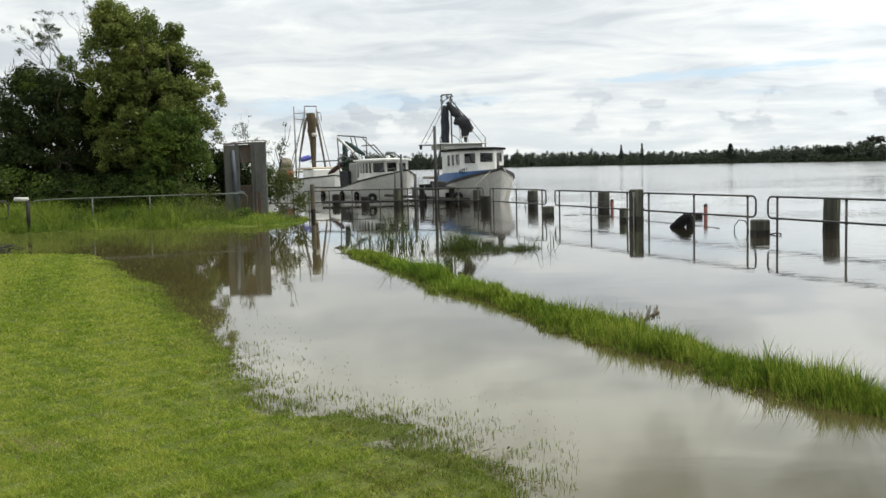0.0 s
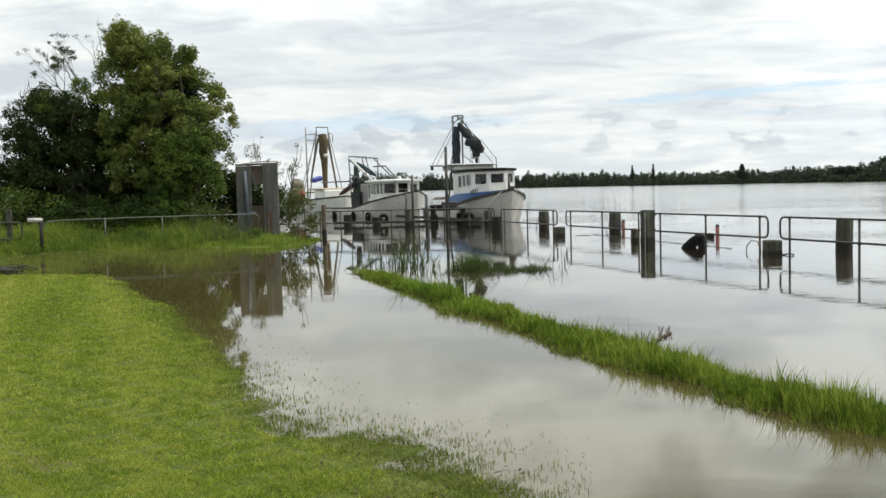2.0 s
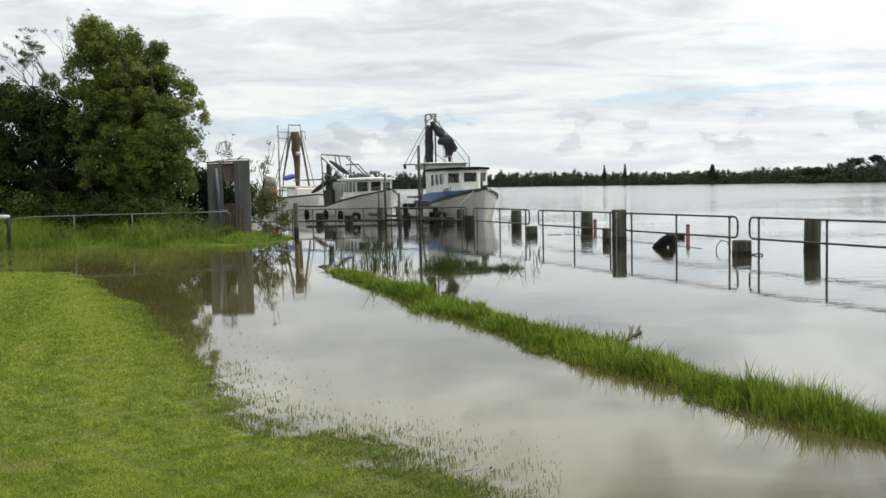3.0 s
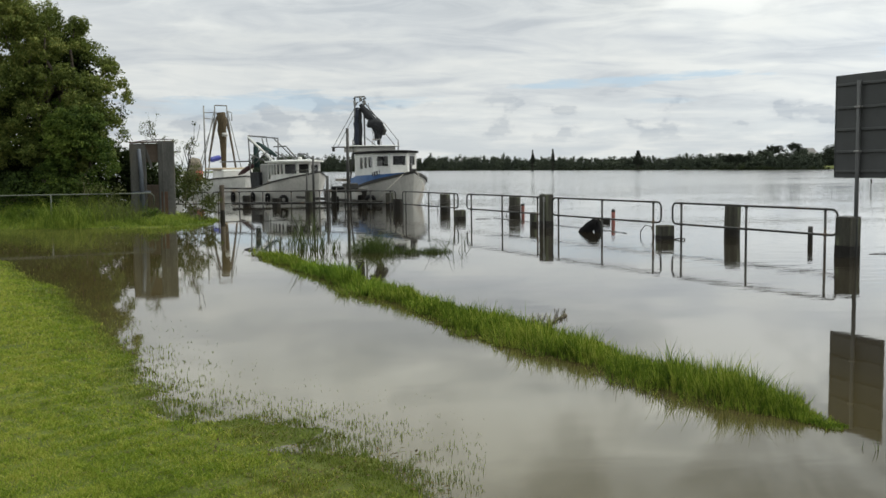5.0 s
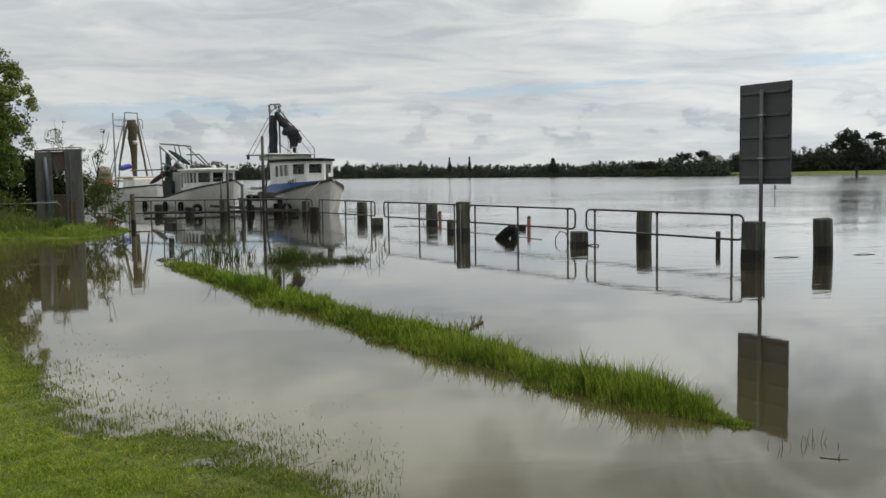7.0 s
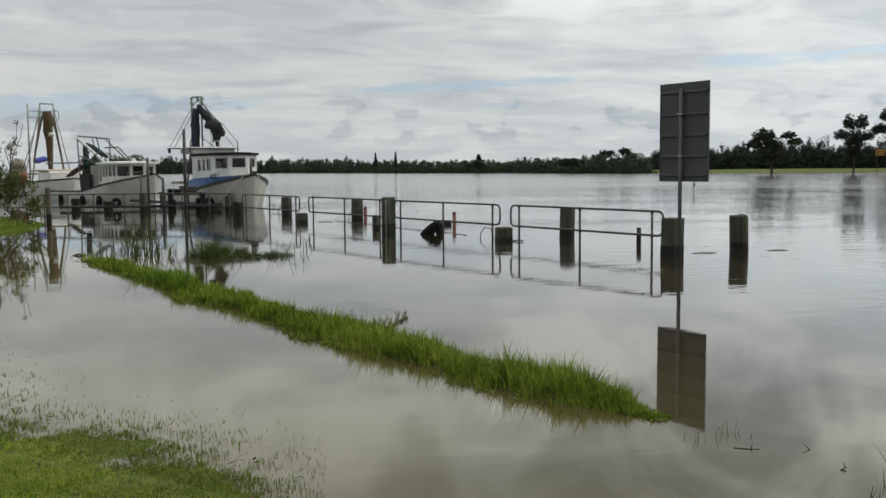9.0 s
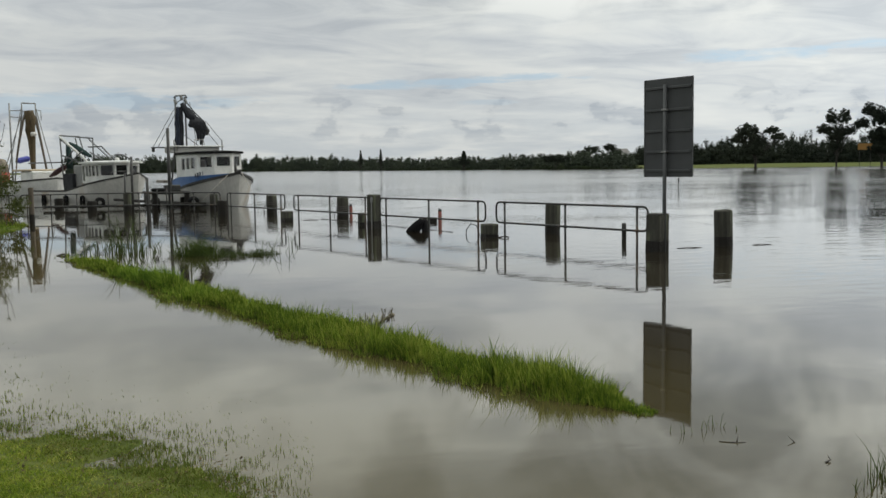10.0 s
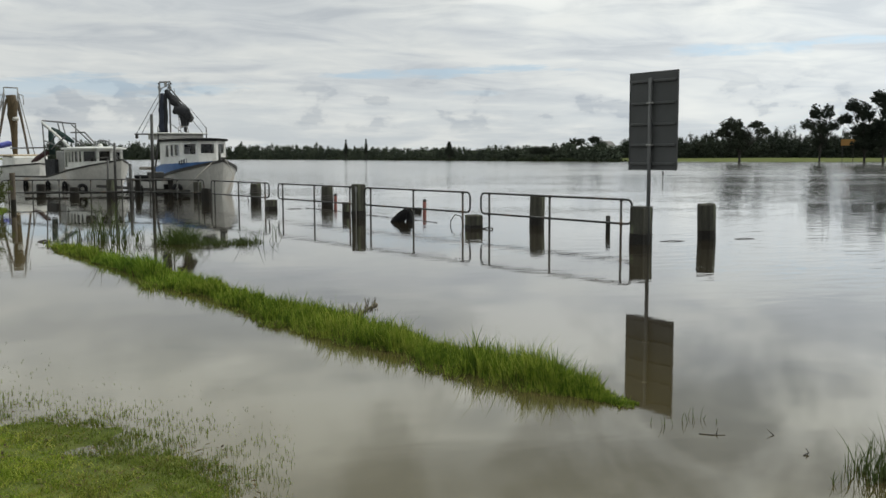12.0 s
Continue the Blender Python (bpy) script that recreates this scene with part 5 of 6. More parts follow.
def net_trawler():
    dims = (12.0, 3.6, 1.35, 0.95, 0.95)
    t = thing("fishing_trawler", pose(-7.35, 66.0, 0, 0, 0, BOAT_TURN + 6), "white fishing trawler with tall brown nets hung from its mast", "boat", "moored trawlers")
    hull(t, *dims, WHITE_PAINT, 0.3)
    deck_plate(t, dims, 0.1, DECK)
    for side in (1, -1):
        belt(t, dims, side, 0.0, 1.0, 0.03, -0.07, DARK_TRIM, "rubbing_strake", "dark rubbing strake", 0.03, 20)
    part("cabin", box(fresh(), (-2.6, 0, 1.45), (2.2, 2.2, 0.7), None, 0.08), WHITE_PAINT, t, "low white cabin")
    part("canvas_top", box(fresh(), (-3.4, 0, 1.86), (3.4, 2.4, 0.14), None, 0.05), TAN, t, "tan canvas top")
    part("mast_pole", tube(fresh(), [(-5.2, -1.1, 0.6), (-5.2, -1.1, 6.4)], 0.055, 8), STEEL, t, "tall grey pole", True)
    for y in (-0.45, 0.45):
        part("mast_leg", tube(fresh(), [(-4.7, y * 2.6, 0.9), (-4.7, y * 1.0, 5.8), (-4.7, y * 1.0, 6.4)], 0.045, 8), STEEL, t, smooth=True)
    part("mast_head", tube(fresh(), [(-4.7, -0.45, 6.4), (-4.7, 0.45, 6.4)], 0.045, 8), STEEL, t, smooth=True)
    part("hung_net", hanging_net(fresh(), [(-4.6, -0.05, 5.9), (-4.6, 0.0, 5.3), (-4.6, 0.02, 4.6), (-4.6, 0.05, 3.9), (-4.6, 0.05, 3.2), (-4.6, 0.08, 2.5), (-4.6, 0.1, 1.8), (-4.6, 0.1, 1.3)], (0.30, 0.32, 0.28, 0.22, 0.19, 0.17, 0.14, 0.1), 12, 2), NET_BROWN, t, "long brown hanging trawl net", True)
    part("net_fall", hanging_net(fresh(), [(-4.7, -0.3, 5.6), (-4.7, -0.55, 4.6), (-4.7, -0.8, 3.5), (-4.7, -1.0, 2.4)], (0.07, 0.08, 0.08, 0.05), 8, 5), BARK, t, "brown net fall", True)
    part("net_fall", hanging_net(fresh(), [(-4.7, 0.35, 5.6), (-4.7, 0.6, 4.4), (-4.7, 0.8, 3.2), (-4.7, 1.0, 1.7)], (0.07, 0.09, 0.08, 0.05), 8, 8), BARK, t, "brown net fall", True)
    part("float", tube(fresh(), [(-4.2, -0.1, 4.3), (-4.2, 0.22, 4.3)], 0.14, 8), WHITE_CAP, t, "pale float on the net", True)
    for p, q in (((-4.7, -0.45, 6.2), (-5.0, -1.5, 1.5)), ((-4.7, 0.45, 6.2), (-5.0, 1.6, 1.5)), ((-4.7, -0.45, 5.9), (-5.2, -1.1, 5.9)), ((-4.7, -0.45, 5.4), (-5.2, -1.1, 5.5)),
                 ((-4.7, 0.45, 6.0), (-4.7, 0.8, 5.9)), ((-4.7, 0.8, 5.9), (-4.7, 0.8, 5.3)), ((-4.7, -0.4, 5.9), (-7.0, -1.0, 2.0))):
        part("stay", tube(fresh(), [p, q], 0.03, 5), STEEL, t, smooth=True)
    part("tarp", box(fresh(), (-5.4, -0.3, 2.6), (0.5, 0.9, 0.35), pose(0, 0, 0, 14, 8, 0), 0.12), BLUE_TARP, t, "bright blue tarpaulin")
    part("gear_heap", hanging_net(fresh(), [(-9.5, -0.6, 0.9), (-9.5, -0.6, 1.6), (-9.4, -0.6, 2.3), (-9.4, -0.5, 2.7)], (0.6, 0.6, 0.5, 0.25), 12, 6), MOTTLED, t, "mottled heap of fishing gear on deck", True)
    part("drum", tube(fresh(), [(-6.6, -1.12, 1.0), (-6.6, -1.12, 1.75)], 0.26, 12), ORANGE, t, "bright orange drum", True)
    return t


net_trawler()


def launch():
    """A small white boat end seen between the brush and the trawler."""
    t = thing("small_boat", pose(-12.2, 70.0, 0, 0, 0, 20), "small white boat partly hidden by brush", "boat")
    hull(t, 5.0, 2.0, 1.6, 1.4, 1.4, WHITE_PAINT, 0.2)
    part("cabin", box(fresh(), (-2.4, 0, 1.9), (2.0, 1.6, 0.9), None, 0.1), WHITE_PAINT, t)


launch()


# timber wharf edge, mostly drowned
def wharf_beam(p, q, w, hgt, z, label):
    p, q = Vector((*p, z)), Vector((*q, z))
    d = q - p
    b = box(fresh(), (0, 0, 0), (d.length, w, hgt), None, 0.02)
    ob = tagged(mesh_object("wharf_beam", b, WET_TIMBER), label, "timber", "wharf beams")
    ob.matrix_world = Matrix.Translation((p + q) / 2) @ pose(0, 0, 0, 0, 0, math.degrees(math.atan2(d.y, d.x)))


wharf_beam((1.2, 44.2), (-3.2, 55.0), 0.25, 0.14, 0.16, "dark wet timber wharf beam just above the flood")
wharf_beam((-0.4, 43.4), (1.3, 43.2), 0.2, 0.14, 0.22, "dark wet timber cross beam of the wharf")
wharf_beam((-0.7, 45.5), (-5.8, 46.4), 0.2, 0.12, 0.14, "dark wet timber cross beam of the wharf")


def wharf_platform():
    t = thing("wharf_landing", pose(-0.35, 45.0, 0, 0, 0, 8), "cluttered dark timber wharf landing beside the trawler", "landing")
    part("deck", box(fresh(), (0, 0, 0.72), (1.7, 2.2, 0.1), None, 0.02), WET_TIMBER, t)
    for x in (-0.7, 0.0, 0.7):
        part("leg", box(fresh(), (x, -0.95, 0.1), (0.2, 0.2, 1.2), None, 0.02), WET_TIMBER, t)
    part("crate", box(fresh(), (0.15, -0.3, 0.92), (0.7, 0.5, 0.28), None, 0.03), DARK_TRIM, t, "black crate")
    part("coil", tube(fresh(), [(-0.45 + 0.25 * math.cos(a), -0.4 + 0.25 * math.sin(a), 0.85) for a in np.linspace(0, 5.8, 12)], 0.08, 8), RUBBER, t, "black hose coil", True)
    part("ladder_rail", tube(fresh(), [(-0.2, -1.1, -0.3), (-0.2, -1.1, 0.9)], 0.03, 6), PIPE, t, smooth=True)
    part("ladder_rail", tube(fresh(), [(-0.6, -1.1, -0.3), (-0.6, -1.1, 0.9)], 0.03, 6), PIPE, t, smooth=True)


wharf_platform()
for px, py, rr in ((0.75, 43.5, 0.17), (-3.3, 45.3, 0.16)):
    t = tagged(mesh_object("tyre", tube(fresh(), [(rr * math.cos(a), 0, 0.32 + rr * math.sin(a)) for a in np.linspace(0, math.tau, 14)[:-1]], 0.085, 8, True), RUBBER, True), "black tyre fender hung on the wharf", "tyre", "tyre fenders")
    t.matrix_world = pose(px, py, 0, 0, 0, 10)

# ---- overgrown bank with old gate frame ----


def gate_frame():
    """An old flood-gate frame: two broad posts, a headboard and a standpipe."""
    t = thing("old_gate_frame", pose(-7.02, 34.4, 0, 0, 0, 11), "weathered concrete and timber gate frame on the bank", "frame")
    part("left_post", box(fresh(), (-0.50, 0, 1.33), (0.54, 0.4, 2.7), None, 0.03), CONCRETE, t)
    part("right_post", box(fresh(), (0.45, -0.05, 1.38), (0.56, 0.42, 2.8), None, 0.03), CONCRETE, t)
    part("right_flange", box(fresh(), (0.33, -0.28, 1.36), (0.05, 0.08, 2.72), None, 0.01), CONCRETE, t)
    part("headboard", box(fresh(), (-0.03, -0.02, 2.36), (0.62, 0.12, 0.66), None, 0.015), RUST, t, "brown weathered headboard")
    part("brace", box(fresh(), (-0.18, -0.08, 2.28), (0.10, 0.06, 0.95), pose(0, 0, 0, 0, -18, 0), 0.01), CONCRETE, t)
    part("standpipe", tube(fresh(), [(-0.40, -0.27, 0.1), (-0.40, -0.27, 1.6), (-0.45, -0.27, 2.5)], 0.09, 10, taper=0.06), BLUE_STEEL, t, "faded blue standpipe", True)
    part("crossbar", tube(fresh(), [(-0.75, -0.25, 0.98), (-0.1, -0.25, 1.0)], 0.045, 8), BLUE_STEEL, t, smooth=True)
    part("sill_plate", box(fresh(), (-0.55, -0.22, 0.55), (0.5, 0.1, 0.85), pose(0, 0, 0, 0, 6, 0), 0.02), CONCRETE, t)
    part("rust_plate", box(fresh(), (0.36, -0.275, 0.5), (0.22, 0.02, 1.0), None, 0.006), RUST_RED, t, "rust-red plate")
    part("cap_plate", box(fresh(), (-0.02, -0.02, 2.74), (1.5, 0.46, 0.05), pose(0, 0, 0, 0, -1.5, 0), 0.01), RUST, t, "rusty top plate")
    part("low_board", box(fresh(), (-0.03, 0.06, 0.62), (0.56, 0.1, 1.25), None, 0.02), RUST, t, "brown low board")
    part("cap_wire", tube(fresh(), [(-0.75, 0, 2.72), (-0.3, 0, 2.79), (0.3, 0, 2.84), (0.75, 0, 2.83)], 0.015, 5), DARK_STEEL, t, smooth=True)


gate_frame()


def bank_rail():
    t = thing("bank_rail", pose(-10.2, 31.55, 0, 0, 0, 19), "low galvanised pipe rail along the overgrown bank", "railing")
    part("top_rail", tube(fresh(), [(-3.22, 0, 0.25), (-3.24, 0, 0.65), (-3.17, 0, 0.87), (-2.99, 0, 0.97), (-2.5, 0, 0.995), (0, 0, 1.0), (3.6, 0, 0.985), (3.7, 0, 0.9), (3.7, 0, 0.6)], 0.021, 8), PALE_PIPE, t, smooth=True)
    for x in (-1.3, 0.5):
        part("post", tube(fresh(), [(x, 0, 0.1), (x, 0, 1.0)], 0.026, 8), PALE_PIPE, t, smooth=True)
    p = thing("capped_post", pose(-12.95, 29.75, 0), "dark timber post with a pale rounded cap", "post")
    part("shaft", tube(fresh(), [(0, 0, -0.2), (0, 0, 1.02)], 0.062, 10), WET_TIMBER, p, smooth=True)
    part("cap", tube(fresh(), [(-0.40, 0, 1.045), (0.03, 0, 1.035)], 0.068, 10), WHITE_CAP, p, "pale rounded cap", True)
    g = thing("metal_gate", pose(-13.9, 29.9, 0, 0, 0, 10), "dark pipe gate at the bank's end", "gate")
    part("gate_loop", tube(fresh(), [(x - 0.5, 0, z + 0.0) for x, y, z in rail_loop(0.75, 0.45, 0.98, 0.12)], 0.03, 8, True), PIPE, g, smooth=True)
    part("gate_post", box(fresh(), (-0.15, 0.15, 0.65), (0.16, 0.16, 1.5), None, 0.02), TIMBER, g)


bank_rail()


def limb(b, p, q, r0, r1, seed, bend=0.15, n=5):
    g = random.Random(seed)
    p, q = Vector(p), Vector(q)
    ln = (q - p).length
    pts = [p.lerp(q, i / n) + (Vector([g.uniform(-1, 1) for _ in range(3)]) * ln * bend * math.sin(math.pi * i / n)) * 0.5 for i in range(n + 1)]
    tube(b, pts, r0, 7, taper=r1)
    return pts


def clump_cloud(centre, radii, n, r_small, seed, low=-1.0):
    """Clumps packed into an ellipsoid, mostly near its skin."""
    g = random.Random(seed)
    out = []
    while len(out) < n:
        d = Vector([g.gauss(0, 1) for _ in range(3)]).normalized()
        if d.z < low:
            continue
        f = g.uniform(0.45, 0.95)
        r = r_small * g.uniform(0.7, 1.3)
        out.append((centre[0] + d.x * radii[0] * f, centre[1] + d.y * radii[1] * f, centre[2] + d.z * radii[2] * f, r, r * g.uniform(0.7, 0.95)))
    return out


def tree(name, label, base, trunk_top, clumps, leaf_mat, per_m2, size, seed, trunk_r=0.2, group="", category="tree"):
    t = thing(name, Matrix(), label, category, group)
    b = fresh()
    limb(b, base, trunk_top, trunk_r, trunk_r * 0.6, seed, 0.1)
    g = random.Random(seed)
    for c in g.sample(clumps, min(len(clumps), 16)):
        limb(b, Vector(base).lerp(Vector(trunk_top), g.uniform(0.55, 1.0)), c[:3], trunk_r * 0.42, trunk_r * 0.1, g.random(), 0.2)
    part("trunk", b, BARK, t, "grey-brown branching trunk", True)
    v, f = leaves(clumps, per_m2, size)
    crown = sheet("crown", v, f, leaf_mat)
    crown.parent = t
    return t


def boughs(profile, mid_y, deep, n, seed, r0=0.62, per=15, small=0.22):
    """Clumps gathered into leafy boughs over a crown whose profile is (height, left, right): lit domes with gaps between them."""
    g = random.Random(seed)
    zs, ls, rs = zip(*profile)
    out = []
    for k in range(n):
        z = zs[0] + (zs[-1] - zs[0]) * ((k + g.random()) / n)
        left, right = float(np.interp(z, zs, ls)), float(np.interp(z, zs, rs))
        half, a, f = (right - left) / 2, g.uniform(-0.95, 0.95), g.uniform(0.82, 1.0)
        a = math.copysign(abs(a) ** 0.8, a)
        r = r0 * g.uniform(0.65, 1.25)
        cx = (left + right) / 2 + max(0.1, half - r * 0.75) * a * f
        cy = mid_y - deep * math.sqrt(max(0.0, 1 - a * a)) * f * g.choice((1, 1, 1, -0.6))
        for j in range(per):
            d = Vector((g.gauss(0, 1), g.gauss(0, 1), abs(g.gauss(0, 1)) * 0.9 - 0.25)).normalized()
            q = small * g.uniform(0.6, 1.35)
            out.append((cx + d.x * r, cy + d.y * r * 0.8, z + d.z * r * 0.75 - 0.18 * (d.x ** 2), q, q * g.uniform(0.65, 0.95)))
    return out


CROWN_PROFILE = [(2.0, -12.3, -7.8), (3.0, -12.7, -7.6), (4.0, -12.9, -7.6), (4.8, -13.0, -7.9), (5.6, -13.0, -8.4), (6.3, -12.7, -8.9), (6.9, -12.2, -9.3), (7.4, -11.9, -10.6)]
main = boughs(CROWN_PROFILE, 34.8, 1.5, 68, 11, 0.66)
main += boughs([(6.9, -12.2, -11.2), (7.7, -11.8, -11.5)], 34.5, 0.2, 4, 12, 0.32, 10, 0.14) + boughs([(6.8, -10.9, -9.9), (7.45, -10.6, -10.3)], 34.5, 0.2, 3, 14, 0.3, 10, 0.14)
main += boughs([(6.5, -9.7, -8.95), (7.1, -9.5, -9.2)], 34.5, 0.2, 3, 15, 0.28, 10, 0.14) + boughs([(4.2, -8.3, -7.5), (5.6, -8.7, -8.3)], 34.5, 0.2, 6, 16, 0.28, 10, 0.14)
tree("broadleaf_tree", "large dense green broadleaf tree hung with vines on the bank", (-10.9, 35.2, 0.3), (-10.9, 35.2, 4.6), main, TREE_LEAF, 175, 0.09, 5, 0.28)
# dark leaves added inside the main crown stand for its inner shade
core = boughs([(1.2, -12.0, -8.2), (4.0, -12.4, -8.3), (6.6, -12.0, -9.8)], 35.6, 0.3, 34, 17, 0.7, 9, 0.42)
tree("dark_tree", "dark leaves added inside the crown, its inner shade put into their colour", (-10.2, 35.9, 0.3), (-10.2, 35.9, 3.6), core, SHADE_DARK_LEAF, 75, 0.12, 27, 0.2)
side = boughs([(0.7, -11.2, -7.8), (2.2, -11.0, -7.8), (3.9, -10.2, -8.4)], 33.4, 0.5, 32, 21, 0.42, 14, 0.17)
side += [(-11.95 + 0.1 * math.sin(k), 33.25, 3.7 + 0.2 * k, 0.15, 0.16) for k in range(7)]
tree("vine_thicket", "lighter green vine-covered thicket at the tree's foot", (-9.3, 34.8, 0.3), (-9.3, 34.8, 2.4), side, VINE_LEAF, 170, 0.085, 6, 0.12, category="thicket")
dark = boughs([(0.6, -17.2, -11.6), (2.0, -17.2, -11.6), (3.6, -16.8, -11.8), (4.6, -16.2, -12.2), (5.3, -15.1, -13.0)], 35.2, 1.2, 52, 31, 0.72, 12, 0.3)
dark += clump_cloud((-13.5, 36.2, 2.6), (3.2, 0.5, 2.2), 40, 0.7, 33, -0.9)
tree("dark_tree", "dark shaded broadleaf tree in the thicket", (-14.0, 35.3, 0.3), (-14.0, 35.3, 3.2), dark, SHADE_DARK_LEAF, 110, 0.105, 7, 0.22)
crest = boughs([(4.7, -15.2, -13.9), (5.45, -14.9, -14.1)], 34.4, 0.4, 5, 35, 0.35, 12, 0.16) + boughs([(5.3, -13.6, -12.9), (6.0, -13.4, -13.0)], 34.6, 0.3, 4, 36, 0.3, 12, 0.14)
tree("vine_thicket", "green vines spilling over the dark tree's top", (-14.5, 34.9, 0.3), (-14.5, 34.9, 4.7), crest, VINE_LEAF, 130, 0.085, 37, 0.06, category="thicket")
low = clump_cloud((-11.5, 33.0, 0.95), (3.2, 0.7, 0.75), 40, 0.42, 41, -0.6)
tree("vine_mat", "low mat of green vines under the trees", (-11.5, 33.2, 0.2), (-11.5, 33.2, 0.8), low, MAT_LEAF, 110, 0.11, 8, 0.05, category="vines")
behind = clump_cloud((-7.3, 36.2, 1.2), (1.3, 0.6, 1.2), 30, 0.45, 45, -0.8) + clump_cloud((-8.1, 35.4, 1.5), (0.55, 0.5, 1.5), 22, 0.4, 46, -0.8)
# unseen row behind the trees, added to close sky gaps with dark leaves
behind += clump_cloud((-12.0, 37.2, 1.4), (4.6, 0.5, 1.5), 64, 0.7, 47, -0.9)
tree("brush", "dark green brush behind the gate frame, with shade-dark fill behind the trees", (-7.2, 36.4, 0.3), (-7.2, 36.4, 1.2), behind, SHADE_DARK_LEAF, 100, 0.12, 12, 0.05, category="brush")
left_low = clump_cloud((-15.0, 33.4, 1.2), (1.5, 0.7, 0.9), 12, 0.45, 43, -0.6)
tree("vine_thicket", "bright green vines climbing into a dark tree", (-15.6, 33.8, 0.2), (-15.6, 33.8, 1.4), left_low, VINE_LEAF, 90, 0.12, 9, 0.08, category="thicket")


def twig_tree(base, aim, reach, forks, seed, label, leafy_tips=1.0, r=0.05, fan=0.55, mat=None, full=130):
    """A thinly leaved tree that forks again and again into fine twigs, with small sprays of leaves at their ends."""
    t = thing("sparse_tree", Matrix(), label, "tree")
    g = random.Random(seed)
    b, tips = fresh(), []

    def grow(p, d, ln, rad, level):
        q = p + d * ln
        pts = limb(b, p, q, rad, rad * 0.62, g.random(), 0.16, 3)
        if level == 0:
            if g.random() < leafy_tips:
                tips.append(q)
            return
        for k in range(g.choice((2, 2, 3))):
            e = (d + Vector((g.uniform(-1, 1), g.uniform(-0.4, 0.4), g.uniform(-0.45, 0.8))) * fan).normalized()
            grow(pts[g.choice((2, 3, 3))], e, ln * g.uniform(0.55, 0.85), rad * 0.6, level - 1)
    grow(Vector(base), Vector(aim).normalized(), reach, r, forks)
    part("trunk", b, FAR_BARK, t, "thin dark twigs", True)
    if tips:
        v, f = leaves([(p.x, p.y, p.z, 0.11, 0.08) for p in tips], full, 0.075)
        sheet("crown", v, f, mat or SHADE_DARK_LEAF).parent = t


twig_tree((-13.3, 35.6, 4.9), (-0.35, 0, 1), 1.0, 6, 3, "thinly leaved tree with bare twigs behind the thicket", 0.22, 0.035, 0.62)
twig_tree((-12.9, 35.6, 5.3), (0.05, 0, 1), 0.95, 5, 8, "thinly leaved tree with bare twigs behind the thicket", 0.2, 0.03, 0.6)
twig_tree((-13.6, 35.6, 4.9), (-0.9, 0, 0.8), 0.95, 6, 5, "thinly leaved tree with bare twigs behind the thicket", 0.22, 0.03, 0.62)
for k, (bx, top) in enumerate(((-15.2, 0.75), (-15.45, 0.9), (-15.75, 0.7), (-16.1, 0.8))):
    twig_tree((bx, 35.4, 4.2), (0.1 * (k - 1.5), 0, 1), top, 2, 40 + k, "bare twiggy stems rising from the thicket", 0.0, 0.022, 0.35)
twig_tree((-7.1, 37.0, 0.5), (-0.25, 0, 1), 1.0, 5, 23, "spindly sapling with scattered leaves behind the gate frame", 0.45, 0.03, 0.75, WEED_LEAF, 70)
twig_tree((-6.5, 37.0, 0.5), (0.12, 0, 1), 0.95, 5, 29, "spindly sapling with scattered leaves behind the gate frame", 0.45, 0.03, 0.75, WEED_LEAF, 70)
twig_tree((-6.3, 36.4, 0.3), (0.0, 0, 1), 2.3, 1, 31, "bare upright stem with a few twigs", 0.3, 0.022, 0.3)


def bush(name, label, clumps, mat, per_m2, size, stems):
    t = thing(name, Matrix(), label, "bush")
    b = fresh()
    g = random.Random(name)
    for c in clumps[:stems]:
        limb(b, (c[0] * 0.4 + clumps[0][0] * 0.6, c[1], -0.1), c[:3], 0.014, 0.006, g.random(), 0.2, 4)
    part("stems", b, DRY_STEM, t, smooth=True)
    v, f = leaves(clumps, per_m2, size)
    sheet("foliage", v, f, mat).parent = t


bush("weedy_bush", "weedy flowering bush beside the gate frame at the water", clump_cloud((-5.25, 32.6, 0.95), (0.68, 0.5, 1.1), 36, 0.21, 51, -0.8), WEED_LEAF, 130, 0.09, 14)
bush("weedy_bush", "small weedy bush overhanging the bank's end", clump_cloud((-8.3, 32.4, 0.9), (0.9, 0.4, 0.7), 18, 0.22, 61, -0.8), WEED_LEAF, 90, 0.09, 10)

for k, (bx, by, bz, rr) in enumerate(((-7.5, 31.9, 0.35, 0.40), (-8.7, 32.2, 0.55, 0.45), (-10.3, 31.2, 0.30, 0.28), (-11.9, 31.0, 0.32, 0.30), (-13.6, 30.4, 0.30, 0.32), (-6.6, 31.6, 0.30, 0.30), (-9.4, 32.3, 0.6, 0.4))):
    bush("herb_clump", "leafy green weeds among the bank's long grass", clump_cloud((bx, by, bz), (rr, rr * 0.7, rr * 0.9), 14, 0.13, 70 + k, -0.7), VINE_LEAF, 130, 0.075, 6)


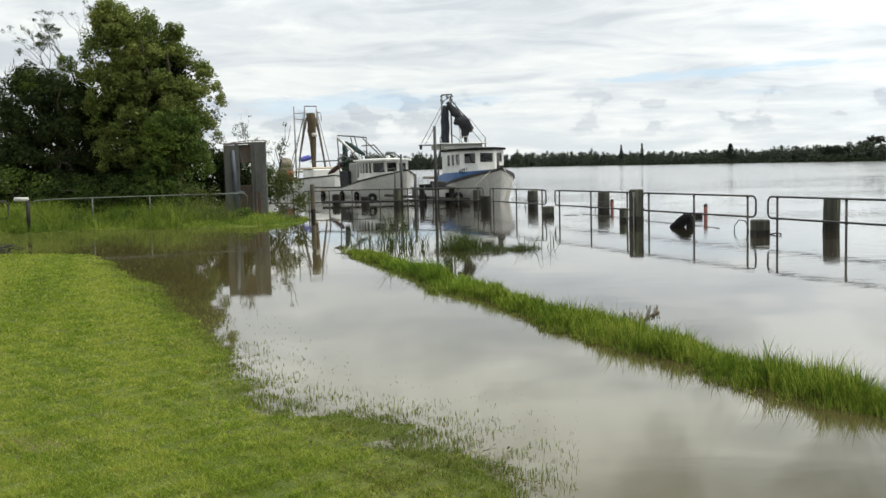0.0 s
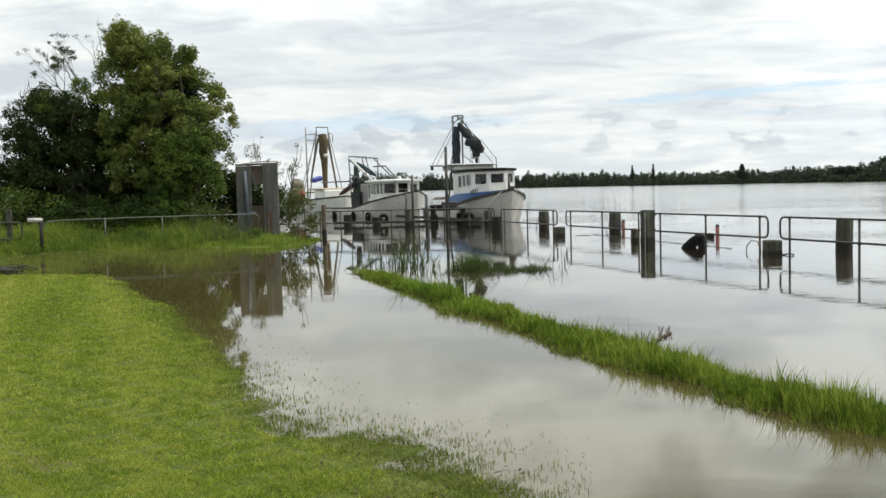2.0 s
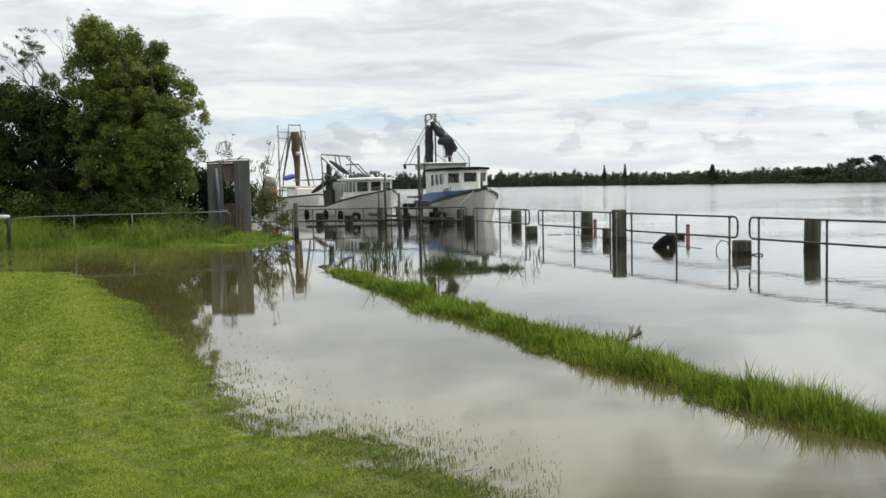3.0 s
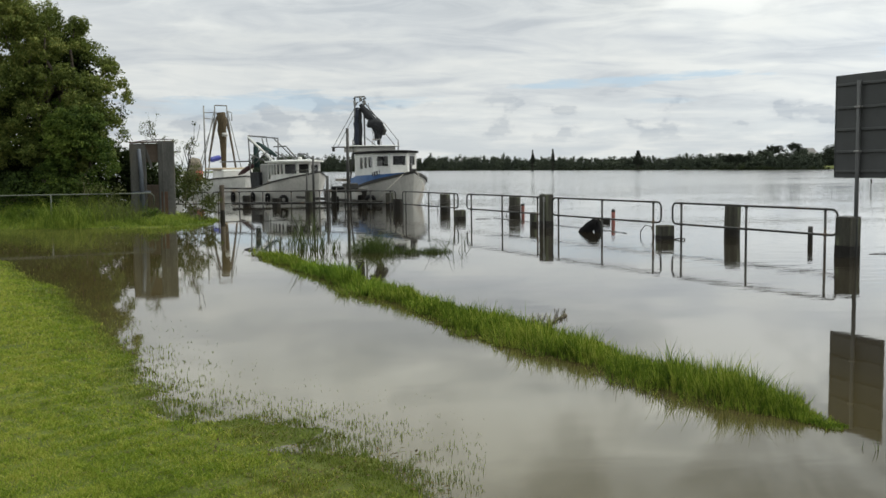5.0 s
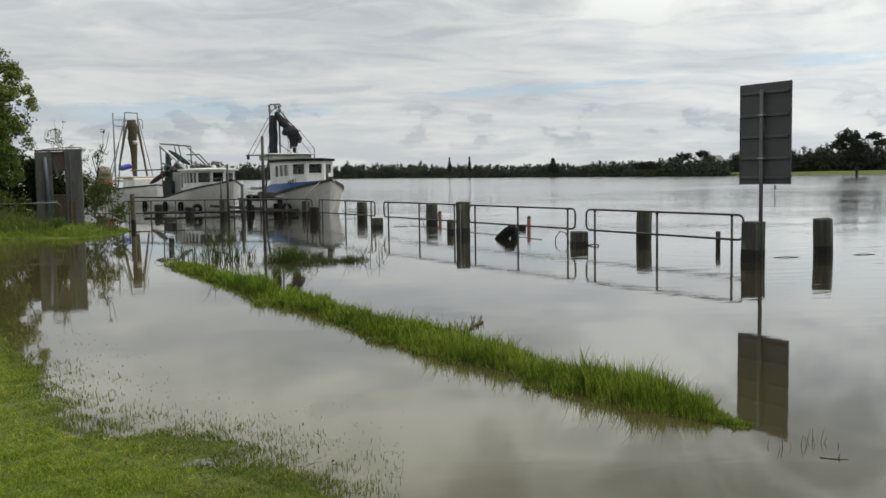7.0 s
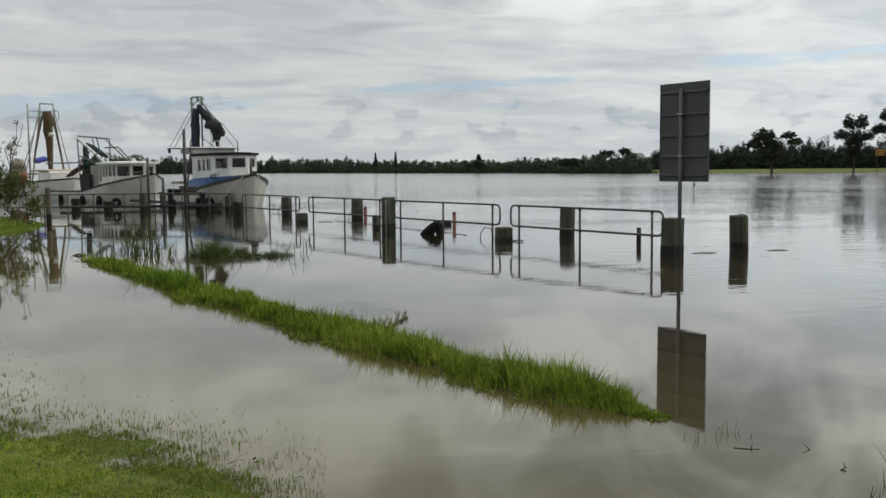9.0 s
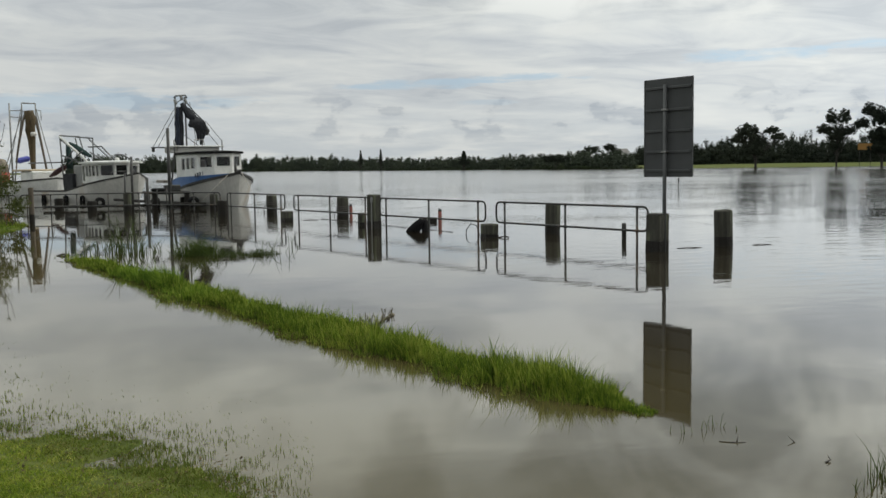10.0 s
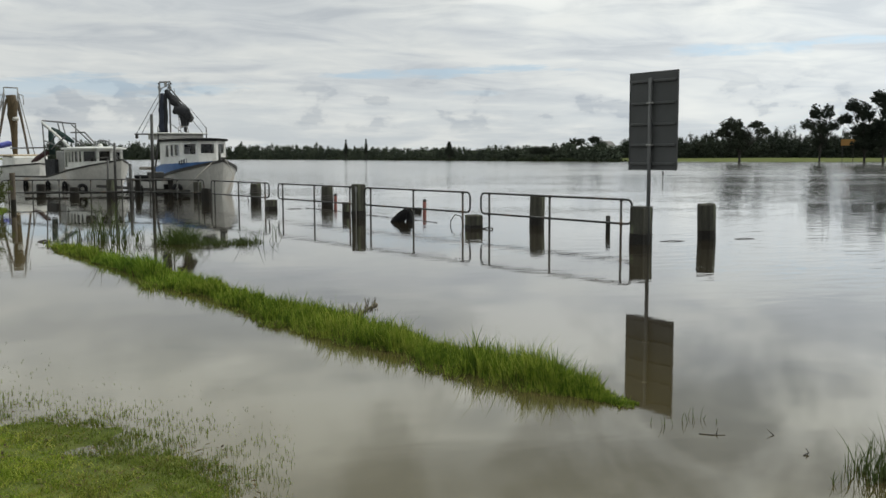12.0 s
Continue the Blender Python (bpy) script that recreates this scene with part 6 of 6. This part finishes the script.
def build_bank_grass():
    tufts, per = 3600, 42
    n = tufts * per
    tx, ty = rng.uniform(-17, -4.5, tufts), rng.uniform(28.3, 34.0, tufts)
    fan, out = rng.uniform(0, math.tau, n), np.sqrt(rng.uniform(0, 1, n)) * np.repeat(rng.uniform(0.06, 0.24, tufts), per)
    x, y = np.repeat(tx, per) + out * np.cos(fan), np.repeat(ty, per) + out * np.sin(fan)
    tall = np.repeat(rng.gamma(4.0, 0.25, tufts).clip(0.3, 2.4), per)
    d = inside(BANK_EDGE, x, y)
    keep = (d > -0.2) & (d < 4.2)
    x, y, d, fan, tall = x[keep], y[keep], d[keep], fan[keep], tall[keep]
    z = np.maximum(height(x, y), -0.02)
    clump = 0.5 + 0.5 * wobble(x, y, 2.4, 3.0)
    h = (0.5 + 0.4 * np.clip((-7.6 - x) / 1.2, 0, 1)) * rng.uniform(0.14, 0.42, len(x)) * tall * (0.45 + 0.75 * clump) * np.clip(0.45 + d * 0.6, 0.35, 1.1)
    h *= 1 + 1.3 * np.exp(-((x + 8.5) / 0.9) ** 2) * (0.3 + clump) + 0.7 * np.exp(-((x + 13.2) / 1.1) ** 2) * (0.4 + clump)
    v, f = blades(np.stack([x, y, z - 0.02], 1), np.clip(h, 0.04, 0.95), rng.uniform(0.010, 0.022, len(x)), 0.9, 2, fan)
    tagged(sheet("bank_long_grass", v, f, BANK_GRASS), "rank green grass on the overgrown bank", "grass", kind="stuff")
    # tall dry seed stalks
    n = 420
    x, y = rng.uniform(-9.4, -6.6, n), rng.uniform(30.6, 32.6, n)
    v, f = blades(np.stack([x, y, np.maximum(height(x, y), 0)], 1), rng.uniform(0.5, 1.15, n), 0.016, 0.5, 3)
    tagged(sheet("seed_stalks", v, f, WEED_LEAF), "pale seeding grass stalks by the bank rail", "grass", kind="stuff")


build_bank_grass()


def build_drowned_flat():
    n = 60000
    x, y = rng.uniform(-16, -5.5, n), rng.uniform(19.5, 31.0, n)
    patchy = wobble(x, y, 0.9, 2.0) + 0.5 * wobble(x, y, 2.9, 4.0)
    near_bank = np.clip(1 - np.abs(inside(BANK_EDGE, x, y)) / 2.5, 0, 1)
    keep = (rng.uniform(0, 1, n) < np.clip(0.30 + 0.5 * patchy - 0.16 * (x + 10.5) + 0.35 * near_bank, 0, 1)) & (inside(LAWN_EDGE, x, y) < 0.1)
    x, y = x[keep], y[keep]
    v, f = blades(np.stack([x, y, np.full(len(x), -0.015)], 1), rng.uniform(0.018, 0.05, len(x)), 0.018, 1.6, 1)
    tagged(sheet("drowned_grass", v, f, FRINGE), "short drowned grass between lawn and bank", "grass", kind="stuff")


build_drowned_flat()


# ---- reeds and drift in the shallows ----
def reed_clump(name, label, cx, cy, rx, ry, n, hmin, hmax, w, lean, mat):
    a, q = rng.uniform(0, math.tau, n), np.sqrt(rng.uniform(0, 1, n))
    rag = 1 + 0.35 * np.sin(a * 3 + cx) + 0.25 * np.sin(a * 5 + cy)
    base = np.stack([cx + rx * q * rag * np.cos(a), cy + ry * q * rag * np.sin(a), np.full(n, -0.03)], 1)
    dome = 1 - 0.65 * q ** 2 if n > 150 else 1.0
    v, f = blades(base, rng.uniform(hmin, hmax, n) ** 1.0 * dome, w * rng.uniform(0.6, 1.2, n), lean, 3)
    return tagged(sheet(name, v, f, mat), label, "reeds", kind="stuff")


reed_clump("reeds", "thin green reeds standing in flood water", -1.0, 20.6, 0.40, 0.5, 44, 0.4, 1.2, 0.024, 0.8, REED)
reed_clump("reeds", "thin green reeds standing in flood water", -1.5, 21.2, 0.5, 0.6, 45, 0.2, 0.6, 0.02, 0.9, REED)
reed_clump("reeds", "leaning dark reeds standing in flood water", -0.65, 20.4, 0.4, 0.5, 44, 0.25, 0.6, 0.02, 1.3, REED)
reed_clump("tussock", "bushy green grass tussock in flood water", 0.42, 19.7, 0.40, 0.35, 620, 0.10, 0.72, 0.015, 1.3, TUSSOCK)
reed_clump("tussock", "low green tussock in flood water", 1.05, 19.3, 0.6, 0.35, 420, 0.06, 0.26, 0.016, 1.2, REED)
reed_clump("tussock", "drifted clump of dull reeds", 1.6, 19.2, 0.3, 0.25, 420, 0.05, 0.24, 0.018, 1.6, REED)
reed_clump("reeds", "leaning dark reeds standing in flood water", 1.85, 19.5, 0.3, 0.3, 18, 0.3, 0.6, 0.018, 1.4, REED)
reed_clump("reeds", "leaning dark reeds standing in flood water", 2.45, 20.7, 0.12, 0.2, 7, 0.3, 0.6, 0.02, 1.4, REED)
reed_clump("reeds", "thin drowned reeds at the bank's end", 3.25, 5.3, 0.2, 0.1, 15, 0.04, 0.14, 0.007, 0.6, REED)
reed_clump("tussock", "dark green grass clump in shallow water", 3.71, 4.05, 0.24, 0.18, 280, 0.08, 0.40, 0.008, 0.75, REED)


def drift(name, pts, r, label):
    tagged(mesh_object(name, tube(fresh(), pts, r, 6, taper=r * 0.4), DARK_ROPE, True), label, "driftwood", "drift sticks")


def dead_branch():
    t = thing("dead_branch", pose(1.93, 9.45, 0.0), "grey dead twiggy branch caught in the bank grass", "branch")
    part("stick", hanging_net(fresh(), [(-0.05, 0, 0.06), (0.06, 0, 0.11), (0.13, 0, 0.15), (0.18, 0, 0.175), (0.21, 0, 0.19), (0.23, 0, 0.195)], (0.012, 0.016, 0.014, 0.018, 0.027, 0.010), 7, 3), DRY_STEM, t, smooth=True)
    g = random.Random(4)
    for k in range(30):
        x = -0.16 + 0.013 * k
        z = 0.10 + 0.35 * max(x, 0)
        dx = g.uniform(-0.06, 0.03)
        part("twig", tube(fresh(), [(x, g.uniform(-0.06, 0.06), z - 0.04), (x + dx * 0.4, g.uniform(-0.06, 0.06), z + g.uniform(0.02, 0.05)), (x + dx, g.uniform(-0.05, 0.05), z + g.uniform(0.05, 0.13))], g.uniform(0.004, 0.009), 5, taper=0.003), DRY_STEM, t)


dead_branch()
drift("drift_stick", [(3.19, 5.02, 0.001), (3.26, 4.97, 0.003), (3.33, 4.95, 0.002)], 0.004, "small drift stick in still water")
drift("drift_stick", [(3.28, 4.97, 0.006), (3.31, 5.0, 0.035)], 0.005, "small drift twig in still water")
drift("drift_stick", [(3.53, 4.47, 0.0), (3.57, 4.48, 0.01), (3.565, 4.5, 0.03)], 0.006, "bent drift twig in still water")
drift("drift_stick", [(3.61, 4.86, 0.0), (3.59, 4.9, 0.03)], 0.004, "small drift twig in still water")
drift("drift_stick", [(-2.36, 20.75, -0.02), (-2.24, 20.7, 0.03), (-2.1, 20.76, 0.0)], 0.035, "dark drift wood at the bank's far end")

def flood_debris():
    t = thing("debris_heap", pose(-9.95, 21.2, 0.03), "dark heap of flood-washed branches at the lawn's edge", "debris")
    g = random.Random(19)
    for k in range(24):
        a, ln, z = g.uniform(0, math.tau), g.uniform(0.25, 0.6), g.uniform(0.02, 0.16)
        x, y = g.uniform(-0.7, 0.35), g.uniform(-0.35, 0.35)
        d = Vector((math.cos(a), math.sin(a), g.uniform(-0.15, 0.25))) * ln
        part("stick", tube(fresh(), [Vector((x, y, z)) - d, Vector((x, y, z + 0.03)), Vector((x, y, z)) + d], g.uniform(0.012, 0.035), 6, taper=0.008), FAR_BARK, t, smooth=True)


flood_debris()

# ---- far shore ----


def polar(az, dist):
    return dist * math.sin(radians(az)), dist * math.cos(radians(az))


SHORE = [(-14, 900), (-2, 880), (5, 800), (13.6, 505), (23.8, 352), (30, 300), (39, 276), (50, 270)]
CROWN = [(-14, 1.0), (-2, 0.92), (3, 0.70), (6, 0.78), (9, 0.70), (12, 0.62), (15, 0.60), (17, 0.62), (19, 0.62), (22, 0.68), (24, 0.78), (25.5, 0.85), (27, 0.82), (30.5, 1.02), (33, 1.15), (37, 1.2), (41, 1.15), (50, 1.2)]


def shore_at(az):
    return float(np.interp(az, [s[0] for s in SHORE], [s[1] for s in SHORE]))


def far_woods():
    g = random.Random(77)
    clumps, nearer, az = [], [], -6.0
    while az < 43:
        wooded = az > 27.0
        swell = 0.86 + 0.12 * math.sin(az * 2.3) * math.sin(az * 0.71 + 1) + 0.06 * math.sin(az * 7.1)
        el = float(np.interp(az, [c[0] for c in CROWN], [c[1] for c in CROWN])) * swell * (1.16 if wooded else 1.12)
        for row in range(3 if wooded else 2):
            dist = shore_at(az) * (1.004 + 0.025 * row) + (62 if wooded else 0) + g.uniform(0, 6)
            top = 1.7 + dist * math.tan(radians(el * g.choice((0.7, 0.82, 0.9, 0.95, 1.0, 1.12)) * (0.84 + 0.16 * row)))
            x, y = polar(az + g.uniform(-0.15, 0.15), dist)
            wid = dist * (0.0036 if wooded else 0.0026) * g.uniform(0.7, 1.4)
            for k in range(6):
                f = (0.86, 0.62, 0.4, 0.2, 0.08, g.uniform(0.3, 0.8))[k]
                (nearer if wooded else clumps).append((x + g.uniform(-1, 1) * wid * 0.6, y + g.uniform(-1, 1), top * f, wid * g.uniform(0.7, 1.0) * (1.7 - 1.0 * f), top * 0.16 * g.uniform(0.8, 1.25)))
        az += 0.115 * g.uniform(0.7, 1.3)
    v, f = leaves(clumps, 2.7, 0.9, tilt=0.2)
    tagged(sheet("far_woods", v, f, HAZED_LEAF), "belt of woods along the far river shore, distance haze in its colour", "woods", kind="stuff")
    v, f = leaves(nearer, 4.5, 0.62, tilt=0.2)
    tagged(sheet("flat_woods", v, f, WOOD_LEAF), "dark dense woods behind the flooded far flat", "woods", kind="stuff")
    # bushes at the waterline
    cl, az = [], -4.0
    while az < 27.5:
        d = shore_at(az) * 1.001
        x, y = polar(az, d)
        r = d * 0.0015 * g.uniform(0.5, 1.5) * (1.7 if 21 < az < 24.5 else 1)
        cl.append((x, y, r * 0.5, r * 1.9, r * g.uniform(0.9, 1.5)))
        az += g.uniform(0.08, 0.26)
    v, f = leaves(cl, 2.4, 0.7, tilt=0.2)
    tagged(sheet("shore_bushes", v, f, FAR_BUSH), "grey-green bushes along the far waterline", "bushes", kind="stuff")


far_woods()


def far_tree(az, dist, label, lobes, trunk=0.3, seed=1, name="shore_tree", leaf=0.27, per=34.0):
    """A tree far off: crown lobes (bearing, height as an angle, half width, half height) over a branching trunk."""
    x, y = polar(az, dist)
    g = random.Random(seed)
    t = thing(name, Matrix(), label, "tree", "trees on the far shore")
    b, cl = fresh(), []
    for la, le, rx, rz in lobes:
        cx, cy = polar(la, dist)
        cz = 1.7 + dist * math.tan(radians(le))
        small = clump_cloud((cx, cy, cz), (rx * 1.1, rx * 0.7, rz * 1.05), max(26, int(34 * rx)), 0.15 * math.sqrt(rx * rz) + 0.15, seed + len(cl), -0.8)
        for k in range(5):
            small.append((cx + g.uniform(-0.5, 0.5) * rx, cy, cz + g.uniform(-0.55, 0.3) * rz, 0.42 * min(rx, rz), 0.34 * min(rx, rz)))
        for k in range(16):
            a = g.uniform(-0.4, math.pi + 0.4)
            q = g.uniform(0.95, 1.3)
            small.append((cx + rx * q * math.cos(a), cy, cz + rz * q * math.sin(a), g.uniform(0.18, 0.36), g.uniform(0.14, 0.28)))
        cl += small
        fork = Vector((x, y, max(0.8, cz * 0.45)))
        for c in g.sample(small, min(7, len(small))):
            limb(b, fork, c[:3], trunk * 0.22, trunk * 0.06, g.random(), 0.18)
        limb(b, (x, y, -0.8), fork, trunk * 0.7, trunk * 0.4, g.random(), 0.05)
    part("trunk", b, FAR_BARK, t, "dark branching trunk", True)
    v, f = leaves(cl, per, leaf, tilt=0.35)
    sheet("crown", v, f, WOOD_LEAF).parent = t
    return t


for az, el, sd in ((10.72, 0.93, 2), (11.92, 0.99, 3)):
    far_tree(az, 545, "tall narrow pine above the far woods", [(az, el - 0.13 * k, 0.25 + 0.2 * k, 0.7) for k in range(6)], 0.3, sd, "tall_pine", 0.4, 9)
far_tree(16.9, 436, "dark conical pine on the far shore", [(16.9, 0.82 - 0.13 * k, 0.5 + 0.42 * k, 0.6) for k in range(6)], 0.4, 4, "pine_tree")
far_tree(24.5, 366, "round dark tree on the far rise", [(24.5, 0.85, 3.0, 1.5), (24.05, 0.62, 2.6, 1.4)], 0.4, 5)
far_tree(25.55, 366, "round dark tree on the far rise", [(25.55, 0.98, 2.4, 1.4), (25.9, 0.72, 2.2, 1.2)], 0.4, 6)
far_tree(22.4, 352, "low dark tree on the far shore", [(22.4, 0.36, 5.0, 1.5)], 0.3, 16)
far_tree(33.78, 236, "spreading dark gum tree standing in flood water", [(33.35, 1.75, 2.6, 1.6), (32.85, 1.3, 2.0, 1.3), (33.8, 1.25, 2.2, 1.5), (34.65, 1.75, 1.7, 0.9), (35.0, 1.4, 1.7, 0.8), (33.7, 0.7, 3.2, 1.5)], 0.42, 7)
far_tree(38.06, 234, "tall feathery gum tree standing in flood water", [(37.8, 2.35, 1.5, 1.7), (38.45, 2.35, 1.4, 1.7), (37.4, 1.75, 1.5, 1.2), (38.75, 1.65, 1.4, 1.2), (38.05, 1.5, 2.2, 1.8), (38.0, 0.8, 1.8, 1.4)], 0.3, 9)
far_tree(40.35, 228, "tall broad gum tree standing in flood water", [(39.75, 2.7, 1.8, 1.6), (39.35, 2.0, 1.6, 1.2), (40.3, 2.3, 2.2, 2.0), (40.3, 1.3, 3.0, 2.2), (40.3, 0.7, 2.8, 1.6)], 0.38, 10)
far_tree(41.3, 228, "tall broad gum tree standing in flood water", [(41.0, 3.1, 2.0, 1.7), (41.6, 2.5, 2.6, 2.3), (41.1, 1.5, 3.0, 2.4), (41.4, 0.8, 2.8, 1.6)], 0.38, 14)


def far_house(az, dist, w, label):
    x, y = polar(az, dist)
    t = thing("house", pose(x, y, 3.4, 0, 0, -az), label, "house", "far houses")
    part("wall", box(fresh(), (0, 0, 1.5), (w, 6, 3), None, 0.05), WHITE_PAINT, t)
    b = fresh()
    v = [b.verts.new(p) for p in ((-w / 2 - 0.5, -3.5, 3), (w / 2 + 0.5, -3.5, 3), (w / 2 + 0.5, 3.5, 3), (-w / 2 - 0.5, 3.5, 3), (-w / 2 + 1, 0, 4.8), (w / 2 - 1, 0, 4.8))]
    for q in ((0, 1, 5, 4), (1, 2, 5), (2, 3, 4, 5), (3, 0, 4)):
        b.faces.new([v[i] for i in q])
    part("roof", b, ROOF, t, "grey hipped roof")
    for wx in (-w / 4, w / 4):
        part("window", box(fresh(), (wx, -3.02, 1.6), (1.4, 0.08, 1.3)), DARK_TRIM, t)


far_house(26.2, 410, 7, "small pale house among trees on the far rise")

x, y = polar(39.5, 250)
t = thing("notice_board", pose(x, y, 0, 0, 0, -39), "small orange notice board on posts on the far flat", "sign")
part("board", box(fresh(), (0, 0, 5.0), (3.2, 0.1, 1.5), None, 0.02), YELLOW, t)
for sx in (-1.2, 1.2):
    part("post", box(fresh(), (sx, 0.1, 2.2), (0.14, 0.14, 4.6)), DARK_TRIM, t)

t = thing("channel_marker", pose(32.6, 57.5, 0), "slim pale channel marker stake in the river", "marker")
part("stake", tube(fresh(), [(0, 0, -0.5), (0.02, 0, 0.75)], 0.03, 6), STEEL, t, smooth=True)
part("band", tube(fresh(), [(0.02, 0, 0.45), (0.02, 0, 0.7)], 0.055, 8), DARK_STEEL, t, smooth=True)
